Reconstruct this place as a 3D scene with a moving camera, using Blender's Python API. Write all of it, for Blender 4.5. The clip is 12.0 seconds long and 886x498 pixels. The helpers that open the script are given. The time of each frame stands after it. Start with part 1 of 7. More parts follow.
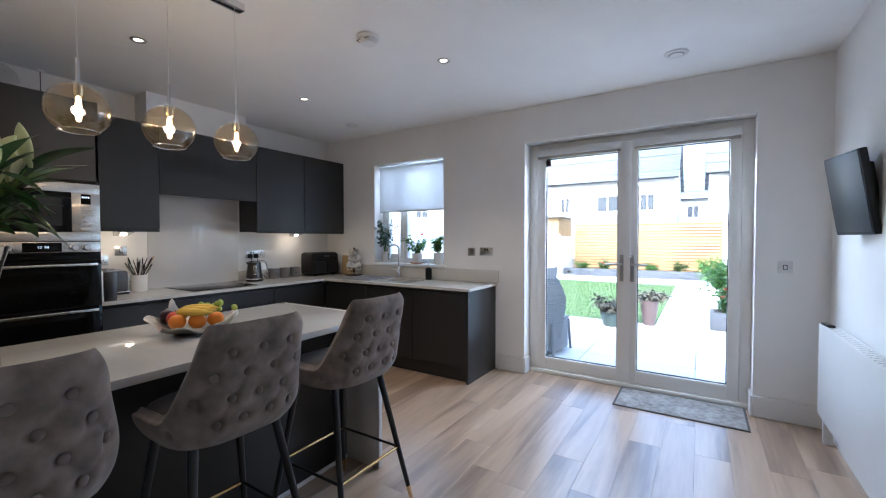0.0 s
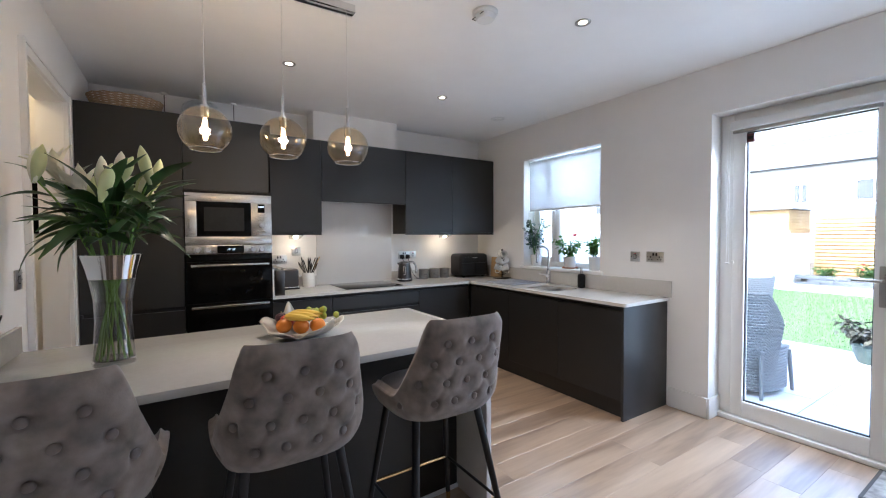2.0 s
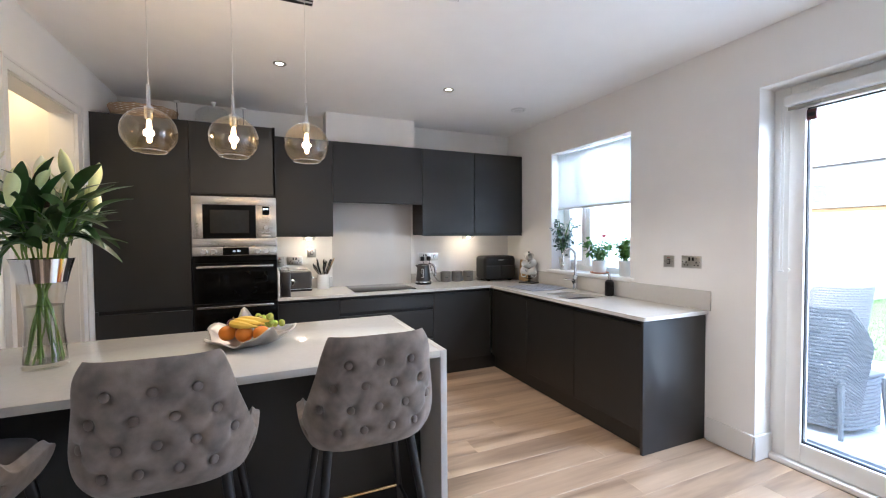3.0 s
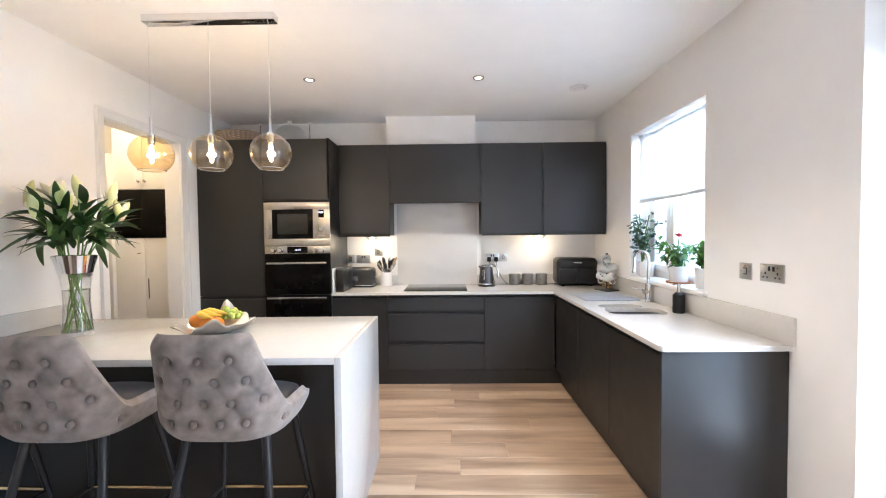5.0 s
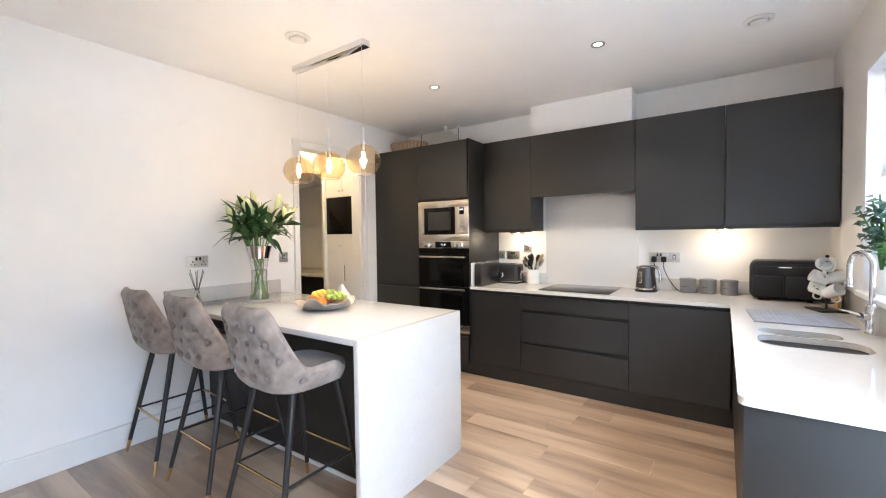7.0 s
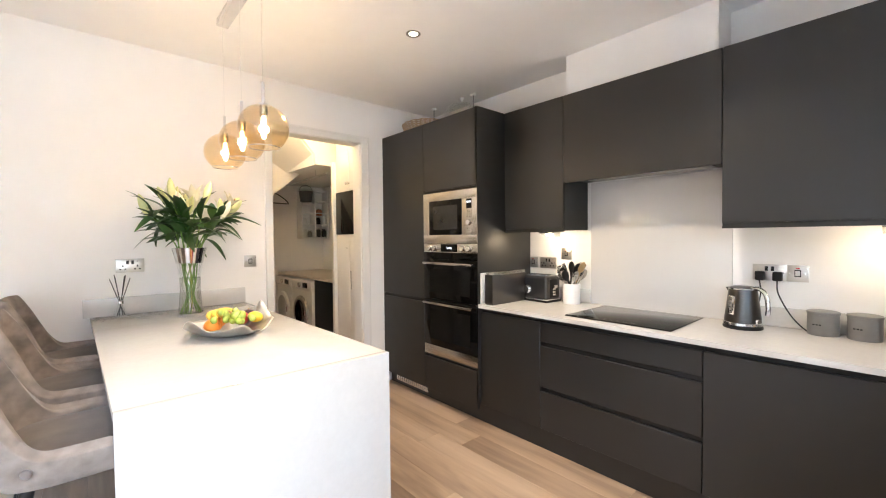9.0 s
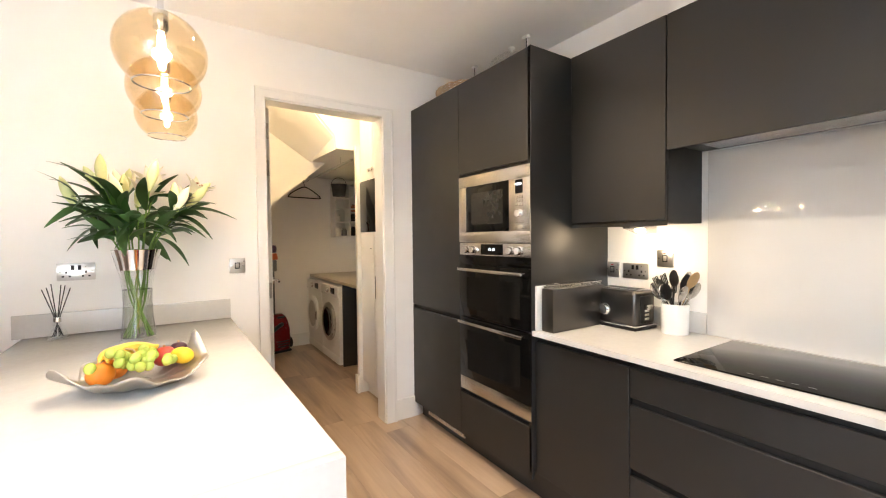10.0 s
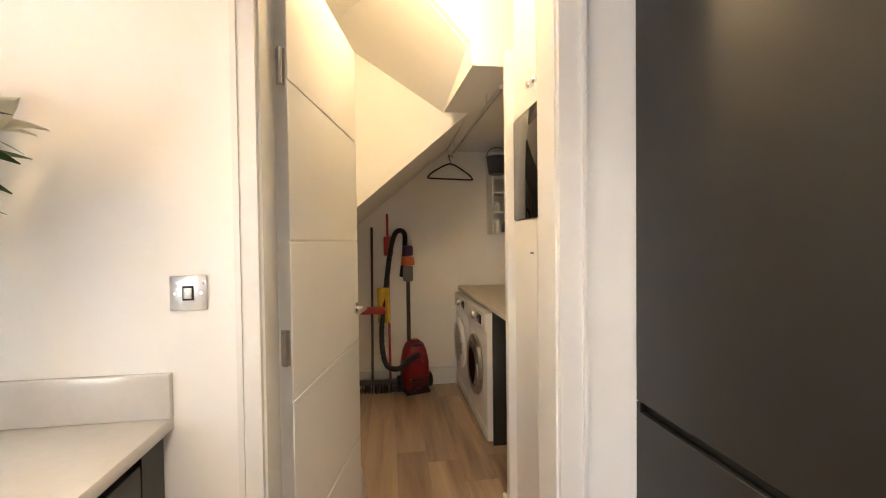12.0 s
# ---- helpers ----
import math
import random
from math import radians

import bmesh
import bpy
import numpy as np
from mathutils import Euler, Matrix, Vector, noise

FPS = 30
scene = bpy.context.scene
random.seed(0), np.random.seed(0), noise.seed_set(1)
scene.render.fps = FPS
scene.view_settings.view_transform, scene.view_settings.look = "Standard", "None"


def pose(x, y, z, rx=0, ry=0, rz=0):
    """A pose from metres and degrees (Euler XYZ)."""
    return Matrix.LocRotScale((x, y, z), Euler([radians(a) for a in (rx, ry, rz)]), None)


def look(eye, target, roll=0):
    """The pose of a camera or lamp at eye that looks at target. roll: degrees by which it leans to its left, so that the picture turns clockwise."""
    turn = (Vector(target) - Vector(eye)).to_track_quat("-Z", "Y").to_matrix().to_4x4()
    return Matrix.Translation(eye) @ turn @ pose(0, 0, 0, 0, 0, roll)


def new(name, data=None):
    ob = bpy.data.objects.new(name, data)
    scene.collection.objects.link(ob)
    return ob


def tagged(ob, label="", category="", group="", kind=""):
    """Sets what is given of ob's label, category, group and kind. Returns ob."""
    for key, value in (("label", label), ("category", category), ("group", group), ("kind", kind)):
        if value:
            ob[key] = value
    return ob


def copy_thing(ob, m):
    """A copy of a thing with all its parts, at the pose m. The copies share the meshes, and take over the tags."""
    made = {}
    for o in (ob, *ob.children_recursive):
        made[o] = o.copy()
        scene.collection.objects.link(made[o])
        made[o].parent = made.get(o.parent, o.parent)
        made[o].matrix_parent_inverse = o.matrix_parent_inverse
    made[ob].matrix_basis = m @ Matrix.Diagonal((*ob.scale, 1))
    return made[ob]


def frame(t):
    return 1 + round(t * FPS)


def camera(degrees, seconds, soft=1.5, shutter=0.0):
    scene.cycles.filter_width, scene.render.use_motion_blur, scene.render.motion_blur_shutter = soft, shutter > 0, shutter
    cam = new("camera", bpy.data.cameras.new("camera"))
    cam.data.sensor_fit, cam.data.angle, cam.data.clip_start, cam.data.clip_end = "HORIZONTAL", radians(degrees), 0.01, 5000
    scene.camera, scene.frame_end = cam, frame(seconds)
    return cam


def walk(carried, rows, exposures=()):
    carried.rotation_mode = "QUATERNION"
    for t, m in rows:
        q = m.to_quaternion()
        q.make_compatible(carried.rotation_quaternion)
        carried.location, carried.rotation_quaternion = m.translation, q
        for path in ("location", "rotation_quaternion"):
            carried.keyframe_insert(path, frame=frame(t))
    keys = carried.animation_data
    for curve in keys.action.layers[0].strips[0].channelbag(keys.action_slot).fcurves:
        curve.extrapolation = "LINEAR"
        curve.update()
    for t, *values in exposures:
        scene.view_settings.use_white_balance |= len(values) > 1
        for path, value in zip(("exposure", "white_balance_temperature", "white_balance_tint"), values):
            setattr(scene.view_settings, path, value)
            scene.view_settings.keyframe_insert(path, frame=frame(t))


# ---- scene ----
# the camera and its walk
cam = camera(94.9, 12.0, soft=1.1)
PATH = [
    (0, (0.181, 0.19, 1.334), (-0.891, 1.878, 1.281), -0.1),
    (0.5, (0.171, 0.236, 1.323), (-1.159, 1.729, 1.269), -0.1),
    (1, (0.165, 0.274, 1.313), (-1.326, 1.606, 1.259), 0.0),
    (1.5, (0.159, 0.441, 1.342), (-1.441, 1.64, 1.282), -0.3),
    (2, (0.176, 0.697, 1.371), (-1.505, 1.779, 1.31), -0.3),
    (2.5, (0.203, 0.967, 1.38), (-1.559, 1.91, 1.32), -0.4),
    (3, (0.229, 1.276, 1.381), (-1.61, 2.061, 1.322), -0.4),
    (5, (0.281, 2.428, 1.388), (-1.718, 2.396, 1.326), -0.6),
    (5.5, (0.235, 2.705, 1.385), (-1.737, 2.383, 1.325), -0.7),
    (6, (0.178, 2.964, 1.358), (-1.717, 2.327, 1.297), -0.6),
    (6.5, (0.09, 3.183, 1.371), (-1.678, 2.25, 1.306), -0.7),
    (8.5, (-0.984, 3.535, 1.349), (-2.389, 2.113, 1.295), -0.5),
    (9, (-1.329, 3.358, 1.355), (-2.651, 1.858, 1.302), -0.5),
    (9.5, (-1.651, 3.111, 1.348), (-2.875, 1.531, 1.294), -0.5),
    (10, (-1.964, 2.792, 1.349), (-3.058, 1.119, 1.293), -0.6),
    (10.5, (-2.223, 2.432, 1.346), (-3.147, 0.659, 1.295), -0.7),
    (11, (-2.478, 2.052, 1.327), (-3.189, 0.183, 1.275), -0.7),
    (11.5, (-2.644, 1.627, 1.311), (-3.138, -0.311, 1.263), -0.8),
    (12, (-2.745, 1.181, 1.317), (-3.015, -0.8, 1.276), -0.7),
]
EXPOSURES = [(0, 3.14, 5450, 10), (1.5, 3.44, 5500, 10), (3, 4.02, 5680, 10), (5, 4.54, 5850, 10), (8.5, 4.58, 6120, 10), (10.3, 4.84, 6500, 10), (12, 4.82, 6520, 10)]
walk(cam, [(t, look(eye, target, roll)) for t, eye, target, roll in PATH], EXPOSURES)

# world, sun and lamps
world = bpy.data.worlds.new("world")
scene.world = world
world.use_nodes = True
wn = world.node_tree
sky = wn.nodes.new("ShaderNodeTexSky")
sky.sky_type = "NISHITA"
sky.sun_disc = False
sky.sun_elevation = radians(48)
sky.sun_rotation = radians(200)
sky.dust_density, sky.air_density, sky.ozone_density = 3.0, 1.0, 1.0
wn.links.new(sky.outputs[0], wn.nodes["Background"].inputs[0])
wn.nodes["Background"].inputs[1].default_value = 0.135
sun = new("sun", bpy.data.lights.new("sun", "SUN"))
sun.data.energy, sun.data.angle, sun.data.color = 0.8, radians(12), (1.0, 0.96, 0.9)
sun.matrix_world = look((0, 0, 20), (0 - 8 * 0.34, 8 * 0.94, 20 - 8.9))


def lamp(name, kind, place, watts, colour, radius=0.05, target=None, cone=None):
    ob = new(name, bpy.data.lights.new(name, kind))
    ob.data.energy, ob.data.color = watts, colour
    ob.data.shadow_soft_size = radius
    ob.matrix_world = look(place, target) if target else pose(*place)
    if cone:
        ob.data.spot_size, ob.data.spot_blend = radians(cone), 0.7
    return ob




def daylight(place, target, wide, high, watts):
    """Light of the sky, or thrown up by the pale patio, in an opening."""
    ob = new("skylight", bpy.data.lights.new("skylight", "AREA"))
    ob.data.shape, ob.data.size, ob.data.size_y = "RECTANGLE", wide, high
    ob.data.energy, ob.data.color = watts, (0.84, 0.92, 1.0)
    ob.matrix_world = look(place, target)


daylight((-0.375, 4.315, 2.19), (-0.375, 3.4, 1.2), 1.6, 0.1, 7.2)
daylight((-0.375, 4.33, 0.05), (-0.375, 3.2, 1.0), 1.6, 0.08, 1.3)
daylight((-2.72, 4.27, 1.965), (-2.72, 3.0, 1.9), 0.86, 0.44, 1.3)
WARM = (1.0, 0.78, 0.56)
SPOTS = [(-2.86, 1.365), (-2.877, 2.663), (-1.385, 2.668)]
for sx, sy in SPOTS:
    lamp("downlight_lamp", "SPOT", (sx, sy, 2.585), 3.5, (1.0, 0.83, 0.64), 0.03, (sx, sy, 0), 120)
for sy in (0.80, 1.13, 1.458):
    lamp("pendant_lamp", "POINT", (-1.942, sy, 1.855), 0.41, WARM, 0.022)
for sy in (1.63, 3.35):
    lamp("cabinet_lamp", "POINT", (-3.89, sy, 1.335), 0.125, (1.0, 0.76, 0.48), 0.025)
lamp("pantry_lamp", "POINT", (-2.78, -0.36, 2.44), 0.64, (1.0, 0.70, 0.36), 0.06)


# ---- materials ----
def material(name, colour, rough=0.5, metal=0.0, vary=0.06, scale=12.0, bump=0.0, bump_scale=80.0, stretch=(1, 1, 1),
             coat=0.0, sheen=0.0, spread=0.0, emit=None, power=0.0, rough_vary=0.08, subsurface=0.0):
    """A surface with broad and fine variation of tone, gloss and relief. spread: tone from piece to piece."""
    m = bpy.data.materials.new(name)
    m.use_nodes = True
    t = m.node_tree
    n, k = t.nodes, t.links
    b = n["Principled BSDF"]
    b.inputs["Roughness"].default_value, b.inputs["Metallic"].default_value = rough, metal
    b.inputs["Coat Weight"].default_value = coat
    b.inputs["Sheen Weight"].default_value = sheen
    b.inputs["Subsurface Weight"].default_value = subsurface
    tc = n.new("ShaderNodeTexCoord")
    mp = n.new("ShaderNodeMapping")
    mp.inputs["Scale"].default_value = stretch
    k.new(tc.outputs["Object"], mp.inputs["Vector"])
    broad, fine = n.new("ShaderNodeTexNoise"), n.new("ShaderNodeTexNoise")
    broad.inputs["Scale"].default_value, fine.inputs["Scale"].default_value = scale * 0.25, scale
    broad.inputs["Detail"].default_value, fine.inputs["Detail"].default_value = 3, 5
    for node in (broad, fine):
        k.new(mp.outputs[0], node.inputs["Vector"])
    add = n.new("ShaderNodeMath")
    add.operation = "ADD"
    k.new(broad.outputs[0], add.inputs[0])
    k.new(fine.outputs[0], add.inputs[1])
    total = add
    if spread:
        info = n.new("ShaderNodeObjectInfo")
        mul = n.new("ShaderNodeMath")
        mul.operation = "MULTIPLY_ADD"
        mul.inputs[1].default_value, mul.inputs[2].default_value = spread * 4, -spread * 2
        k.new(info.outputs["Random"], mul.inputs[0])
        total = n.new("ShaderNodeMath")
        total.operation = "ADD"
        k.new(add.outputs[0], total.inputs[0])
        k.new(mul.outputs[0], total.inputs[1])
    ramp = n.new("ShaderNodeMapRange")
    ramp.inputs["From Min"].default_value, ramp.inputs["From Max"].default_value = 0.6, 1.4
    ramp.inputs["To Min"].default_value, ramp.inputs["To Max"].default_value = 1 - vary, 1 + vary
    ramp.clamp = False
    k.new(total.outputs[0], ramp.inputs["Value"])
    mix = n.new("ShaderNodeMix")
    mix.data_type, mix.blend_type = "RGBA", "MULTIPLY"
    mix.inputs["Factor"].default_value = 1.0
    mix.inputs[6].default_value = (*colour, 1)
    k.new(ramp.outputs[0], mix.inputs[7])
    k.new(mix.outputs[2], b.inputs["Base Color"])
    if rough_vary:
        rr = n.new("ShaderNodeMapRange")
        rr.inputs["To Min"].default_value, rr.inputs["To Max"].default_value = max(0.02, rough - rough_vary), min(1, rough + rough_vary)
        k.new(fine.outputs[0], rr.inputs["Value"])
        k.new(rr.outputs[0], b.inputs["Roughness"])
    if bump:
        tex = n.new("ShaderNodeTexNoise")
        tex.inputs["Scale"].default_value, tex.inputs["Detail"].default_value = bump_scale, 4
        k.new(mp.outputs[0], tex.inputs["Vector"])
        bp = n.new("ShaderNodeBump")
        bp.inputs["Strength"].default_value, bp.inputs["Distance"].default_value = bump, 0.004
        k.new(tex.outputs[0], bp.inputs["Height"])
        k.new(bp.outputs[0], b.inputs["Normal"])
    if emit:
        b.inputs["Emission Color"].default_value, b.inputs["Emission Strength"].default_value = (*emit, 1), power
    return m


def thin_glass(name, tint, gloss=1.0, rough=0.0, least=0.05):
    """A thin pane: clear, with the mirror's share rising towards grazing angles."""
    m = bpy.data.materials.new(name)
    m.use_nodes = True
    n, k = m.node_tree.nodes, m.node_tree.links
    n.remove(n["Principled BSDF"])
    clear, mirror, mix, fres = (n.new("ShaderNodeBsdfTransparent"), n.new("ShaderNodeBsdfGlossy"), n.new("ShaderNodeMixShader"), n.new("ShaderNodeLayerWeight"))
    steep, share = n.new("ShaderNodeMath"), n.new("ShaderNodeMath")
    steep.operation, share.operation = "POWER", "MULTIPLY_ADD"
    steep.inputs[1].default_value, share.inputs[1].default_value, share.inputs[2].default_value = 4.0, 0.8, least
    clear.inputs[0].default_value = (*tint, 1)
    mirror.inputs["Roughness"].default_value = rough
    mirror.inputs[0].default_value = (gloss, gloss, gloss, 1)
    fres.inputs[0].default_value = 0.5
    k.new(fres.outputs["Facing"], steep.inputs[0])
    k.new(steep.outputs[0], share.inputs[0])
    k.new(share.outputs[0], mix.inputs[0])
    k.new(clear.outputs[0], mix.inputs[1])
    k.new(mirror.outputs[0], mix.inputs[2])
    k.new(mix.outputs[0], n["Material Output"].inputs[0])
    return m


def wood_floor(name):
    """Grey-brown plank vinyl: grain along the plank, knots and a tone for each plank."""
    m = bpy.data.materials.new(name)
    m.use_nodes = True
    n, k = m.node_tree.nodes, m.node_tree.links
    b = n["Principled BSDF"]
    tc, info, mp = n.new("ShaderNodeTexCoord"), n.new("ShaderNodeObjectInfo"), n.new("ShaderNodeMapping")
    off = n.new("ShaderNodeVectorMath")
    off.operation = "MULTIPLY_ADD"
    off.inputs[1].default_value, off.inputs[2].default_value = (37, 53, 11), (0, 0, 0)
    k.new(info.outputs["Random"], off.inputs[0])
    k.new(tc.outputs["Object"], mp.inputs["Vector"])
    k.new(off.outputs[0], mp.inputs["Location"])
    mp.inputs["Scale"].default_value = (6, 0.55, 6)
    streak, fine = n.new("ShaderNodeTexNoise"), n.new("ShaderNodeTexNoise")
    streak.inputs["Scale"].default_value, streak.inputs["Detail"].default_value, streak.inputs["Distortion"].default_value = 1.0, 4, 0.6
    fine.inputs["Scale"].default_value, fine.inputs["Detail"].default_value = 7, 3
    k.new(mp.outputs[0], streak.inputs["Vector"])
    k.new(mp.outputs[0], fine.inputs["Vector"])
    ramp = n.new("ShaderNodeValToRGB")
    el = ramp.color_ramp.elements
    el[0].position, el[0].color = 0.28, (0.19, 0.12, 0.075, 1)
    el[1].position, el[1].color = 0.74, (0.57, 0.425, 0.295, 1)
    mid = el.new(0.5)
    mid.color = (0.415, 0.29, 0.193, 1)
    tot = n.new("ShaderNodeMath")
    tot.operation = "MULTIPLY_ADD"
    tot.inputs[1].default_value = 0.2
    k.new(fine.outputs[0], tot.inputs[0])
    tone = n.new("ShaderNodeMath")
    tone.operation = "MULTIPLY_ADD"
    tone.inputs[1].default_value, tone.inputs[2].default_value = 0.13, -0.165
    k.new(info.outputs["Random"], tone.inputs[0])
    s2 = n.new("ShaderNodeMath")
    k.new(streak.outputs[0], s2.inputs[0])
    k.new(tone.outputs[0], s2.inputs[1])
    k.new(s2.outputs[0], tot.inputs[2])
    k.new(tot.outputs[0], ramp.inputs[0])
    k.new(ramp.outputs[0], b.inputs["Base Color"])
    b.inputs["Specular IOR Level"].default_value = 1.0
    b.inputs["Coat Weight"].default_value, b.inputs["Coat Roughness"].default_value = 0.5, 0.34
    rr = n.new("ShaderNodeMapRange")
    rr.inputs["To Min"].default_value, rr.inputs["To Max"].default_value = 0.27, 0.37
    k.new(fine.outputs[0], rr.inputs["Value"])
    k.new(rr.outputs[0], b.inputs["Roughness"])
    bp = n.new("ShaderNodeBump")
    bp.inputs["Strength"].default_value, bp.inputs["Distance"].default_value = 0.06, 0.002
    k.new(fine.outputs[0], bp.inputs["Height"])
    k.new(bp.outputs[0], b.inputs["Normal"])
    return m


PAINT = material("white_wall_paint", (0.88, 0.866, 0.846), 0.75, vary=0.02, scale=6, bump=0.06, bump_scale=160)
CEIL = material("ceiling_paint", (0.91, 0.90, 0.885), 0.85, vary=0.02, scale=5, bump=0.04, bump_scale=120)
GLOSS_WHITE = material("white_satin_paint", (0.80, 0.79, 0.77), 0.4, vary=0.02, scale=8)
FRAME = material("cream_window_frame", (0.82, 0.805, 0.77), 0.38, vary=0.02, scale=9)
GRAPH = material("graphite_matt_lacquer", (0.0125, 0.012, 0.0116), 0.43, vary=0.05, scale=9, bump=0.02, bump_scale=300)
GRAPH.node_tree.nodes["Principled BSDF"].inputs["Specular IOR Level"].default_value = 0.62
# darker graphite for cabinet bodies: shade in the pull grooves is coloured in
GRAPH_DARK = material("graphite_recess_shade", (0.010, 0.010, 0.010), 0.5, vary=0.05)
QUARTZ = material("white_quartz", (0.60, 0.58, 0.55), 0.085, vary=0.03, scale=60, rough_vary=0.04)
SPLASH = material("pale_glass_splashback", (0.70, 0.68, 0.66), 0.03, vary=0.01, scale=4, rough_vary=0.01, coat=0.5)
FLOOR = wood_floor("plank_vinyl")
SCREED = material("floor_joint", (0.05, 0.04, 0.035), 0.8)
VELVET = material("taupe_velvet", (0.235, 0.195, 0.170), 0.85, vary=0.55, scale=19, bump=0.15, bump_scale=260, sheen=0.25)
# the stool velvet a little darker: shade of the button dimples in the colour
BUTTON = material("dimple_shaded_velvet", (0.21, 0.172, 0.153), 0.85, vary=0.3, scale=20, sheen=0.2)
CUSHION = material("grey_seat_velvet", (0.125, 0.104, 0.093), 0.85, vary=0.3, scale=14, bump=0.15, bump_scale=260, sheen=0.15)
BLACK = material("black_painted_metal", (0.012, 0.012, 0.013), 0.35, vary=0.1)
BLACK_PLASTIC = material("black_plastic", (0.014, 0.014, 0.015), 0.38, vary=0.1, scale=20)
BRASS = material("polished_brass", (0.83, 0.62, 0.32), 0.18, metal=1.0, vary=0.05)
CHROME = material("chrome", (0.78, 0.78, 0.79), 0.08, metal=1.0, vary=0.02, rough_vary=0.03)
STEEL = material("brushed_steel", (0.60, 0.58, 0.55), 0.26, metal=1.0, vary=0.02, scale=8, stretch=(1, 0.5, 12), rough_vary=0.04)
NICKEL = material("brushed_nickel", (0.42, 0.40, 0.37), 0.3, metal=1.0, vary=0.06, scale=40)
PLATE = material("satin_metal_plate", (0.62, 0.60, 0.57), 0.3, metal=1.0, vary=0.04, scale=20)
SINK_STEEL = material("satin_sink_steel", (0.80, 0.795, 0.79), 0.34, metal=0.75, vary=0.03, scale=12)
DARK_STEEL = material("dark_brushed_steel", (0.105, 0.10, 0.098), 0.3, metal=1.0, vary=0.03, scale=6, rough_vary=0.03)
BLACK_GLASS = material("black_glass", (0.004, 0.004, 0.004), 0.05, vary=0.02, rough_vary=0.0)
MESH_PANE = material("microwave_mesh_glass", (0.022, 0.021, 0.020), 0.12, vary=0.1, scale=30, rough_vary=0.02)
OVEN_PANE = material("oven_inner_glass", (0.004, 0.004, 0.004), 0.10, vary=0.1, rough_vary=0.02)
BLACK_PLASTIC.node_tree.nodes["Principled BSDF"].inputs["Specular IOR Level"].default_value = 0.25
for black in (BLACK_GLASS, OVEN_PANE):
    black.node_tree.nodes["Principled BSDF"].inputs["Specular IOR Level"].default_value = 0.14
GLASS = thin_glass("clear_glass", (0.985, 0.99, 0.988))
WINDOW_GLASS = thin_glass("window_glass", (0.95, 0.97, 0.96), 0.8)
AMBER = thin_glass("amber_tinted_glass", (0.94, 0.82, 0.62), least=0.11)
WATER = thin_glass("vase_water", (0.97, 0.98, 0.95), 0.3)
BULB = material("lamp_filament", (1, 0.8, 0.5), 0.5, emit=(1.0, 0.66, 0.32), power=2.5)
SPOT_GLOW = material("downlight_glow", (1, 0.9, 0.7), 0.5, emit=(1.0, 0.85, 0.62), power=1.2)
DIGITS = material("display_digits", (0.8, 0.9, 1), 0.5, emit=(0.75, 0.86, 1.0), power=0.14)
SENSOR_RED = material("dark_red_plastic", (0.07, 0.012, 0.014), 0.4, vary=0.1)
CERAMIC = material("white_ceramic", (0.78, 0.77, 0.74), 0.2, vary=0.03)
GREY_CERAMIC = material("grey_stoneware", (0.17, 0.165, 0.16), 0.45, vary=0.08, scale=30)
WHITE_PLASTIC = material("white_plastic", (0.76, 0.76, 0.75), 0.35, vary=0.02)
FABRIC = material("blind_fabric", (0.72, 0.73, 0.75), 0.9, vary=0.03, scale=60, bump=0.1, bump_scale=700)


def let_light_through(m, colour, share):
    """Thin cloth or leaf: part of the light comes through from behind."""
    n, k = m.node_tree.nodes, m.node_tree.links
    tr, mix = n.new("ShaderNodeBsdfTranslucent"), n.new("ShaderNodeMixShader")
    tr.inputs[0].default_value = (*colour, 1)
    mix.inputs[0].default_value = share
    k.new(n["Principled BSDF"].outputs[0], mix.inputs[1])
    k.new(tr.outputs[0], mix.inputs[2])
    k.new(mix.outputs[0], n["Material Output"].inputs[0])


let_light_through(FABRIC, (0.75, 0.76, 0.78), 0.45)


# ---- mesh helpers ----
def finish(name, bm, mat, parent=None, angle=38):
    """Turns bm into a part: smooth but for edges sharper than the angle."""
    bmesh.ops.recalc_face_normals(bm, faces=bm.faces)
    limit = radians(angle)
    for f in bm.faces:
        f.smooth = True
    for e in bm.edges:
        if len(e.link_faces) == 2 and e.calc_face_angle(0) > limit:
            e.smooth = False
    me = bpy.data.meshes.new(name)
    bm.to_mesh(me)
    bm.free()
    for one in (mat if isinstance(mat, (list, tuple)) else [mat]):
        me.materials.append(one)
    ob = new(name, me)
    if parent:
        ob.parent = parent
    return ob


def add_box(bm, x0, x1, y0, y1, z0, z1, bev=0.0, seg=2):
    made = bmesh.ops.create_cube(bm, size=1.0)["verts"]
    cx, cy, cz = (x0 + x1) / 2, (y0 + y1) / 2, (z0 + z1) / 2
    for v in made:
        v.co = Vector((cx + v.co.x * abs(x1 - x0), cy + v.co.y * abs(y1 - y0), cz + v.co.z * abs(z1 - z0)))
    if bev:
        edges = list({e for v in made for e in v.link_edges})
        bmesh.ops.bevel(bm, geom=edges, offset=bev, segments=seg, affect="EDGES", profile=0.5)


def box(name, dims, mat, parent=None, bev=0.002, seg=2):
    bm = bmesh.new()
    add_box(bm, *dims, bev, seg)
    return finish(name, bm, mat, parent)


def boxes(name, many, mat, parent=None, bev=0.0):
    bm = bmesh.new()
    for dims in many:
        add_box(bm, *dims, bev)
    return finish(name, bm, mat, parent)


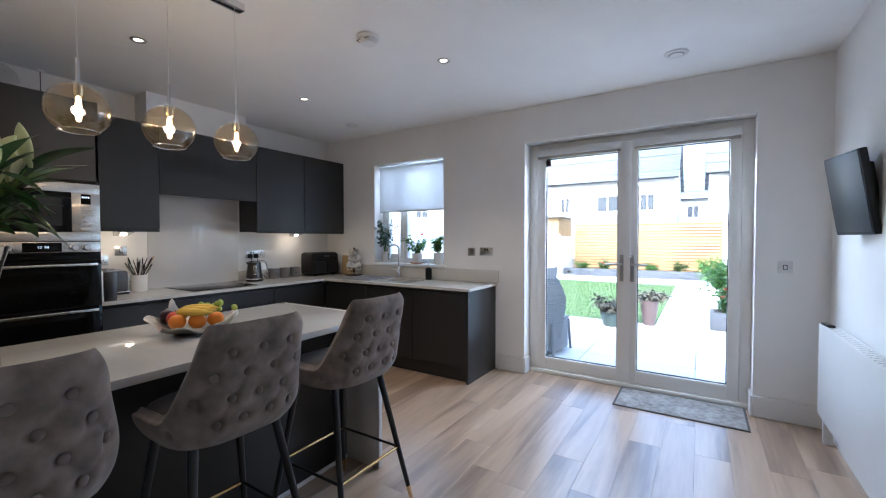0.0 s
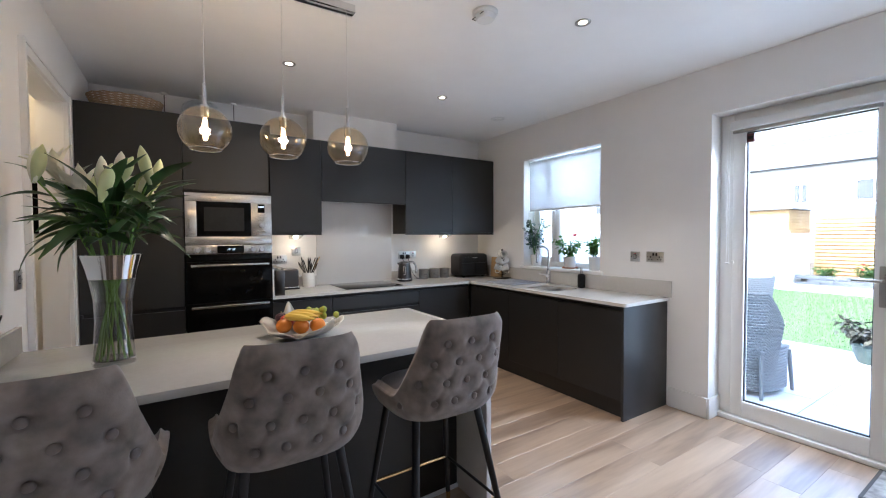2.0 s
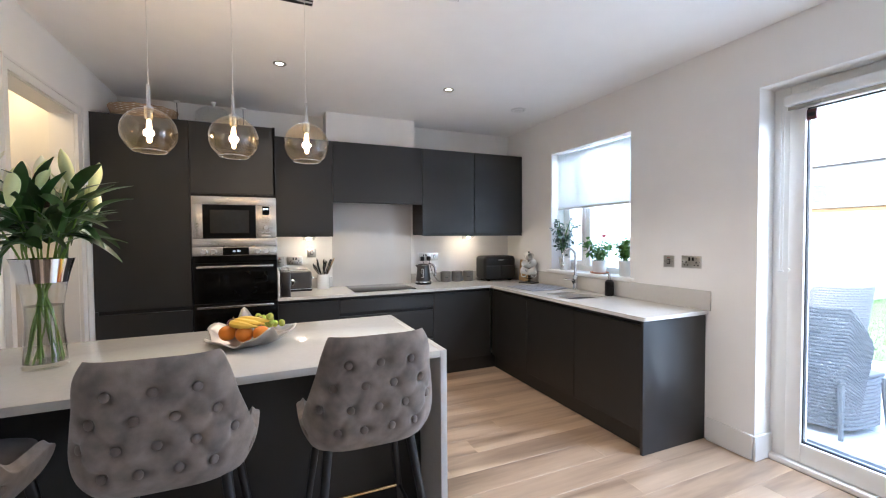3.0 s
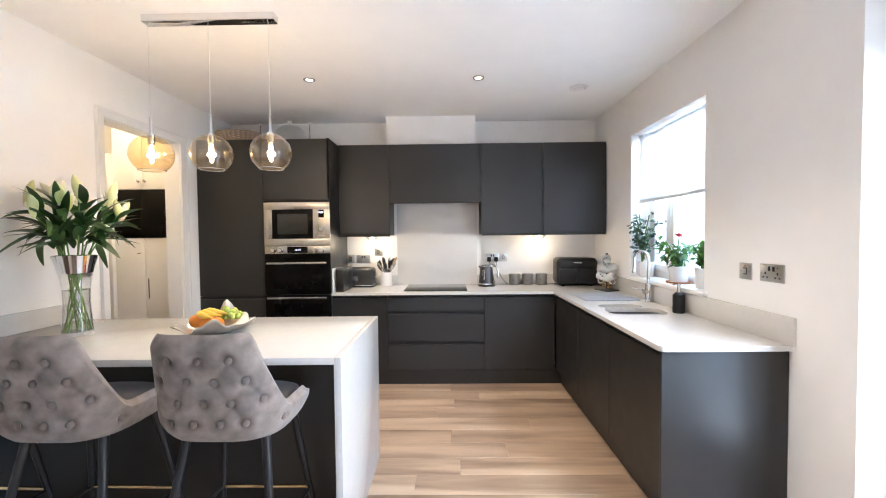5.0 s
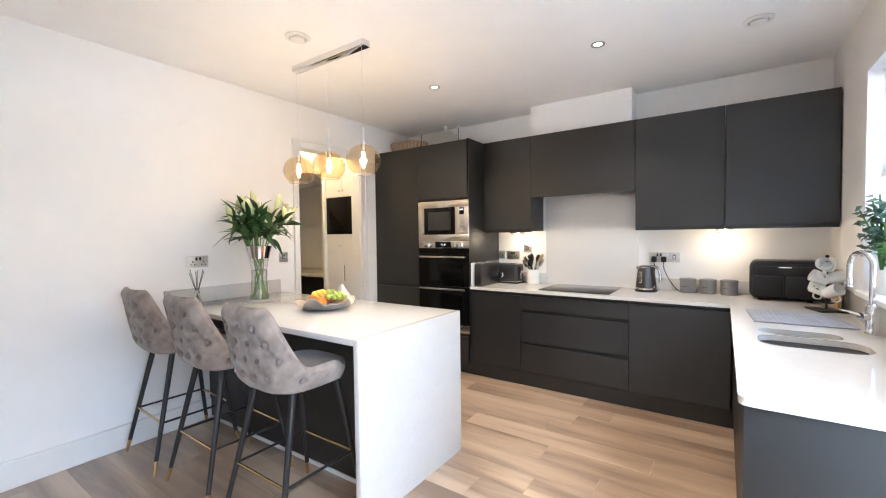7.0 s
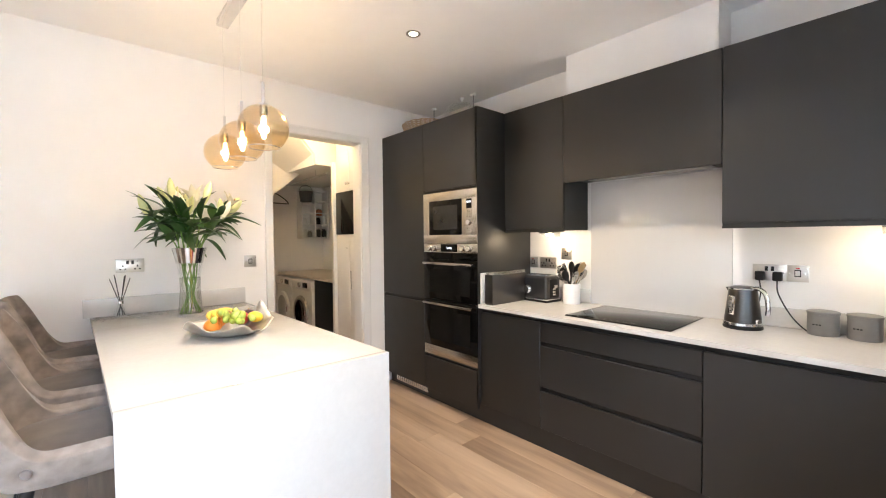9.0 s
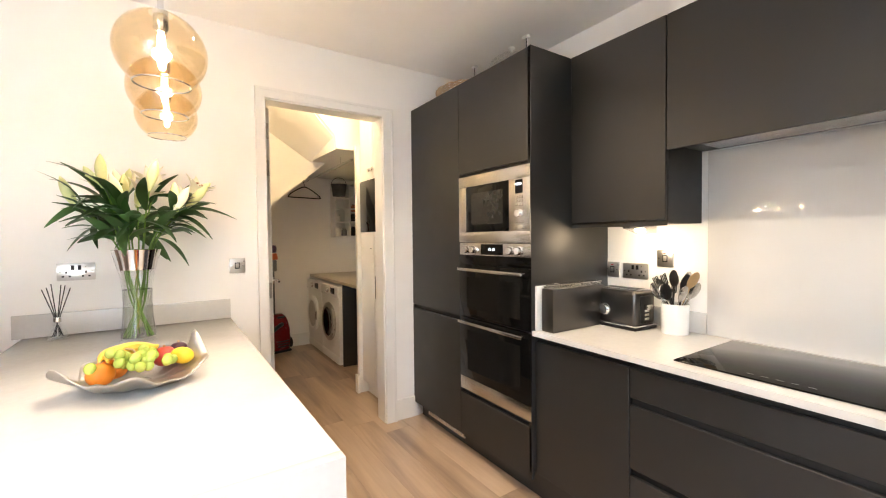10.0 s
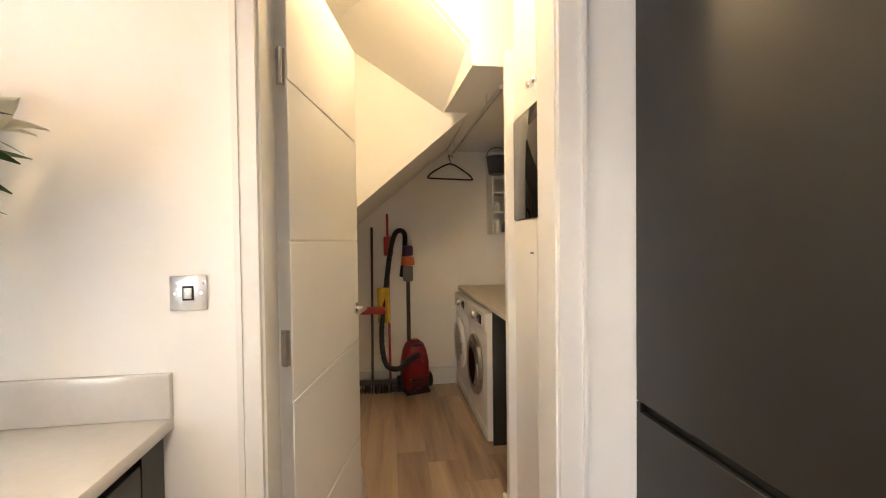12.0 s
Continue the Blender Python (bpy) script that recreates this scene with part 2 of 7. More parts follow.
def add_lathe(bm, profile, n=32, cx=0.0, cy=0.0, close=False):
    """profile: (radius, z) from one end to the other."""
    rings = []
    for r, z in profile:
        if r < 1e-5:
            rings.append([bm.verts.new((cx, cy, z))])
        else:
            rings.append([bm.verts.new((cx + r * math.cos(2 * math.pi * i / n), cy + r * math.sin(2 * math.pi * i / n), z)) for i in range(n)])
    if close:
        rings.append(rings[0])
    for a, b in zip(rings, rings[1:]):
        for i in range(n):
            j = (i + 1) % n
            if len(a) == 1 and len(b) == 1:
                continue
            if len(a) == 1:
                bm.faces.new((a[0], b[i], b[j]))
            elif len(b) == 1:
                bm.faces.new((a[i], a[j], b[0]))
            else:
                bm.faces.new((a[i], a[j], b[j], b[i]))


def lathe(name, profile, mat, parent=None, n=32, cx=0.0, cy=0.0):
    bm = bmesh.new()
    add_lathe(bm, profile, n, cx, cy)
    return finish(name, bm, mat, parent)


def add_tube(bm, points, radius, n=10, caps=True):
    """A round bar along points; radius: one number or one for each point."""
    pts = [Vector(p) for p in points]
    rad = radius if isinstance(radius, (list, tuple)) else [radius] * len(pts)
    side = None
    rings = []
    for i, p in enumerate(pts):
        way = (pts[min(i + 1, len(pts) - 1)] - pts[max(i - 1, 0)]).normalized()
        if side is None:
            side = way.orthogonal().normalized()
        side = (side - way * side.dot(way)).normalized()
        up = way.cross(side)
        rings.append([bm.verts.new(p + rad[i] * (side * math.cos(2 * math.pi * j / n) + up * math.sin(2 * math.pi * j / n))) for j in range(n)])
    for a, b in zip(rings, rings[1:]):
        for j in range(n):
            bm.faces.new((a[j], a[(j + 1) % n], b[(j + 1) % n], b[j]))
    if caps:
        bm.faces.new(rings[0])
        bm.faces.new(rings[-1])


def tube(name, points, radius, mat, parent=None, n=10):
    bm = bmesh.new()
    add_tube(bm, points, radius, n)
    return finish(name, bm, mat, parent)


def bend(points, steps=8):
    """A smooth line through the points."""
    p = [Vector(a) for a in points]
    p = [2 * p[0] - p[1]] + p + [2 * p[-1] - p[-2]]
    out = []
    for i in range(1, len(p) - 2):
        for s in range(steps):
            t = s / steps
            out.append(0.5 * (2 * p[i] + (p[i + 1] - p[i - 1]) * t + (2 * p[i - 1] - 5 * p[i] + 4 * p[i + 1] - p[i + 2]) * t * t
                              + (3 * p[i] - p[i - 1] - 3 * p[i + 1] + p[i + 2]) * t ** 3))
    return out + [p[-2]]


def ball(name, place, radius, mat, parent=None, squash=1.0, u=16, v=10):
    bm = bmesh.new()
    bmesh.ops.create_uvsphere(bm, u_segments=u, v_segments=v, radius=radius)
    for w in bm.verts:
        w.co = Vector((w.co.x, w.co.y, w.co.z * squash)) + Vector(place)
    return finish(name, bm, mat, parent)


def prism(name, outline, axis, lo, hi, mat, parent=None, bev=0.0):
    """The outline (pairs) pushed along an axis. Pairs are (y, z), (x, z) or (x, y)."""
    bm = bmesh.new()
    put = {"x": lambda a, b, c: (c, a, b), "y": lambda a, b, c: (a, c, b), "z": lambda a, b, c: (a, b, c)}[axis]
    one = [bm.verts.new(put(a, b, lo)) for a, b in outline]
    two = [bm.verts.new(put(a, b, hi)) for a, b in outline]
    bm.faces.new(one)
    bm.faces.new(two)
    for i in range(len(one)):
        j = (i + 1) % len(one)
        bm.faces.new((one[i], one[j], two[j], two[i]))
    if bev:
        bmesh.ops.recalc_face_normals(bm, faces=bm.faces)
        bmesh.ops.bevel(bm, geom=list(bm.edges), offset=bev, segments=2, affect="EDGES", profile=0.5)
    return finish(name, bm, mat, parent)


def thing(name, place, label, category, turn=0.0, group="", kind=""):
    ob = new(name)
    ob.empty_display_size = 0.05
    ob.matrix_basis = pose(*place, 0, 0, turn)
    return tagged(ob, label, category, group, kind)


def setting(ob, label):
    return tagged(ob, label, kind="structure")


# ---- the large structure ----
HX, WY, PY, TX, TOP = -4.07, 3.98, 0.105, 0.94, 2.60   # hob wall, window wall, pantry wall, television wall, ceiling

# garden-side wall with window and garden door openings
FX0, FX1, FZ = -1.28, 0.52, 2.255
WX0, WX1, WZ0, WZ1 = -3.225, -2.22, 1.035, 2.225
setting(boxes("wall_north", [
    (-4.40, WX0, WY, 4.33, 0, TOP), (WX0, WX1, WY, 4.33, 0, WZ0), (WX0, WX1, WY, 4.33, WZ1, TOP),
    (WX1, FX0, WY, 4.33, 0, TOP), (FX0, FX1, WY, 4.33, FZ, TOP), (FX1, TX + 0.3, WY, 4.33, 0, TOP)], PAINT), "smooth white painted wall with deep reveals")
setting(boxes("wall_west", [(-4.40, HX, -2.74, WY, 0, TOP)], PAINT), "smooth white painted kitchen wall")
setting(boxes("wall_east", [(TX, TX + 0.3, -1.9, WY, 0, TOP)], PAINT), "smooth white painted wall")
DX0, DX1, DZ = -3.235, -2.405, 2.235
setting(boxes("wall_south", [
    (HX, DX0, -0.02, PY, 0, TOP), (DX0, DX1, -0.02, PY, DZ, TOP), (DX1, -0.42, -0.02, PY, 0, TOP),
    (-0.55, -0.42, -1.6, -0.02, 0, TOP), (-0.55, TX, -1.9, -1.6, 0, TOP)], PAINT), "smooth white painted wall round the pantry doorway")
setting(boxes("pantry_wall", [(HX, -1.85, -2.74, -2.52, 0, TOP), (-1.97, -1.85, -2.52, -0.02, 0, TOP)], PAINT), "cream-lit painted walls of the pantry under the stairs")
setting(boxes("ceiling", [(-4.40, TX + 0.3, -2.74, 4.33, TOP, TOP + 0.2)], CEIL), "flat white painted ceiling")
setting(prism("chimney_boxing", [(1.797, 2.297), (2.70, 2.297), (2.70, TOP), (1.797, TOP)], "x", HX, -3.85, PAINT), "white boxed-in duct above the wall units")

# stair bulkhead in the pantry
def stair_bulkhead():
    bm = bmesh.new()
    def solid(points, push):
        a = [bm.verts.new(p) for p in points]
        b = [bm.verts.new(Vector(p) + Vector(push)) for p in points]
        bm.faces.new(a)
        bm.faces.new(b)
        for i in range(len(a)):
            j = (i + 1) % len(a)
            bm.faces.new((a[i], a[j], b[j], b[i]))
    low = lambda x: 1.53 + 0.85 * (-2.56 - x)
    solid([(-1.97, -1.4, low(-1.97)), (-3.27, -1.4, low(-3.27)), (-3.27, -1.4, TOP), (-1.97, -1.4, TOP)], (0, -0.06, 0))
    solid([(-1.97, -1.46, low(-1.97)), (-3.30, -1.46, low(-3.30)), (-3.30, -2.52, low(-3.30)), (-1.97, -2.52, low(-1.97))], (0.03, 0, 0.06))
    solid([(-3.15, -0.70, 2.135), (HX, -0.70, 2.135), (HX, -0.70, TOP), (-2.82, -0.70, TOP), (-3.14, -0.70, 2.25)], (0, -0.05, 0))
    solid([(-3.148, -0.751, 2.135), (HX, -0.751, 2.135), (HX, -2.519, 2.135), (-3.302, -2.519, 2.135), (-3.272, -1.399, 2.135), (-3.12, -1.399, 2.135)], (0, 0, 0.05))
    solid([(-2.82, -0.751, TOP), (-3.138, -0.751, 2.242), (-3.11, -1.399, 2.13), (-2.38, -1.399, TOP)], (-0.03, 0, 0.05))
    solid([(-3.148, -0.751, 2.135), (-3.138, -0.751, 2.242), (-3.11, -1.399, 2.13)], (-0.04, 0, 0.02))
    return finish("stair_soffit", bm, PAINT)
setting(stair_bulkhead(), "boxed-in sloping underside of a staircase")

# floor: screed below, planks on top come last in the file
setting(boxes("floor", [(-4.40, TX + 0.3, -2.74, 4.33, -0.25, -0.006)], SCREED), "grey-brown wood-effect plank floor")

# skirting
SK = 0.155
def skirting(name, dims_list):
    bm = bmesh.new()
    for x0, x1, y0, y1 in dims_list:
        add_box(bm, x0, x1, y0, y1, 0.0, SK, 0.004, 1)
    setting(finish(name, bm, GLOSS_WHITE), "white painted skirting board")
T = 0.018
skirting("baseboard_north", [(-1.57, FX0 - 0.001, WY - T, WY - 0.001), (FX0 + 0.001, FX0 + T, WY - T, 4.13), (FX1 - T, FX1 - 0.001, WY - T, 4.13), (FX1 + 0.001, TX - T, WY - T, WY - 0.001)])
skirting("baseboard_east", [(TX - T, TX - 0.001, -1.6, WY)])
skirting("baseboard_south", [(-1.62, -0.42, PY + 0.001, PY + T), (-2.372, -2.24, PY + 0.001, PY + T), (-3.50, -3.29, PY + 0.001, PY + T)])
skirting("baseboard_pantry", [(-3.9, -1.97, -2.519, -2.502), (-1.987, -1.971, -2.50, -0.03)])

# pantry door lining and architrave
boxes_lining = [(DX0, DX0 + 0.03, -0.022, PY + 0.001, 0, DZ - 0.03), (DX1 - 0.03, DX1, -0.022, PY + 0.001, 0, DZ - 0.03), (DX0, DX1, -0.022, PY + 0.001, DZ - 0.03, DZ)]
setting(boxes("door_frame", boxes_lining, GLOSS_WHITE), "white painted door lining")
AX0, AX1, AZ = -3.289, -2.374, 2.272
setting(boxes("trim", [(AX0, DX0 + 0.024, PY + 0.001, PY + 0.02, 0, AZ), (DX1 - 0.024, AX1, PY + 0.001, PY + 0.02, 0, AZ), (DX0 + 0.024, DX1 - 0.024, PY + 0.001, PY + 0.02, DZ - 0.024, AZ),
    (AX0, AX0 + 0.014, PY + 0.02, PY + 0.026, 0, AZ), (AX1 - 0.014, AX1, PY + 0.02, PY + 0.026, 0, AZ), (AX0 + 0.014, AX1 - 0.014, PY + 0.02, PY + 0.026, AZ - 0.014, AZ)], GLOSS_WHITE), "white painted architrave round the doorway")


def pantry_door():
    d = thing("door_1", (-2.437, -0.012, 0), "white grooved interior door standing open into the pantry", "door", -10.2 + 180, kind="structure")
    # local: +y runs from the hinge to the free edge after the half turn
    w, h, th = 0.74, 2.185, 0.04
    bm = bmesh.new()
    lines = [0.012, 0.42, 0.87, 1.32, 1.77, h]
    for a, b in zip(lines, lines[1:]):
        add_box(bm, 0.004, th - 0.004, 0, w, a, b)
        add_box(bm, 0.0, th, 0, w, a + 0.003, b - 0.003, 0.002, 1)
    finish("leaf", bm, GLOSS_WHITE, d)
    for z in (0.25, 1.02, 1.805, 2.04):
        bm = bmesh.new()
        add_tube(bm, [(0.022, -0.008, z - 0.05), (0.022, -0.008, z + 0.05)], 0.007, 10)
        add_box(bm, 0.008, 0.034, -0.0025, 0.0, z - 0.05, z + 0.05)
        for dz in (-0.035, 0, 0.035):
            add_tube(bm, [(0.028, -0.004, z + dz), (0.028, -0.001, z + dz)], 0.004, 8)
        tagged(finish("hinge", bm, NICKEL, d), "brushed steel butt hinge")
    for sgn in (1, -1):
        x = th if sgn > 0 else 0
        bm = bmesh.new()
        add_tube(bm, [(x, w - 0.06, 1.02), (x + sgn * 0.008, w - 0.06, 1.02)], 0.025, 20)
        add_tube(bm, [(x, w - 0.06, 1.02), (x + sgn * 0.045, w - 0.06, 1.02)], 0.009, 10)
        add_tube(bm, bend([(x + sgn * 0.045, w - 0.055, 1.02), (x + sgn * 0.047, w - 0.12, 1.02), (x + sgn * 0.047, w - 0.18, 1.02)], 4), 0.009, 10)
        tagged(finish("handle", bm, CHROME, d), "chrome lever handle")
    return d
pantry_door()


def garden_doors():
    d = thing("door_2", (0, 0, 0), "pair of cream-framed glazed garden doors, closed", "door", kind="structure")
    y0, y1 = 4.13, 4.20
    boxes("frame", [(FX0, -1.195, y0, y1, 0.03, FZ), (0.445, FX1, y0, y1, 0.03, FZ), (-1.195, 0.445, y0, y1, 2.19, FZ)], FRAME, d, 0.004)
    box("sill", (FX0, FX1, 4.09, 4.28, 0.0, 0.035), FRAME, d, 0.006)
    mid = -0.375
    for a, b in ((-1.193, mid - 0.004), (mid + 0.004, 0.443)):
        s, zb, zt = 0.078, 0.155, 2.185
        leaf = boxes("sash", [(a, a + s, y0 - 0.012, y1 - 0.012, 0.04, zt), (b - s, b, y0 - 0.012, y1 - 0.012, 0.04, zt),
                       (a + s, b - s, y0 - 0.012, y1 - 0.012, 0.04, zb), (a + s, b - s, y0 - 0.012, y1 - 0.012, zt - s, zt)], FRAME, d, 0.005)
        boxes("gasket", [(a + s, a + s + 0.006, y0 + 0.005, y0 + 0.03, zb, zt - s), (b - s - 0.006, b - s, y0 + 0.005, y0 + 0.03, zb, zt - s),
                         (a + s + 0.006, b - s - 0.006, y0 + 0.005, y0 + 0.03, zb, zb + 0.006), (a + s + 0.006, b - s - 0.006, y0 + 0.005, y0 + 0.03, zt - s - 0.006, zt - s)], BLACK_PLASTIC, d)
        pane = boxes("pane", [(a + s, b - s, y0 + 0.014, y0 + 0.022, zb, zt - s)], WINDOW_GLASS, d)
        pane.visible_shadow = False
        hx = b - s / 2 if a < -0.5 else a + s / 2
        sgn = -1 if a < -0.5 else 1
        bm = bmesh.new()
        add_box(bm, hx - 0.017, hx + 0.017, y0 - 0.026, y0 - 0.012, 0.945, 1.185, 0.006)
        add_tube(bm, [(hx, y0 - 0.02, 1.10), (hx, y0 - 0.07, 1.10)], 0.010, 10)
        add_tube(bm, bend([(hx, y0 - 0.07, 1.10), (hx + sgn * 0.06, y0 - 0.072, 1.10), (hx + sgn * 0.125, y0 - 0.07, 1.098)], 4), 0.009, 10)
        tagged(finish("handle", bm, NICKEL, d), "brushed nickel lever handle")
    boxes("astragal", [(mid - 0.03, mid + 0.03, y0 - 0.022, y0 - 0.0125, 0.05, 2.18)], FRAME, d, 0.003)
    for k, x in enumerate((FX0 + 0.09, FX1 - 0.09)):
        lathe("restrictor", [(0, 0), (0.012, 0), (0.012, 0.012), (0, 0.012)], FRAME, d, 12, 0, 0).matrix_basis = pose(x, y0 - 0.012, 1.17, 90)
garden_doors()
sensor = thing("door_sensor", (-1.091, 4.144, 2.065), "small dark red sensor stuck on the garden door's glass", "sensor")
box("case", (-0.024, 0.024, -0.022, 0.0, -0.03, 0.03), SENSOR_RED, sensor, 0.004)
box("cover", (-0.018, 0.018, -0.025, -0.022, -0.012, 0.012), BLACK_PLASTIC, sensor, 0.002)


def roller_blind(x0, x1, y, z, drop, lab):
    b = thing("roller_blind", ((x0 + x1) / 2, y, z), lab, "blind")
    w = (x1 - x0) / 2
    if drop < 0.1:
        box("cassette", (-w, w, -0.035, 0.035, -0.06, 0.0), WHITE_PLASTIC, b, 0.012)
        box("bottom_bar", (-w + 0.01, w - 0.01, -0.012, 0.008, -0.085, -0.062), NICKEL, b, 0.004)
        bm = bmesh.new()
        for dx in (0.0, 0.016):
            add_tube(bm, [(-w - 0.025 + dx, 0.0, -0.03), (-w - 0.025 + dx, 0.0, -1.02)], 0.0018, 6)
        add_tube(bm, [(-w - 0.03, 0.0, -1.02), (-w - 0.004, 0.0, -1.02)], 0.005, 8)
        finish("cord", bm, WHITE_PLASTIC, b)
    else:
        tube("roller", [(-w, 0, -0.03), (w, 0, -0.03)], 0.026, FABRIC, b, 20)
        bm = bmesh.new()
        add_box(bm, -w + 0.015, w - 0.015, -0.028, -0.0265, -drop, -0.03)
        finish("fabric", bm, FABRIC, b)
        box("bottom_bar", (-w + 0.015, w - 0.015, -0.035, -0.02, -drop - 0.022, -drop), WHITE_PLASTIC, b, 0.004)
        for bx in (-w - 0.004, w):
            boxes("bracket", [(bx, bx + 0.004, -0.03, 0.03, -0.06, 0)], WHITE_PLASTIC, b)
        bm = bmesh.new()
        add_tube(bm, [(-w - 0.01, -0.02, -0.03), (-w - 0.01, -0.02, -0.75)], 0.002, 6)
        add_tube(bm, [(-w - 0.01, 0.0, -0.03), (-w - 0.01, 0.0, -0.75)], 0.002, 6)
        finish("cord", bm, WHITE_PLASTIC, b)
roller_blind(-1.19, -0.42, 4.078, 2.185, 0.0, "white roller blind rolled up over the garden door")
roller_blind(-0.33, 0.44, 4.078, 2.185, 0.0, "white roller blind rolled up over the garden door")
roller_blind(WX0 + 0.03, WX1 - 0.02, 4.06, WZ1 - 0.005, 0.55, "pale grey roller blind drawn half down over the window")


def kitchen_window():
    w = thing("window_1", (0, 0, 0), "cream-framed kitchen window with one side casement", "window", kind="structure")
    y0, y1, f = 4.14, 4.21, 0.055
    boxes("frame", [(WX0, WX0 + f, y0, y1, WZ0, WZ1), (WX1 - f, WX1, y0, y1, WZ0, WZ1), (WX0 + f, WX1 - f, y0, y1, WZ0, WZ0 + f), (WX0 + f, WX1 - f, y0, y1, WZ1 - f, WZ1)], FRAME, w, 0.004)
    m = WX0 + 0.36
    boxes("mullion", [(m - 0.03, m + 0.03, y0 - 0.008, y1, WZ0 + f, WZ1 - f)], FRAME, w, 0.004)
    boxes("casement", [(WX0 + f, WX0 + f + 0.05, y0 - 0.01, y1 - 0.01, WZ0 + f, WZ1 - f), (m - 0.08, m - 0.03, y0 - 0.01, y1 - 0.01, WZ0 + f, WZ1 - f),
                       (WX0 + f + 0.05, m - 0.08, y0 - 0.01, y1 - 0.01, WZ0 + f, WZ0 + f + 0.05)], FRAME, w, 0.004)
    for a, b in ((WX0 + f, m - 0.03), (m + 0.03, WX1 - f)):
        p = boxes("pane", [(a, b, y0 + 0.02, y0 + 0.028, WZ0 + f, WZ1 - f)], WINDOW_GLASS, w)
        p.visible_shadow = False
    box("sill", (WX0 - 0.04, WX1 + 0.04, WY - 0.03, y0, WZ0 - 0.03, WZ0 + 0.002), GLOSS_WHITE, w, 0.008)
kitchen_window()


# ---- garden ----
GZ = -0.14
GRASS = material("lawn_green", (0.10, 0.165, 0.055), 0.8, vary=0.25, scale=30, bump=0.2)
PAVE = material("pale_paving", (0.62, 0.61, 0.59), 0.75, vary=0.08, scale=10, bump=0.1, spread=0.15)
SOIL = material("ground_earth", (0.13, 0.11, 0.085), 0.95, vary=0.2, scale=3)
CEDAR = material("cedar_fence", (0.42, 0.27, 0.125), 0.65, vary=0.18, scale=14, stretch=(0.4, 6, 6), spread=0.12)
# darker cedar tone: the shade between the fence slats, put into colour
CEDAR_GAP = material("gap_shade_cedar", (0.25, 0.14, 0.055), 0.8, vary=0.2, scale=10)
RENDER_WHITE = material("white_render", (0.78, 0.77, 0.75), 0.85, vary=0.03, scale=3, bump=0.1)
SLATE = material("grey_roof_slate", (0.20, 0.215, 0.235), 0.6, vary=0.15, scale=5, stretch=(3, 3, 14), bump=0.2, bump_scale=12)
STONE = material("grey_stone", (0.105, 0.112, 0.125), 0.85, vary=0.25, scale=12, bump=0.4, bump_scale=25)
RATTAN = material("grey_rattan", (0.16, 0.162, 0.168), 0.6, vary=0.25, scale=40)
LEAF_DARK = material("dark_leaf", (0.028, 0.075, 0.018), 0.42, vary=0.3, scale=20, spread=0.25)
LEAF_MID = material("mid_green_leaf", (0.05, 0.13, 0.026), 0.45, vary=0.3, scale=20, spread=0.25)
LEAF_BRIGHT = material("bright_green_leaf", (0.085, 0.21, 0.03), 0.45, vary=0.3, scale=20, spread=0.25)
for one in (LEAF_DARK, LEAF_MID, LEAF_BRIGHT):
    let_light_through(one, (0.12, 0.26, 0.04), 0.3)
LEAF_JADE = material("jade_leaf", (0.045, 0.085, 0.055), 0.35, vary=0.3, scale=20, spread=0.25)
LEAF_DULL = material("dull_purple_leaf", (0.13, 0.12, 0.085), 0.5, vary=0.4, scale=20, spread=0.25)
RED_PETAL = material("red_petal", (0.55, 0.03, 0.04), 0.5, vary=0.15, scale=30)
POT_GREEN = material("green_glazed_pot", (0.075, 0.105, 0.095), 0.3, vary=0.15)
POT_BROWN = material("speckled_brown_pot", (0.16, 0.105, 0.095), 0.4, vary=0.6, scale=60)
DARK_PANE = material("far_window_pane", (0.05, 0.06, 0.08), 0.1, vary=0.05)

g = setting(boxes("ground", [(-400, 400, 4.33, 800, GZ - 0.3, GZ - 0.03), (-400, -4.4, -400, 4.33, GZ - 0.3, GZ - 0.03), (TX + 0.3, 400, -400, 4.33, GZ - 0.3, GZ - 0.03), (-4.4, TX + 0.3, -400, -2.74, GZ - 0.3, GZ - 0.03)], SOIL), "earth ground reaching to the horizon")
setting(boxes("step", [(FX0 - 0.2, FX1 + 0.2, 4.331, 4.62, GZ - 0.02, -0.03)], PAVE), "pale paved step at the garden doors")


def patio():
    p = setting(boxes("pavement", [(-4.5, 2.2, 4.34, 7.955, GZ - 0.029, GZ - 0.006), (-0.45, 2.2, 7.955, 17.15, GZ - 0.029, GZ - 0.006), (-4.5, -0.45, 14.56, 17.15, GZ - 0.029, GZ - 0.006)], STONE), "pale paving slabs of patio and path")
    bm = bmesh.new()
    add_box(bm, -0.298, 0.298, -0.298, 0.298, -0.005, 0.0, 0.003, 1)
    shared = finish("slab", bm, PAVE, p)
    me = shared.data
    first_one = True
    for i in range(12):
        for j in range(21):
            x, y = -4.373 + 0.602 * i, 4.64 + 0.602 * j
            if 7.8 < y < 14.8 and x < -0.3 or x > 2.1 or (y < 4.95 and FX0 - 0.5 < x < FX1 + 0.5):
                continue
            if first_one:
                ob, first_one = shared, False
            else:
                ob = new("slab", me)
                ob.parent = p
            ob.matrix_basis = pose(x, y, GZ)
patio()


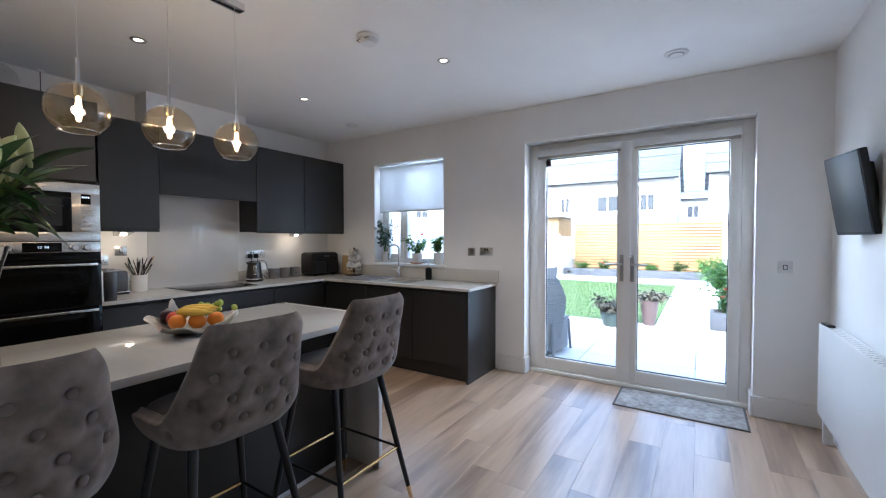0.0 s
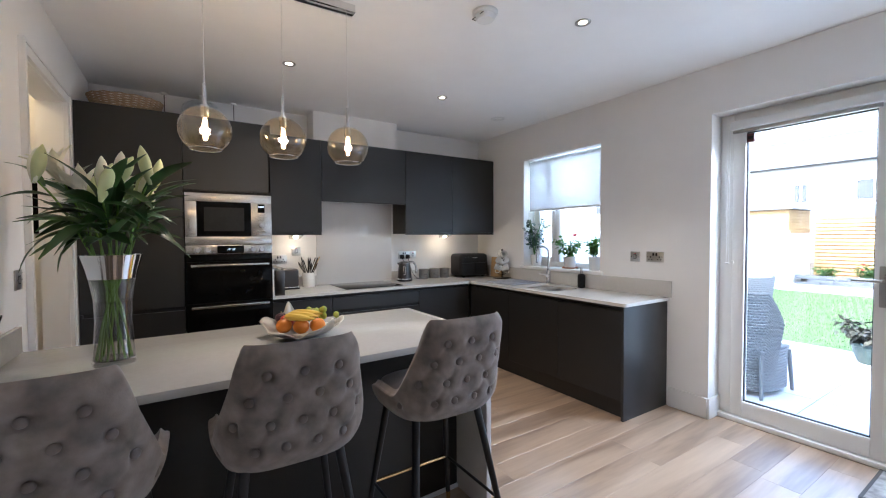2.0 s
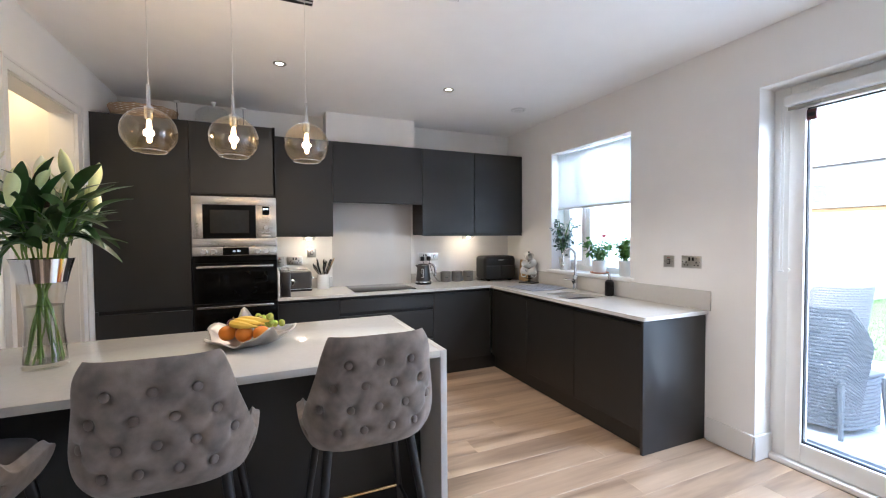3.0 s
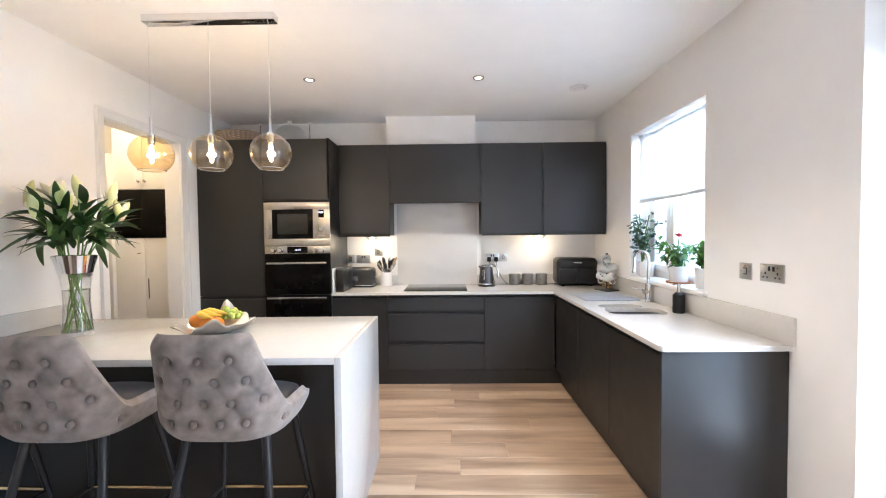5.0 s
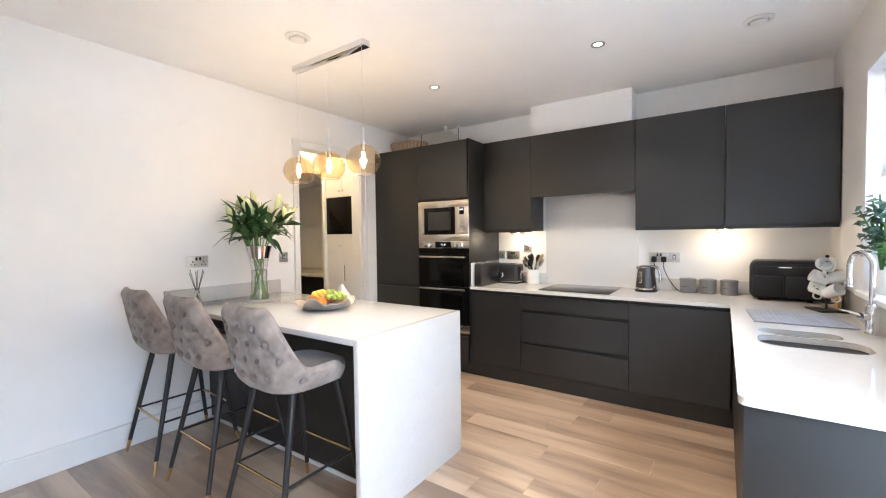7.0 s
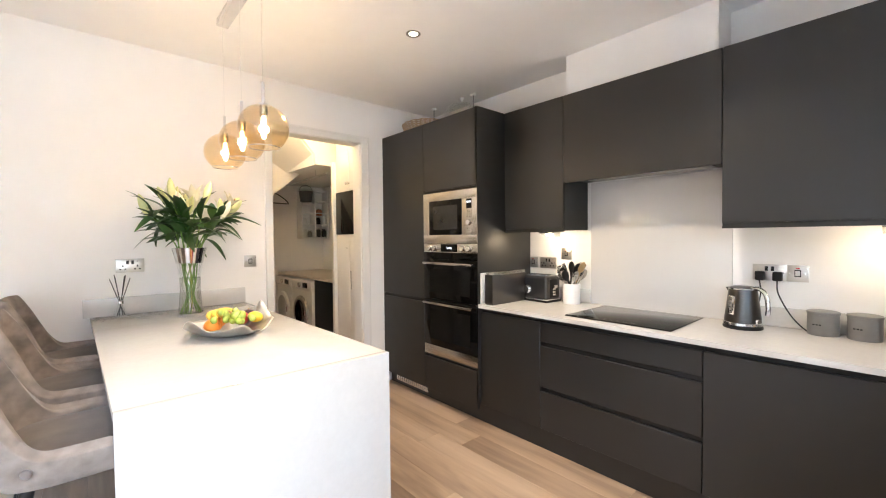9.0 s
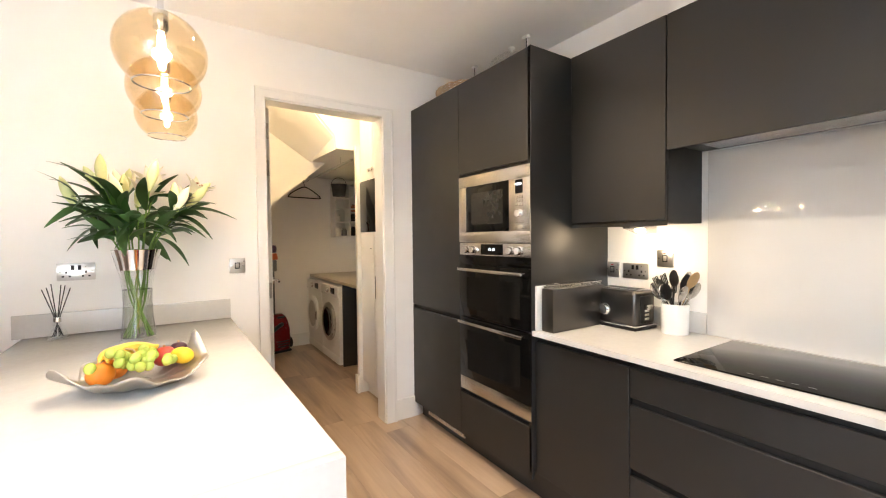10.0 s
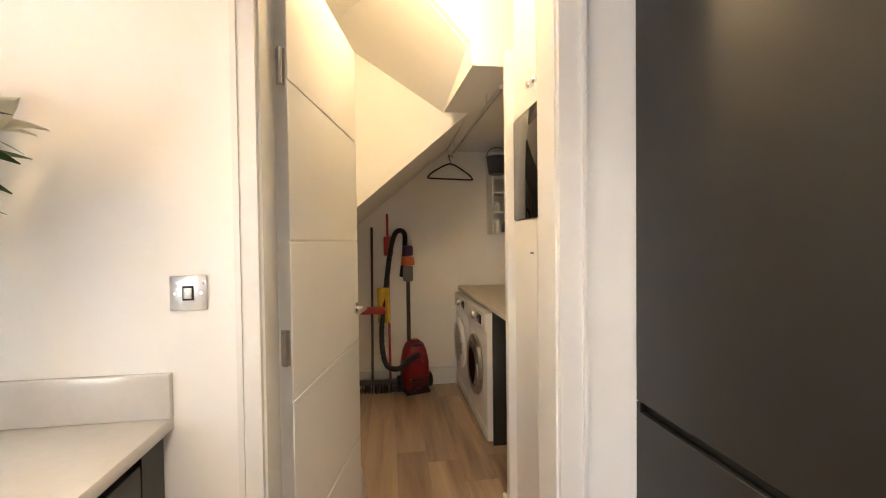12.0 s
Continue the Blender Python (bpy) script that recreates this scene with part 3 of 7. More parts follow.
def lawn():
    rng = random.Random(3)
    bm = bmesh.new()
    add_box(bm, -4.45, -0.462, 7.957, 14.57, GZ - 0.029, GZ + 0.005)
    for _ in range(14000):
        x, y = rng.uniform(-4.45, -0.47), rng.uniform(7.97, 14.56)
        a, h, w = rng.uniform(0, math.pi), rng.uniform(0.02, 0.05), 0.006
        dx, dy = w * math.cos(a), w * math.sin(a)
        lx, ly = rng.uniform(-0.02, 0.02), rng.uniform(-0.02, 0.02)
        v = [bm.verts.new((x - dx, y - dy, GZ)), bm.verts.new((x + dx, y + dy, GZ)), bm.verts.new((x + lx, y + ly, GZ + h))]
        bm.faces.new(v)
    tagged(finish("lawn", bm, GRASS), "short bright green mown lawn", "lawn", kind="stuff")
lawn()


def slat_fence(x0, x1, y, z0, z1, label):
    f = thing("fence", ((x0 + x1) / 2, y, z0), label, "fence")
    w = (x1 - x0) / 2
    n = int((z1 - z0) / 0.118)
    bm = bmesh.new()
    add_box(bm, -w, w, -0.02, 0.011, 0, 0.086, 0.003, 1)
    me = None
    for i in range(n):
        if me is None:
            ob = finish("slat", bm, CEDAR, f)
            me = ob.data
        else:
            ob = new("slat", me)
            ob.parent = f
        ob.location = (0, 0, 0.02 + 0.118 * i)
    # added sheet behind the slats, coloured dark to give the gaps their shade
    box("backing", (-w, w, 0.0115, 0.022, 0.0, z1 - z0 - 0.02), CEDAR_GAP, f)
    for k in range(5):
        x = -w + 2 * w * k / 4
        box("post", (x - 0.04, x + 0.04, 0.023, 0.1, -0.02, z1 - z0), CEDAR, f, 0.004)
    return f
slat_fence(-4.45, 0.82, 18.3, GZ - 0.03, 1.93, "honey-coloured horizontal slatted wooden fence")

bw = thing("garden_wall", (-4.6, 11.3, GZ - 0.03), "white rendered boundary wall with capped piers", "garden wall")
for i in range(7):
    box("panel", (-0.03, 0.03, -7.0 + 2.0 * i + 0.06, -7.0 + 2.0 * i + 1.94, 0, 1.58), RENDER_WHITE, bw, 0.004)
    box("pier", (-0.06, 0.06, -7.0 + 2.0 * i - 0.06, -7.0 + 2.0 * i + 0.06, 0, 1.66), RENDER_WHITE, bw, 0.006)
bw2 = thing("garden_wall", (2.4, 11.3, GZ - 0.03), "white rendered boundary wall with capped piers", "garden wall")
for i in range(7):
    box("panel", (-0.03, 0.03, -7.0 + 2.0 * i + 0.06, -7.0 + 2.0 * i + 1.94, 0, 1.58), RENDER_WHITE, bw2, 0.004)
    box("pier", (-0.06, 0.06, -7.0 + 2.0 * i - 0.06, -7.0 + 2.0 * i + 0.06, 0, 1.66), RENDER_WHITE, bw2, 0.006)
bw3 = thing("garden_wall", (1.64, 18.3, GZ - 0.03), "white rendered wall closing the garden's end", "garden wall")
box("panel", (-0.8, 0.8, -0.04, 0.04, 0, 1.88), RENDER_WHITE, bw3, 0.006)
box("coping", (-0.8, 0.8, -0.07, 0.07, 1.88, 1.93), RENDER_WHITE, bw3, 0.01)
sh = thing("shed", (-10.1, 27.5, GZ - 0.03), "honey-coloured timber garden shed", "shed")
for i in range(17):
    box("board", (-2.6, 2.6, -1.5, 1.5, 0.165 * i, 0.165 * i + 0.158), CEDAR, sh, 0.006)
prism("roof", [(-2.8, 2.81), (2.8, 2.81), (2.8, 2.88), (0, 2.93), (-2.8, 2.88)], "y", -1.7, 1.7, SLATE, sh)


def leafy(name, place, radius, height, count, mat, label, category, seed, leaf=0.07, flowers=0, petal=None, wide=1.0):
    """A bushy plant: stems and many single leaves round them."""
    rng = random.Random(seed)
    t = thing(name, place, label, category)
    bm = bmesh.new()
    tips = []
    for k in range(9):
        a, r = rng.uniform(0, 6.28), radius * rng.uniform(0.3, 0.9)
        tip = Vector((r * math.cos(a), r * math.sin(a), height * rng.uniform(0.55, 1.0)))
        add_tube(bm, bend([(0, 0, 0), (tip.x * 0.35, tip.y * 0.35, tip.z * 0.55), tip], 4), 0.004, 5)
        tips.append(tip)
    finish("stems", bm, LEAF_MID, t)
    bm = bmesh.new()
    for _ in range(count):
        tip = rng.choice(tips)
        p = tip * rng.uniform(0.35, 1.05) + Vector((rng.gauss(0, radius * 0.16), rng.gauss(0, radius * 0.16), rng.gauss(0, height * 0.07)))
        q = Euler((rng.uniform(-1.2, 0.6), rng.uniform(-0.6, 0.6), rng.uniform(0, 6.28))).to_matrix()
        l, w = leaf * rng.uniform(0.6, 1.2), wide * leaf * rng.uniform(0.16, 0.3)
        pts = [(0, 0, 0), (w, l * 0.45, 0.1 * l), (0, l, -0.1 * l), (-w, l * 0.45, 0.1 * l)]
        bm.faces.new([bm.verts.new(p + q @ Vector(c)) for c in pts])
    tagged(finish("leaves", bm, mat, t, 180), kind="stuff")
    for _ in range(flowers):
        tip = rng.choice(tips) * rng.uniform(0.85, 1.08)
        bm = bmesh.new()
        for k in range(6):
            q = Euler((rng.uniform(0.2, 0.9), 0, k * 1.05)).to_matrix()
            s = leaf * 0.55
            bm.faces.new([bm.verts.new(tip + q @ Vector(c)) for c in ((0, 0, 0), (s * 0.4, s * 0.5, 0), (0, s, 0.1 * s), (-s * 0.4, s * 0.5, 0))])
        finish("flower", bm, petal, t, 180)
    return t


def garden_pot(x, y, r, h, mat):
    t = thing("plant_pot", (x, y, GZ), "large glazed garden pot standing on the patio", "plant pot", group="garden pots")
    lathe("body", [(0, 0), (r * 0.62, 0), (r * 0.7, h * 0.1), (r * 0.95, h * 0.6), (r * 0.98, h * 0.85), (r * 1.06, h * 0.9), (r * 1.06, h), (r * 0.94, h), (r * 0.9, h * 0.9), (0, h * 0.88)], mat, t, 32)
garden_pot(-1.08, 7.45, 0.17, 0.23, POT_GREEN)
leafy("garden_plant", (-1.08, 7.45, GZ + 0.19), 0.34, 0.3, 460, LEAF_DULL, "trailing dull purple-green plant in a garden pot", "plant", 11, 0.11)
garden_pot(-0.55, 7.85, 0.135, 0.42, POT_BROWN)
leafy("garden_plant", (-0.55, 7.85, GZ + 0.37), 0.33, 0.2, 420, LEAF_DULL, "arching dull green plant in a garden pot", "plant", 12, 0.10)
for k, (x, y, w) in enumerate(((0.82, 8.15, 0.5), )):
    pb = thing("planter_box", (x, y, GZ), "grey stone planter beside the path", "planter")
    boxes("side", [(-w, w, -0.25, -0.2, 0, 0.28), (-w, w, 0.2, 0.25, 0, 0.28), (-w, -w + 0.05, -0.2, 0.2, 0, 0.28), (w - 0.05, w, -0.2, 0.2, 0, 0.28)], STONE, pb, 0.006)
    boxes("soil", [(-w + 0.05, w - 0.05, -0.2, 0.2, 0.15, 0.24)], SOIL, pb)
leafy("flowering_shrub", (0.56, 8.15, GZ + 0.22), 0.3, 0.42, 520, LEAF_DARK, "green shrub with red flowers in a planter", "shrub", 13, 0.10, 14, RED_PETAL)
leafy("shrub", (0.72, 11.2, GZ - 0.02), 0.7, 0.9, 900, LEAF_DARK, "dark rounded garden shrub beside the path", "shrub", 14, 0.13)
leafy("shrub", (0.55, 14.6, GZ - 0.02), 0.7, 0.85, 700, LEAF_MID, "green garden shrub beside the path", "shrub", 15, 0.13)
rb = thing("raised_bed", (-1.4, 16.75, GZ - 0.03), "low grey stone raised bed below the fence", "raised bed")
rng = random.Random(8)
bm = bmesh.new()
add_box(bm, -0.298, 0.298, -0.12, 0.12, 0, 0.098, 0.008, 1)
blk = None
for r in range(3):
    for i in range(10):
        if blk is None:
            ob = finish("stone", bm, STONE, rb)
            blk = ob.data
        else:
            ob = new("stone", blk)
            ob.parent = rb
        ob.matrix_basis = pose(-2.8 + 0.6 * i + 0.3 * (r % 2), 0 + rng.uniform(-0.015, 0.015), 0.1 * r)
boxes("soil", [(-3.0, 3.1, 0.12, 0.95, 0, 0.26)], SOIL, rb)
for k in range(7):
    leafy("bed_plant", (-3.9 + 0.85 * k, 17.2, GZ + 0.2), 0.36, 0.3 + 0.14 * (k % 3), 220, (LEAF_MID, LEAF_DARK, LEAF_BRIGHT)[k % 3], "low green plant in the raised bed", "plant", 30 + k, 0.11, 3 if k % 2 else 0, RED_PETAL)


def rattan_chair():
    c = thing("garden_chair", (0, 0, 0), "grey woven rattan garden armchair on the patio", "garden chair", group="garden chairs")
    # local: back towards -y
    def weave(name, pt, nu, nv):
        """Woven straps over a surface pt(u, v)."""
        bm = bmesh.new()
        for i in range(nv):
            rows = []
            for k in range(nu + 1):
                u = k / nu
                wave = 0.003 * math.sin(math.pi * (k / 2 + i))
                cross = []
                for c, out in ((-0.04, -0.004), (0.25, 0.001), (0.75, 0.001), (1.04, -0.004)):
                    p, n = pt(u, (i + c) / nv)
                    cross.append(bm.verts.new(p + n * (wave + out)))
                rows.append(cross)
            for e, g in zip(rows, rows[1:]):
                for c in range(3):
                    bm.faces.new((e[c], g[c], g[c + 1], e[c + 1]))
        return bm
    def back(u, v):
        a = radians(-95 + 190 * u)
        k = 0.5 + 0.5 * math.cos(a)
        z = 0.05 + v * (0.57 + 0.26 * min(1, max(0, 2.6 * math.cos(a * 0.8) - 0.7)))
        lean = 0.10 * v
        p = Vector((0.29 * (0.88 + 0.26 * v) * math.sin(a), -0.20 * math.cos(a) - 0.06 - lean * max(0, math.cos(a)), z))
        return p, Vector((math.sin(a), -math.cos(a), 0)).normalized()
    bm = weave("back", back, 120, 36)
    mod = finish("backrest", bm, RATTAN, c, 180)
    sol = mod.modifiers.new("thickness", "SOLIDIFY")
    sol.thickness = 0.012
    def skirt(u, v):
        a = radians(-180 + 360 * u)
        ca, sa = math.cos(a), math.sin(a)
        p = Vector((0.27 * math.copysign(abs(sa) ** 0.5, sa), -0.24 * math.copysign(abs(ca) ** 0.5, ca) + 0.02, 0.05 + 0.33 * v))
        return p, Vector((sa, -ca, 0))
    sk = finish("apron", weave("apron", skirt, 120, 14), RATTAN, c, 180)
    sol = sk.modifiers.new("thickness", "SOLIDIFY")
    sol.thickness = 0.01
    box("seat", (-0.25, 0.25, -0.22, 0.25, 0.37, 0.40), RATTAN, c, 0.01)
    for sx in (-1, 1):
        for sy in (-1, 1):
            tube("leg", [(0.24 * sx, 0.22 * sy + 0.02, 0.36), (0.26 * sx, 0.25 * sy + 0.02, 0.0)], [0.02, 0.014], RATTAN, c, 8)
    return c
ch = rattan_chair()
ch.matrix_basis = pose(-1.6, 5.4, GZ, 0, 0, -6) @ Matrix.Scale(1.12, 4)
copy_thing(ch, pose(-2.25, 6.9, GZ, 0, 0, 70))


def house(x0, x1, y, eave, ridge, depth, label, panes):
    h = thing("house", ((x0 + x1) / 2, y, GZ - 0.03), label, "house")
    w = (x1 - x0) / 2
    e, r = eave - GZ, ridge - GZ
    prism("wall", [(0, 0), (depth, 0), (depth, e), (depth / 2, r - 0.15), (0, e)], "x", -w, w, RENDER_WHITE, h)
    bm = bmesh.new()
    n = 14
    for k in range(n):
        a, b = k / n, (k + 1) / n
        for s in (0, 1):
            ya, yb = (depth / 2) * a - 0.35 * (1 - a), (depth / 2) * b - 0.35 * (1 - b)
            za, zb = e + (r - e) * a - 0.1 + 0.05, e + (r - e) * b - 0.1
            if s:
                ya, yb = depth - ya, depth - yb
            v = [bm.verts.new(c) for c in ((-w - 0.25, ya, za), (w + 0.25, ya, za), (w + 0.25, yb, zb + 0.05), (-w - 0.25, yb, zb + 0.05))]
            bm.faces.new(v)
            u = [bm.verts.new(c) for c in ((-w - 0.25, ya, za - 0.05), (w + 0.25, ya, za - 0.05), (w + 0.25, ya, za), (-w - 0.25, ya, za))]
            bm.faces.new(u)
    ro = finish("roof", bm, SLATE, h, 20)
    ro.modifiers.new("thickness", "SOLIDIFY").thickness = 0.04
    box("gutter", (-w - 0.25, w + 0.25, -0.42, -0.33, e - 0.12, e - 0.02), BLACK_PLASTIC, h, 0.01)
    for px, pz, pw, ph in panes:
        lx = px - (x0 + x1) / 2
        wi = boxes("window", [(lx - pw / 2, lx + pw / 2, -0.02, 0.01, pz - ph / 2 - GZ, pz + ph / 2 - GZ)], DARK_PANE, h)
        boxes("window_frame", [(lx - pw / 2 - 0.07, lx - pw / 2, -0.04, 0.0, pz - ph / 2 - GZ, pz + ph / 2 - GZ), (lx + pw / 2, lx + pw / 2 + 0.07, -0.04, 0.0, pz - ph / 2 - GZ, pz + ph / 2 - GZ), (lx - 0.035, lx + 0.035, -0.04, 0.0, pz - ph / 2 - GZ, pz + ph / 2 - GZ),
                               (lx - pw / 2 - 0.07, lx + pw / 2 + 0.07, -0.04, 0.0, pz + ph / 2 - GZ, pz + ph / 2 + 0.07 - GZ)], GLOSS_WHITE, h)
        box("window_sill", (lx - pw / 2 - 0.12, lx + pw / 2 + 0.12, -0.1, 0.0, pz - ph / 2 - 0.1 - GZ, pz - ph / 2 - GZ), RENDER_WHITE, h, 0.01)
    return h
house(-26, -1.3, 30, 5.25, 8.9, 9, "white rendered terrace house with slate roof", [(-8.2, 3.7, 0.55, 1.0), (-5.3, 3.7, 1.3, 1.0), (-2.85, 3.7, 0.8, 1.0), (-13, 3.7, 1.4, 1.0), (-17, 3.7, 1.4, 1.0), (-21, 3.7, 1.2, 1.0)])
house(0.6, 16, 29, 5.2, 8.6, 9, "white rendered terrace house with slate roof", [(3.5, 3.7, 1.4, 1.0), (8, 3.7, 1.2, 1.0)])
house(-6, 8, 52, 5.6, 8.2, 9, "white rendered house with slate roof further off", [(-0.6, 4.2, 1.0, 1.2)])
for x0, x1 in ((-6.1, -1.2), (0.7, 5.0)):
    le = thing("lean_to", ((x0 + x1) / 2, 26.2, GZ - 0.03), "slate-roofed white lean-to extension", "extension")
    w = (x1 - x0) / 2
    box("wall", (-w, w, 0.1, 3.7, 0, 2.1), RENDER_WHITE, le, 0.01)
    prism("roof", [(-0.2, 2.05), (3.75, 3.0), (3.75, 3.08), (-0.2, 2.17)], "x", -w - 0.15, w + 0.15, SLATE, le)


# ---- fitted kitchen ----
CTR = 0.875            # worktop height
DF = -3.47             # door fronts on the hob side
LIP = 0.004            # gap between fronts


def front(name, parent, axis, plane, a, b, z0, z1, top_pull=True, bottom_pull=False, th=0.019, out=1):
    """A handleless front: slab with a routed finger pull along its top or bottom edge."""
    a, b = a + LIP / 2, b - LIP / 2
    pull = 0.026
    za, zb = z0 + (pull if bottom_pull else 0), z1 - (pull if top_pull else 0)
    def dims(lo, hi, c, d):
        return (lo, hi, a, b, c, d) if axis == "x" else (a, b, lo, hi, c, d)
    f0, f1 = plane - out * th, plane
    lo, hi = min(f0, f1), max(f0, f1)
    bm = bmesh.new()
    add_box(bm, *dims(lo, hi, za, zb), 0.0015, 1)
    back = (lo, lo + 0.006) if out > 0 else (hi - 0.006, hi)
    if bottom_pull:
        add_box(bm, *dims(back[0], back[1], z0, za))
        lipz = (lo, hi - 0.003) if out > 0 else (lo + 0.003, hi)
        add_box(bm, *dims(lipz[0], lipz[1], z0, z0 + 0.014))
    return finish(name, bm, GRAPH, parent)


def base_cabinet(label, y0, y1, fronts):
    c = thing("base_cabinet", (0, 0, 0), label, "cabinet", group="hob-side base cabinets")
    boxes("body", [(HX + 0.002, DF - 0.022, y0 + 0.001, y1 - 0.001, 0.15, CTR - 0.027)], GRAPH_DARK, c)
    for n, z0, z1 in fronts:
        front(n, c, "x", DF, y0, y1, z0, z1)
    return c


base_cabinet("graphite handleless base cabinet beside the ovens", 1.334, 1.845, [("door", 0.145, 0.845)])
base_cabinet("graphite handleless three-drawer base cabinet under the hob", 1.845, 2.747, [("drawer", 0.70, 0.845), ("drawer", 0.413, 0.695), ("drawer", 0.145, 0.408)])
base_cabinet("graphite handleless corner base cabinet", 2.747, 3.395, [("door", 0.145, 0.845)])
SF = 3.405             # door fronts on the sink side
for x0, x1, lab in ((-3.47, -2.84, "graphite handleless base cabinet beside the sink"), (-2.84, -2.22, "graphite handleless sink base cabinet"), (-2.22, -1.612, "graphite handleless base cabinet at the run's end")):
    c = thing("base_cabinet", (0, 0, 0), lab, "cabinet", group="sink-side base cabinets")
    lo = 0.15
    if x0 < -2.8:
        boxes("body", [(x0 + 0.001, x1 - 0.001, SF + 0.022, WY - 0.002, lo, CTR - 0.027)], GRAPH_DARK, c)
    else:
        boxes("body", [(x0 + 0.001, x1 - 0.001, SF + 0.022, SF + 0.03, lo, CTR - 0.027), (x0 + 0.001, x1 - 0.001, SF + 0.03, WY - 0.002, lo, 0.6)], GRAPH_DARK, c)
    front("door", c, "y", SF, x0, x1, 0.145, 0.845, out=-1)
ep = box("end_panel", (-1.61, -1.588, SF - 0.006, WY - 0.002, 0.0, CTR - 0.026), GRAPH, None, 0.0015)
tagged(ep, "graphite end panel closing the sink run", "cabinet panel")
pl = boxes("plinth", [(-3.525, -3.51, PY + 0.02, 3.46, 0.0, 0.148), (-3.51, -1.612, 3.46, 3.475, 0.0, 0.148)], GRAPH)
tagged(pl, "graphite plinth under the base cabinets", "plinth")
gr = boxes("vent_grille", [(-3.509, -3.503, 0.22, 0.68, 0.035, 0.115)] + [(-3.503, -3.499, 0.235 + 0.03 * i, 0.25 + 0.03 * i, 0.045, 0.105) for i in range(15)], STEEL)
tagged(gr, "steel ventilation grille in the plinth", "grille")


def tall_units():
    TF = -3.445
    c = thing("fridge_cabinet", (0, 0, 0), "tall graphite cabinet hiding the fridge", "cabinet")
    boxes("body", [(HX + 0.002, TF - 0.022, PY + 0.002, 0.713, 0.15, 2.293)], GRAPH_DARK, c)
    front("door", c, "x", TF, PY + 0.002, 0.716, 0.855, 2.293, top_pull=False, bottom_pull=False)
    front("door", c, "x", TF, PY + 0.002, 0.716, 0.11, 0.851)
    boxes("groove_stop", [(TF - 0.019, TF - 0.0005, PY + 0.005, PY + 0.022, 0.824, 0.851)], GRAPH, c)
    o = thing("oven_cabinet", (0, 0, 0), "tall graphite cabinet with built-in microwave and double oven", "cabinet")
    boxes("body", [(HX + 0.002, TF - 0.055, 0.717, 1.311, 0.15, 2.293), (TF - 0.055, TF - 0.022, 0.717, 1.311, 1.73, 2.29), (TF - 0.055, TF - 0.022, 0.717, 1.311, 0.15, 0.39)], GRAPH_DARK, o)
    box("side_panel", (HX + 0.002, TF, 1.313, 1.333, 0.148, 2.297), GRAPH, o, 0.0015)
    front("door", o, "x", TF, 0.716, 1.333, 1.735, 2.293, top_pull=False)
    front("drawer", o, "x", TF, 0.716, 1.333, 0.11, 0.405)
    boxes("filler", [(TF - 0.03, TF - 0.02, 0.718, 1.311, 1.705, 1.735)], GRAPH_DARK, o)
tall_units()


def microwave():
    m = thing("microwave", (-3.447, 1.0275, 1.318), "built-in stainless steel microwave with black glass door", "microwave")
    w = 0.3045
    boxes("body", [(-0.05, -0.012, -w + 0.01, w - 0.01, 0.0, 0.395)], BLACK_PLASTIC, m)
    d = [(-0.012, 0.008, -w, w, 0.0, 0.062), (-0.012, 0.008, -w, w, 0.332, 0.397), (-0.012, 0.008, -w, -w + 0.075, 0.062, 0.332), (-0.012, 0.008, w - 0.155, w, 0.062, 0.332)]
    boxes("fascia", d, STEEL, m, 0.001)
    box("door_glass", (-0.010, 0.006, -w + 0.076, w - 0.156, 0.063, 0.331), BLACK_GLASS, m, 0.001)
    box("inner_window", (0.0055, 0.0072, -w + 0.125, w - 0.205, 0.105, 0.29), MESH_PANE, m, 0.0)
    box("display", (0.008, 0.0095, w - 0.105, w - 0.052, 0.255, 0.325), BLACK_GLASS, m, 0.0)
    for i in range(4):
        boxes("digit", [(0.0095, 0.0101, w - 0.1 + 0.011 * i, w - 0.093 + 0.011 * i, 0.297, 0.309)], DIGITS, m)
    for r in range(3):
        for q in range(3):
            box("button", (0.008, 0.0105, w - 0.105 + 0.02 * q, w - 0.091 + 0.02 * q, 0.19 + 0.02 * r, 0.203 + 0.02 * r), STEEL, m, 0.002)
    kn = lathe("knob", [(0, 0.018), (0.018, 0.018), (0.02, 0.014), (0.021, 0), (0, 0)], CHROME, m, 24)
    kn.matrix_basis = pose(0.008, w - 0.078, 0.152, 0, 90, 0)
    for q in range(3):
        box("button", (0.008, 0.0105, w - 0.108 + 0.022 * q, w - 0.092 + 0.022 * q, 0.1, 0.114), STEEL, m, 0.002)
    box("button", (0.008, 0.0105, w - 0.115, w - 0.045, 0.07, 0.092), STEEL, m, 0.002)
microwave()


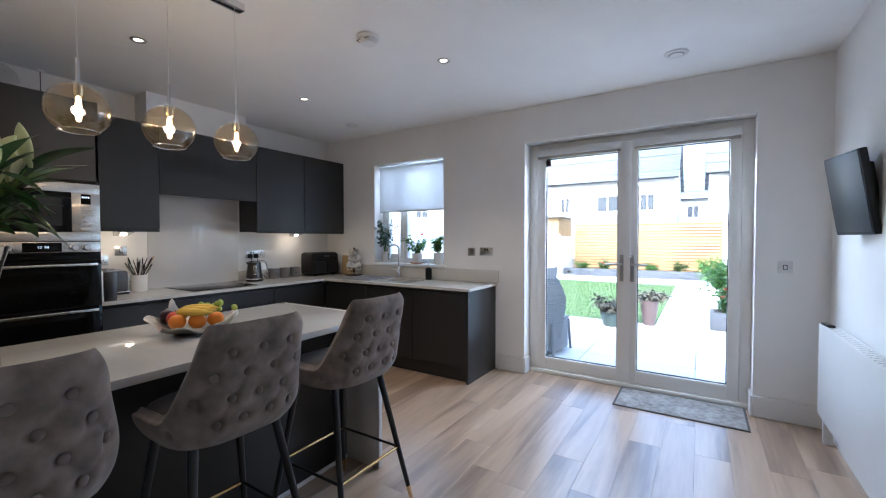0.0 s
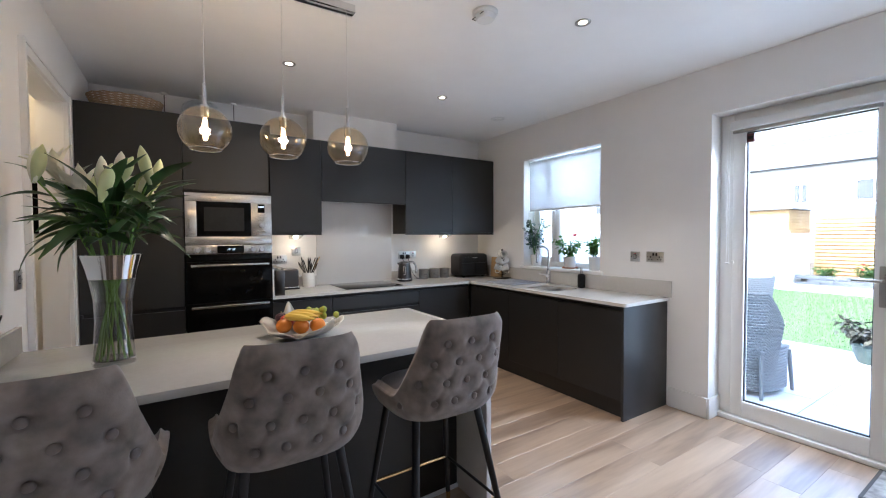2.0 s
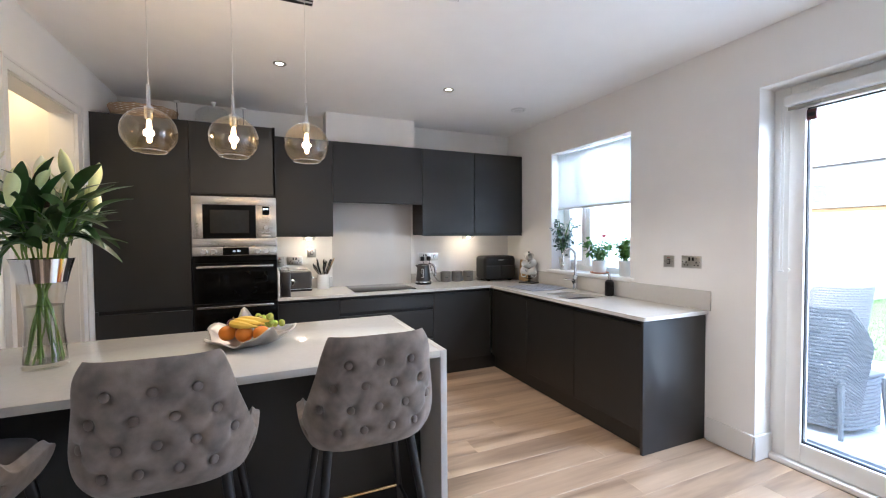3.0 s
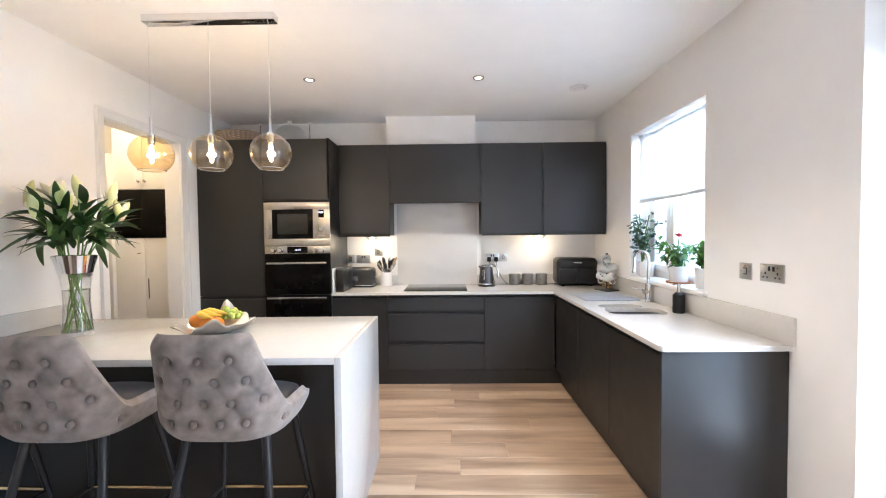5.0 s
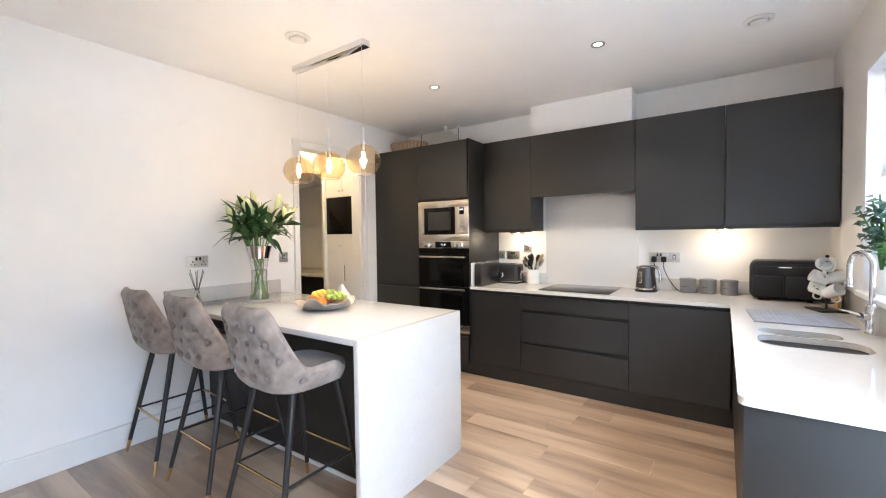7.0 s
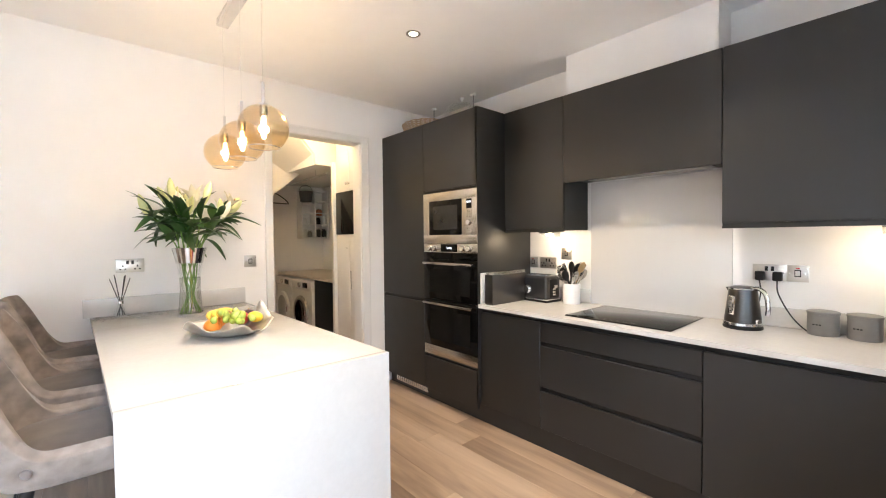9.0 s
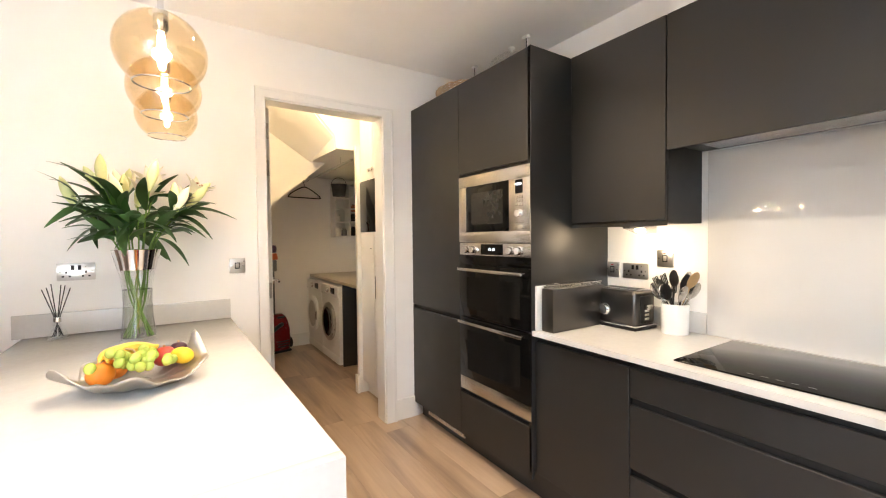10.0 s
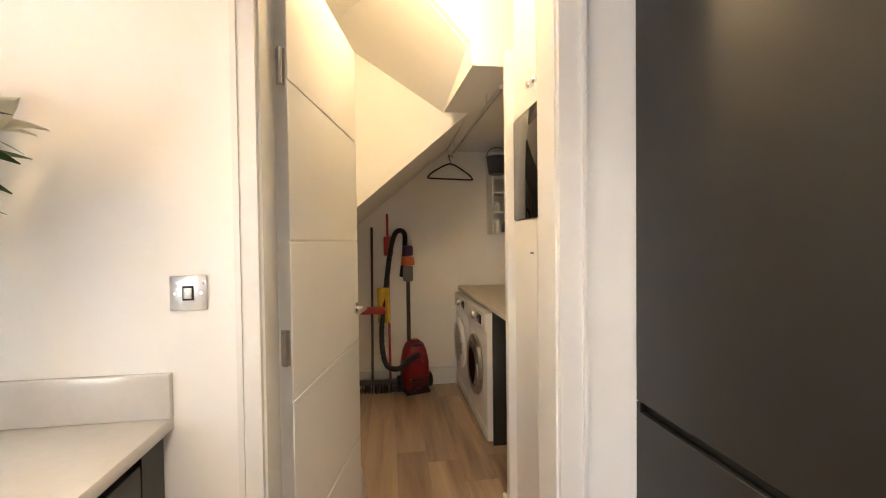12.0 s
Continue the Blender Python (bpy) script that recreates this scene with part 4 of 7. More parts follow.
def double_oven():
    o = thing("double_oven", (-3.447, 1.0275, 0.405), "built-in black glass double oven with steel trim", "oven")
    w = 0.3045
    boxes("body", [(-0.05, -0.014, -w + 0.01, w - 0.01, 0.0, 0.905)], BLACK_PLASTIC, o)
    box("control_panel", (-0.014, 0.004, -w, w, 0.838, 0.909), STEEL, o, 0.001)
    box("control_glass", (-0.012, 0.0045, -w, w, 0.782, 0.837), BLACK_GLASS, o, 0.001)
    box("display", (0.004, 0.006, -0.095, 0.095, 0.844, 0.904), BLACK_GLASS, o, 0.001)
    for i, ch in enumerate("12:00"):
        t = bpy.data.curves.new("digit", "FONT")
        t.body, t.size, t.extrude = ch, 0.021, 0.0003
        g = new("digit", t)
        g.data.materials.append(DIGITS)
        g.parent = o
        g.matrix_basis = pose(0.0066, -0.026 + 0.0118 * i, 0.867, 90, 0, 90)
    for y in (-0.225, -0.16, 0.16, 0.225):
        k = lathe("knob", [(0, 0.026), (0.017, 0.026), (0.02, 0.022), (0.021, 0.006), (0.025, 0.004), (0.025, 0), (0, 0)], CHROME, o, 24)
        k.matrix_basis = pose(0.004, y, 0.870, 0, 90, 0)
    for z0, z1, hz in ((0.463, 0.779, 0.752), (0.085, 0.453, 0.432)):
        box("door_glass", (-0.012, 0.006, -w, w, z0, z1), BLACK_GLASS, o, 0.001)
        box("inner_window", (0.0055, 0.0070, -w + 0.075, w - 0.075, z0 + 0.05, z1 - 0.075), OVEN_PANE, o, 0.0)
        bm = bmesh.new()
        add_box(bm, 0.035, 0.049, -w + 0.03, w - 0.03, hz - 0.009, hz + 0.009, 0.003)
        for y in (-w + 0.05, w - 0.05):
            add_box(bm, 0.004, 0.04, y - 0.011, y + 0.011, hz - 0.008, hz + 0.008, 0.002)
        tagged(finish("handle", bm, STEEL, o), "brushed steel bar handle")
    box("base_trim", (-0.012, 0.006, -w, w, 0.005, 0.083), STEEL, o, 0.001)
double_oven()


# wall units
UF, UB, UT = -3.745, 1.392, 2.297
for y0, y1, lab in ((1.334, 1.840, "graphite wall cabinet beside the tall units"), (2.745, 3.352, "plain graphite wall cabinet above the worktop"), (3.352, 3.972, "graphite wall cabinet in the corner")):
    c = thing("wall_cabinet", (0, 0, 0), lab, "cabinet", group="wall cabinets")
    boxes("body", [(HX + 0.002, UF - 0.022, y0 + 0.001, y1 - 0.001, UB + 0.012, UT)], GRAPH, c)
    front("door", c, "x", UF, y0, y1, UB, UT, top_pull=False, bottom_pull=True)
c = thing("extractor_cabinet", (0, 0, 0), "graphite wall cabinet hiding the extractor hood", "cabinet", group="wall cabinets")
boxes("body", [(HX + 0.002, UF - 0.022, 1.841, 2.744, 1.745, UT)], GRAPH, c)
boxes("filter", [(-4.02, -3.85, 1.93, 2.66, 1.738, 1.745)], STEEL, c)
front("door", c, "x", UF, 1.840, 2.745, 1.718, UT, top_pull=False)
for y in (1.63, 3.35):
    u = thing("cabinet_light", (-3.90, y, UB + 0.011), "triangular steel under-cabinet light, lit", "light", group="under-cabinet lights")
    prism("housing", [(-0.055, 0.0), (0.06, 0.0), (0.06, -0.018), (-0.055, -0.045)], "y", -0.055, 0.055, STEEL, u, 0.002).matrix_basis = pose(0, 0, 0)
    g = prism("lens", [(-0.02, -0.0385), (0.02, -0.0285), (0.02, -0.031), (-0.02, -0.041)], "y", -0.018, 0.018, SPOT_GLOW, u)


SINK = (-2.525, 3.65)
BOWLS = [(-0.035, 0.195, -0.17, 0.205, 0.085), (-0.195, -0.05, -0.155, 0.15, 0.06)]


def worktops():
    t = thing("worktop", (0, 0, 0), "white quartz L-shaped worktop with undermount sink cut-out", "worktop")
    z0, z1 = CTR - 0.025, CTR
    ya, yb = 3.385, WY - 0.001
    bm = bmesh.new()
    r = 0.03
    pts = [(HX + 0.001, 1.334), (-3.448, 1.334), (-3.448, ya), (-1.572 - r, ya)] + [(-1.572 - r + r * math.sin(a * math.pi / 12), ya + r - r * math.cos(a * math.pi / 12)) for a in range(1, 7)] + [(-1.572, yb), (HX + 0.001, yb)]
    lo = [bm.verts.new((x, y, z0)) for x, y in pts]
    hi = [bm.verts.new((x, y, z1)) for x, y in pts]
    bm.faces.new(lo)
    bm.faces.new(hi)
    for i in range(len(lo)):
        j = (i + 1) % len(lo)
        bm.faces.new((lo[i], lo[j], hi[j], hi[i]))
    slab = finish("slab", bm, QUARTZ, t)
    # cut the two bowls through the slab
    bm = bmesh.new()
    for x0, x1, y0, y1, r in BOWLS:
        ring = []
        for cxx, cyy, st in ((x1 - r, y1 - r, 0), (x0 + r, y1 - r, 90), (x0 + r, y0 + r, 180), (x1 - r, y0 + r, 270)):
            ring += [(SINK[0] + cxx + r * math.cos(radians(st + 11.25 * q)), SINK[1] + cyy + r * math.sin(radians(st + 11.25 * q))) for q in range(9)]
        lo = [bm.verts.new((x, y, z0 - 0.02)) for x, y in ring]
        hi = [bm.verts.new((x, y, z1 + 0.02)) for x, y in ring]
        bm.faces.new(lo)
        bm.faces.new(hi)
        for i in range(len(lo)):
            j = (i + 1) % len(lo)
            bm.faces.new((lo[i], lo[j], hi[j], hi[i]))
    cutter = finish("cutter", bm, QUARTZ)
    mod = slab.modifiers.new("cut", "BOOLEAN")
    mod.operation, mod.solver, mod.object = "DIFFERENCE", "EXACT", cutter
    bpy.context.view_layer.update()
    done = bpy.data.meshes.new_from_object(slab.evaluated_get(bpy.context.evaluated_depsgraph_get()))
    slab.modifiers.clear()
    slab.data = done
    for face in done.polygons:
        face.use_smooth = False
    bpy.data.objects.remove(cutter)
    for a, b in ((1.334, 1.868), (2.722, WY - 0.018)):
        boxes("upstand", [(HX + 0.001, HX + 0.016, a, b, CTR + 0.001, CTR + 0.1)], QUARTZ, t, 0.001)
    boxes("upstand", [(HX + 0.001, -1.553, WY - 0.016, WY - 0.001, CTR + 0.001, CTR + 0.13)], QUARTZ, t, 0.001)
    s = box("splashback", (HX + 0.001, HX + 0.011, 1.87, 2.72, CTR + 0.001, 1.737), SPLASH, None, 0.001)
    tagged(s, "glossy pale glass splashback behind the hob", "splashback")
worktops()


def sink():
    s = thing("sink", (SINK[0], SINK[1], CTR), "undermount stainless steel one-and-a-half bowl sink", "sink")
    def bowl(x0, x1, y0, y1, depth, r):
        bm = bmesh.new()
        rings = []
        for inset, z in ((-0.012, -0.0255), (0.0, -0.026), (0.004, -0.05), (0.012, -depth + 0.03), (0.04, -depth), (0.12, -depth - 0.004)):
            a0, a1, b0, b1 = x0 + inset, x1 - inset, y0 + inset, y1 - inset
            rr = max(0.012, r - inset)
            rr = min(rr, (a1 - a0) / 2.05, (b1 - b0) / 2.05)
            ring = []
            for cxx, cyy, st in ((a1 - rr, b1 - rr, 0), (a0 + rr, b1 - rr, 90), (a0 + rr, b0 + rr, 180), (a1 - rr, b0 + rr, 270)):
                for q in range(7):
                    an = radians(st + 15 * q)
                    ring.append(bm.verts.new((cxx + rr * math.cos(an), cyy + rr * math.sin(an), z)))
            rings.append(ring)
        for a, b in zip(rings, rings[1:]):
            for i in range(len(a)):
                j = (i + 1) % len(a)
                bm.faces.new((a[i], a[j], b[j], b[i]))
        bm.faces.new(rings[-1])
        finish("bowl", bm, SINK_STEEL, s, 50)
        lathe("drain", [(0, 0.003), (0.03, 0.003), (0.038, 0.0), (0, 0.0)], CHROME, s, 20, (x0 + x1) / 2, (y0 + y1) / 2).location.z = -depth - 0.002
    for (x0, x1, y0, y1, r), depth in zip(BOWLS, (0.17, 0.12)):
        bowl(x0 - 0.002, x1 + 0.002, y0 - 0.002, y1 + 0.002, depth, r)
sink()


# island
def island():
    i = thing("kitchen_island", (0, 0, 0), "white quartz breakfast island with waterfall end on graphite base", "island")
    IX0, IX1, IY1, IZ = -2.25, -1.375, 1.975, 0.893
    th = 0.03
    boxes("countertop", [(IX0, IX1, PY + 0.002, IY1 - th, IZ - th, IZ)], QUARTZ, i, 0.0015)
    boxes("waterfall_end", [(IX0, IX1, IY1 - th, IY1, 0.0, IZ)], QUARTZ, i, 0.0015)
    boxes("upstand", [(-2.25, -1.343, PY + 0.001, PY + 0.02, IZ + 0.0005, 1.002)], QUARTZ, i, 0.001)
    boxes("body", [(-2.215, -1.65, PY + 0.002, IY1 - th - 0.002, 0.10, IZ - th - 0.001)], GRAPH_DARK, i)
    boxes("back_panel", [(-1.65, -1.632, PY + 0.002, IY1 - th - 0.002, 0.02, IZ - th - 0.001)], GRAPH, i, 0.001)
    boxes("floor_bead", [(-1.632, -1.622, PY + 0.02, IY1 - th - 0.002, 0.0, 0.022)], WHITE_PLASTIC, i, 0.002)
    boxes("plinth", [(-2.19, -2.175, PY + 0.02, IY1 - th - 0.002, 0.0, 0.148)], GRAPH, i)
    n = 3
    w = (IY1 - th - 0.004 - 0.22) / n
    boxes("end_filler", [(-2.235, -2.216, PY + 0.022, 0.218, 0.0, 0.86)], GRAPH, i)
    for k in range(n):
        front("door", i, "x", -2.235, 0.22 + w * k, 0.22 + w * (k + 1), 0.145, 0.86, out=-1)
    # the island stands a touch out of square to the wall
    for part in i.children:
        for v in part.data.vertices:
            v.co.x += 0.0175 * (IY1 - v.co.y)
island()


# hob
h = thing("induction_hob", (-3.77, 2.292, CTR), "black glass induction hob set on the worktop", "hob")
box("glass", (-0.245, 0.25, -0.30, 0.30, 0.0005, 0.0065), BLACK_GLASS, h, 0.002)
boxes("marks", [(0.205, 0.209, -0.08 + 0.04 * k, -0.06 + 0.04 * k, 0.0065, 0.0068) for k in range(5)], DARK_STEEL, h)


# pendants
def pendants():
    p = thing("pendant_light", (-1.945, 1.14, TOP), "chrome bar pendant with three amber glass globes, lit", "pendant light")
    box("ceiling_bar", (-0.03, 0.03, -0.36, 0.36, -0.04, -0.0005), CHROME, p, 0.003)
    for y in (-0.342, -0.01, 0.318):
        zc = 1.853 - TOP
        tube("cable", [(0.003, y, -0.04), (0.003, y, zc + 0.20)], 0.0014, WHITE_PLASTIC, p, 8)
        lathe("lamp_holder", [(0, 0.205), (0.007, 0.205), (0.008, 0.112), (0.018, 0.11), (0.018, 0.062), (0.012, 0.052), (0, 0.052)], CHROME, p, 20, 0.003, y).location.z = zc
        prof = [(0.028, 0.100)]
        for k in range(1, 25):
            a = math.pi * (0.085 + (0.79 - 0.085) * k / 24)
            prof.append((0.108 * math.sin(a), 0.104 * math.cos(a)))
        rim = prof[-1]
        prof += [(rim[0] + 0.002, rim[1] - 0.003), (rim[0] - 0.002, rim[1] - 0.003)]
        lathe("globe", prof, AMBER, p, 48, 0.003, y).location.z = zc
        bm = bmesh.new()
        ring = [(rim[0] * math.cos(q * math.pi / 24) + 0.003, rim[0] * math.sin(q * math.pi / 24) + y, rim[1] - 0.003) for q in range(49)]
        add_tube(bm, ring, 0.0022, 6, False)
        o = finish("rim", bm, CHROME, p)
        o.location.z = zc
        lathe("bulb", [(0, -0.048), (0.006, -0.046), (0.0095, -0.036), (0.010, 0.0), (0.0095, 0.036), (0.007, 0.05), (0, 0.05)], BULB, p, 16, 0.003, y).location.z = zc
pendants()

for sx, sy in SPOTS:
    d = thing("downlight", (sx, sy, TOP), "round recessed ceiling downlight with satin metal rim, lit", "downlight", group="ceiling downlights")
    lathe("rim", [(0.045, -0.001), (0.045, -0.004), (0.04, -0.007), (0.031, -0.006), (0.024, -0.001)], NICKEL, d, 32)
    lathe("lamp", [(0, -0.0025), (0.024, -0.0025)], SPOT_GLOW, d, 24)


def stool():
    s = thing("bar_stool", (0, 0, 0), "taupe velvet buttoned bar stool on black brass-tipped legs", "bar stool", group="stools at the island")
    # local: +x is the back of the stool, the floor at z = 0
    Z0, ZT, ZA = 0.675, 1.06, 0.764
    NU, NV = 150, 50
    def top(t):
        a = abs(t)
        k = min(1, max(0, (a - 40) / 48))
        k = k * k * (3 - 2 * k)
        return ZT - (ZT - ZA) * k - 0.02 * min(1, max(0, (a - 94) / 15)) ** 2
    def outer(t, v):
        """t: degrees round from the back; v: 0 at the bottom, 1 at the rim."""
        z = Z0 + (top(t) - Z0) * v
        rise = (z - Z0) / (ZT - Z0)
        c, q = math.cos(radians(t)), math.sin(radians(t))
        e = 0.52
        side = min(1, max(0, (abs(t) - 45) / 45))
        rx, ry = 0.212 + 0.075 * rise, 0.214 - 0.006 * rise + 0.03 * side * math.sin(math.pi * min(1, rise * 1.4))
        tuck = 1 - 0.16 * (1 - 0.85 * side) * (1 - min(1, rise / 0.22)) ** 2
        x = rx * tuck * math.copysign(abs(c) ** e, c)
        y = ry * tuck * math.copysign(abs(q) ** e, q)
        if c < 0:
            x *= 1.15
        return Vector((x, y, z))
    buttons = []
    for row, z in enumerate((0.985, 0.91, 0.832, 0.755)):
        for k in range(-4, 5):
            y = 0.105 * (k + (0.5 if row % 2 else 0)) * (1 - 0.05 * row)
            if abs(y) < (0.15, 0.185, 0.21, 0.21)[row]:
                buttons.append((y, z))
    # points of the buttons on the shell
    spots = []
    for y, z in buttons:
        best = None
        for i in range(-70, 71):
            t = i * 1.1
            if z > top(t) - 0.03:
                continue
            p = outer(t, (z - Z0) / (top(t) - Z0))
            dd = abs(p.y - y)
            if best is None or dd < best[0]:
                best = (dd, p, t)
        if best and best[0] < 0.012:
            spots.append((best[1], best[2]))
    for t in (-78, 78):
        spots.append((outer(t, 0.45), t))
    pleats = [(a, b) for i, (a, _) in enumerate(spots) for b, _ in spots[i + 1:] if 0.05 < (a - b).length < 0.115 and abs(a.z - b.z) > 0.05]
    bm = bmesh.new()
    out, inn = [], []
    for i in range(NU + 1):
        t = -109 + 218 * i / NU
        ro, ri = [], []
        for j in range(NV + 1):
            v = j / NV
            p = outer(t, v)
            n = Vector((p.x, p.y, 0)).normalized()
            dent = 0.0
            for sp, st in spots:
                d2 = (p - sp).length_squared
                dent += 0.022 * math.exp(-d2 / 0.0003) + 0.004 * math.exp(-d2 / 0.0026)
            crease = 0.0
            for a, b in pleats:
                ab = b - a
                k = min(1, max(0, (p - a).dot(ab) / ab.length_squared))
                crease = max(crease, math.exp(-(p - a - ab * k).length_squared / 0.00007))
            dent += 0.0035 * crease
            puff = 0.004 * math.sin(math.pi * v)
            round_in = 0.014 * max(0, (v - 0.9) / 0.1) ** 2
            ro.append(bm.verts.new(p + n * (puff - dent - round_in)))
            th = 0.05
            ri.append(bm.verts.new(p - n * (th - round_in) + Vector((0, 0, 0.0))))
        out.append(ro)
        inn.append(ri)
    for i in range(NU):
        for j in range(NV):
            bm.faces.new((out[i][j], out[i + 1][j], out[i + 1][j + 1], out[i][j + 1]))
            bm.faces.new((inn[i][j], inn[i][j + 1], inn[i + 1][j + 1], inn[i + 1][j]))
        # rolled rim
        m1 = [(out[k][NV].co + inn[k][NV].co) / 2 + Vector((0, 0, 0.014)) for k in (i, i + 1)]
        a, b = (bm.verts.new(m1[0]), bm.verts.new(m1[1]))
        bm.faces.new((out[i][NV], out[i + 1][NV], b, a))
        bm.faces.new((a, b, inn[i + 1][NV], inn[i][NV]))
    for i in (0, NU):
        for j in range(NV):
            bm.faces.new((out[i][j], out[i][j + 1], inn[i][j + 1], inn[i][j]))
    bmesh.ops.remove_doubles(bm, verts=bm.verts, dist=0.0004)
    finish("backrest", bm, VELVET, s, 70)
    # underside pan and cushion
    def pad(name, z0, z1, grow, mat, puff):
        bm = bmesh.new()
        rings = []
        for z, g in ((z0, 0.86), (z0 + 0.008, 0.97), ((z0 + z1) / 2, 1.0), (z1 - 0.012, 0.97), (z1, 0.86), (z1 + puff, 0.5)):
            ring = []
            for k in range(40):
                a = 2 * math.pi * k / 40
                c, q = math.cos(a), math.sin(a)
                ring.append(bm.verts.new((-0.035 + (0.225 + grow) * g * math.copysign(abs(c) ** 0.6, c), (0.205 + grow) * g * math.copysign(abs(q) ** 0.6, q), z)))
            rings.append(ring)
        for a, b in zip(rings, rings[1:]):
            for k in range(40):
                bm.faces.new((a[k], a[(k + 1) % 40], b[(k + 1) % 40], b[k]))
        bm.faces.new(rings[0])
        bm.faces.new(rings[-1])
        finish(name, bm, mat, s, 60)
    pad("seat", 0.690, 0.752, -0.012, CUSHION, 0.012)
    pad("seat_pan", 0.664, 0.690, -0.022, VELVET, 0.0)
    shared = None
    for sp, st in spots:
        n = Vector((sp.x, sp.y, 0)).normalized()
        if shared is None:
            b = ball("button", (0, 0, 0), 0.0135, BUTTON, s, 0.5, 18, 8)
            shared = b.data
        else:
            b = new("button", shared)
            b.parent = s
        b.matrix_basis = Matrix.Translation(sp - n * 0.0085) @ n.to_track_quat("Z", "Y").to_matrix().to_4x4()
    for sx in (1, -1):
        for sy in (1, -1):
            a, f = Vector((0.125 * sx - 0.03, 0.145 * sy, 0.668)), Vector((0.245 * sx - 0.005, 0.232 * sy, 0.0))
            k = f + (a - f) * (0.075 / 0.668)
            tube("leg", [k, a], [0.0115, 0.0165], BLACK, s, 14)
            tagged(tube("leg_tip", [f, k], [0.009, 0.0118], BRASS, s, 14), "polished brass leg tip")
    def at(sx, sy, z):
        return Vector((0.245 * sx - 0.005, 0.232 * sy, 0)).lerp(Vector((0.125 * sx - 0.03, 0.145 * sy, 0.668)), z / 0.668)
    z = 0.275
    for sx in (1, -1):
        tagged(tube("footrest", [at(sx, -1, z), at(sx, 1, z)], 0.0075, BRASS, s, 10), "polished brass foot rail")
    for sy in (1, -1):
        tube("stretcher", [at(-1, sy, z), at(1, sy, z)], 0.0065, BLACK, s, 10)
    return s
first = stool()
SEATS = [(-1.275, 0.415, -2), (-1.285, 0.995, -1), (-1.29, 1.595, 0)]
first.matrix_basis = pose(SEATS[0][0], SEATS[0][1], 0, 0, 0, SEATS[0][2])
for x, y, r in SEATS[1:]:
    copy_thing(first, pose(x, y, 0, 0, 0, r))


# ---- loose things in the kitchen ----
def plate(name, place, facing, gangs, label, style="socket", mat=PLATE):
    """A flat metal wall plate. facing: degrees of turn; local +y looks into the room."""
    w = 0.146 if gangs == 2 else 0.086
    t = thing(name, place, label, "socket" if style == "socket" else "switch", facing)
    box("plate", (-w / 2, w / 2, 0.0, 0.007, -0.043, 0.043), mat, t, 0.003)
    if style == "socket":
        for cx in ((-0.037, 0.037) if gangs == 2 else (0,)):
            boxes("rocker", [(cx * 0.35 - 0.007, cx * 0.35 + 0.007, 0.007, 0.0085, 0.008, 0.032), (cx * 0.35 - 0.0045, cx * 0.35 + 0.0045, 0.007, 0.011, 0.012, 0.028)], BLACK_PLASTIC, t, 0.001)
            boxes("pin_hole", [(cx - 0.004, cx + 0.004, 0.0068, 0.0078, -0.008, 0.004), (cx - 0.017, cx - 0.008, 0.0068, 0.0078, -0.026, -0.018), (cx + 0.008, cx + 0.017, 0.0068, 0.0078, -0.026, -0.018)], BLACK_PLASTIC, t)
    else:
        boxes("insert", [(-0.013, 0.013, 0.0068, 0.0078, -0.018, 0.018)], BLACK_PLASTIC, t)
        box("rocker", (-0.009, 0.009, 0.0078, 0.012, -0.013, 0.013), mat, t, 0.001)
        if style == "neon":
            boxes("neon", [(-0.008, 0.008, 0.0068, 0.0085, 0.024, 0.029)], RED_PETAL, t)
    for sx in (-1, 1):
        lathe("screw", [(0, 0.0085), (0.003, 0.0085), (0.0035, 0.007), (0, 0.007)], CHROME, t, 10).matrix_basis = pose(sx * (w / 2 - 0.013), 0, 0, -90) 
    return t
plate("socket", (-1.543, PY + 0.001, 1.199), 0, 2, "brushed metal double socket on the white wall")
plate("light_switch", (-2.26, PY + 0.001, 1.196), 0, 1, "brushed metal light switch on the white wall", "switch", PLATE)
plate("socket", (-1.692, WY - 0.001, 1.195), 180, 2, "brushed metal double socket beside the window", "socket")
plate("fused_switch", (-1.866, WY - 0.001, 1.191), 180, 1, "brushed metal fused switch beside the window", "neon")
plate("fused_switch", (0.693, WY - 0.001, 1.12), 180, 1, "white plastic wall plate beside the garden door", "switch", WHITE_PLASTIC)
plate("socket", (HX + 0.001, 2.885, 1.158), -90, 2, "brushed metal double socket above the worktop")
plate("fused_switch", (HX + 0.001, 3.0, 1.158), -90, 1, "brushed metal cooker switch above the worktop", "neon")
plate("fused_switch", (HX + 0.001, 1.366, 1.157), -90, 1, "brushed metal fused switch above the toaster", "neon")
plate("socket", (HX + 0.001, 1.505, 1.155), -90, 2, "brushed metal double socket above the toaster")
plate("fused_switch", (HX + 0.001, 1.668, 1.23), -90, 1, "brushed metal hob switch beside the splashback", "neon")
for i, y in enumerate((2.848, 2.922)):
    p = thing("plug", (HX + 0.009, y, 1.14), "black moulded plug in the socket", "plug", group="plugs")
    box("body", (0, 0.035, -0.021, 0.021, -0.025, 0.025), BLACK_PLASTIC, p, 0.008)
    ends = [(0.03, 0, -0.02), (0.05, 0.01, -0.09), (0.03, 0.06 if i else -0.01, -0.2), (0.04, 0.12 if i else -0.02, -0.262), (0.05, 0.16 if i else -0.03, -0.2615)]
    tube("cable", bend(ends, 6), 0.0032, BLACK_PLASTIC, p, 6)


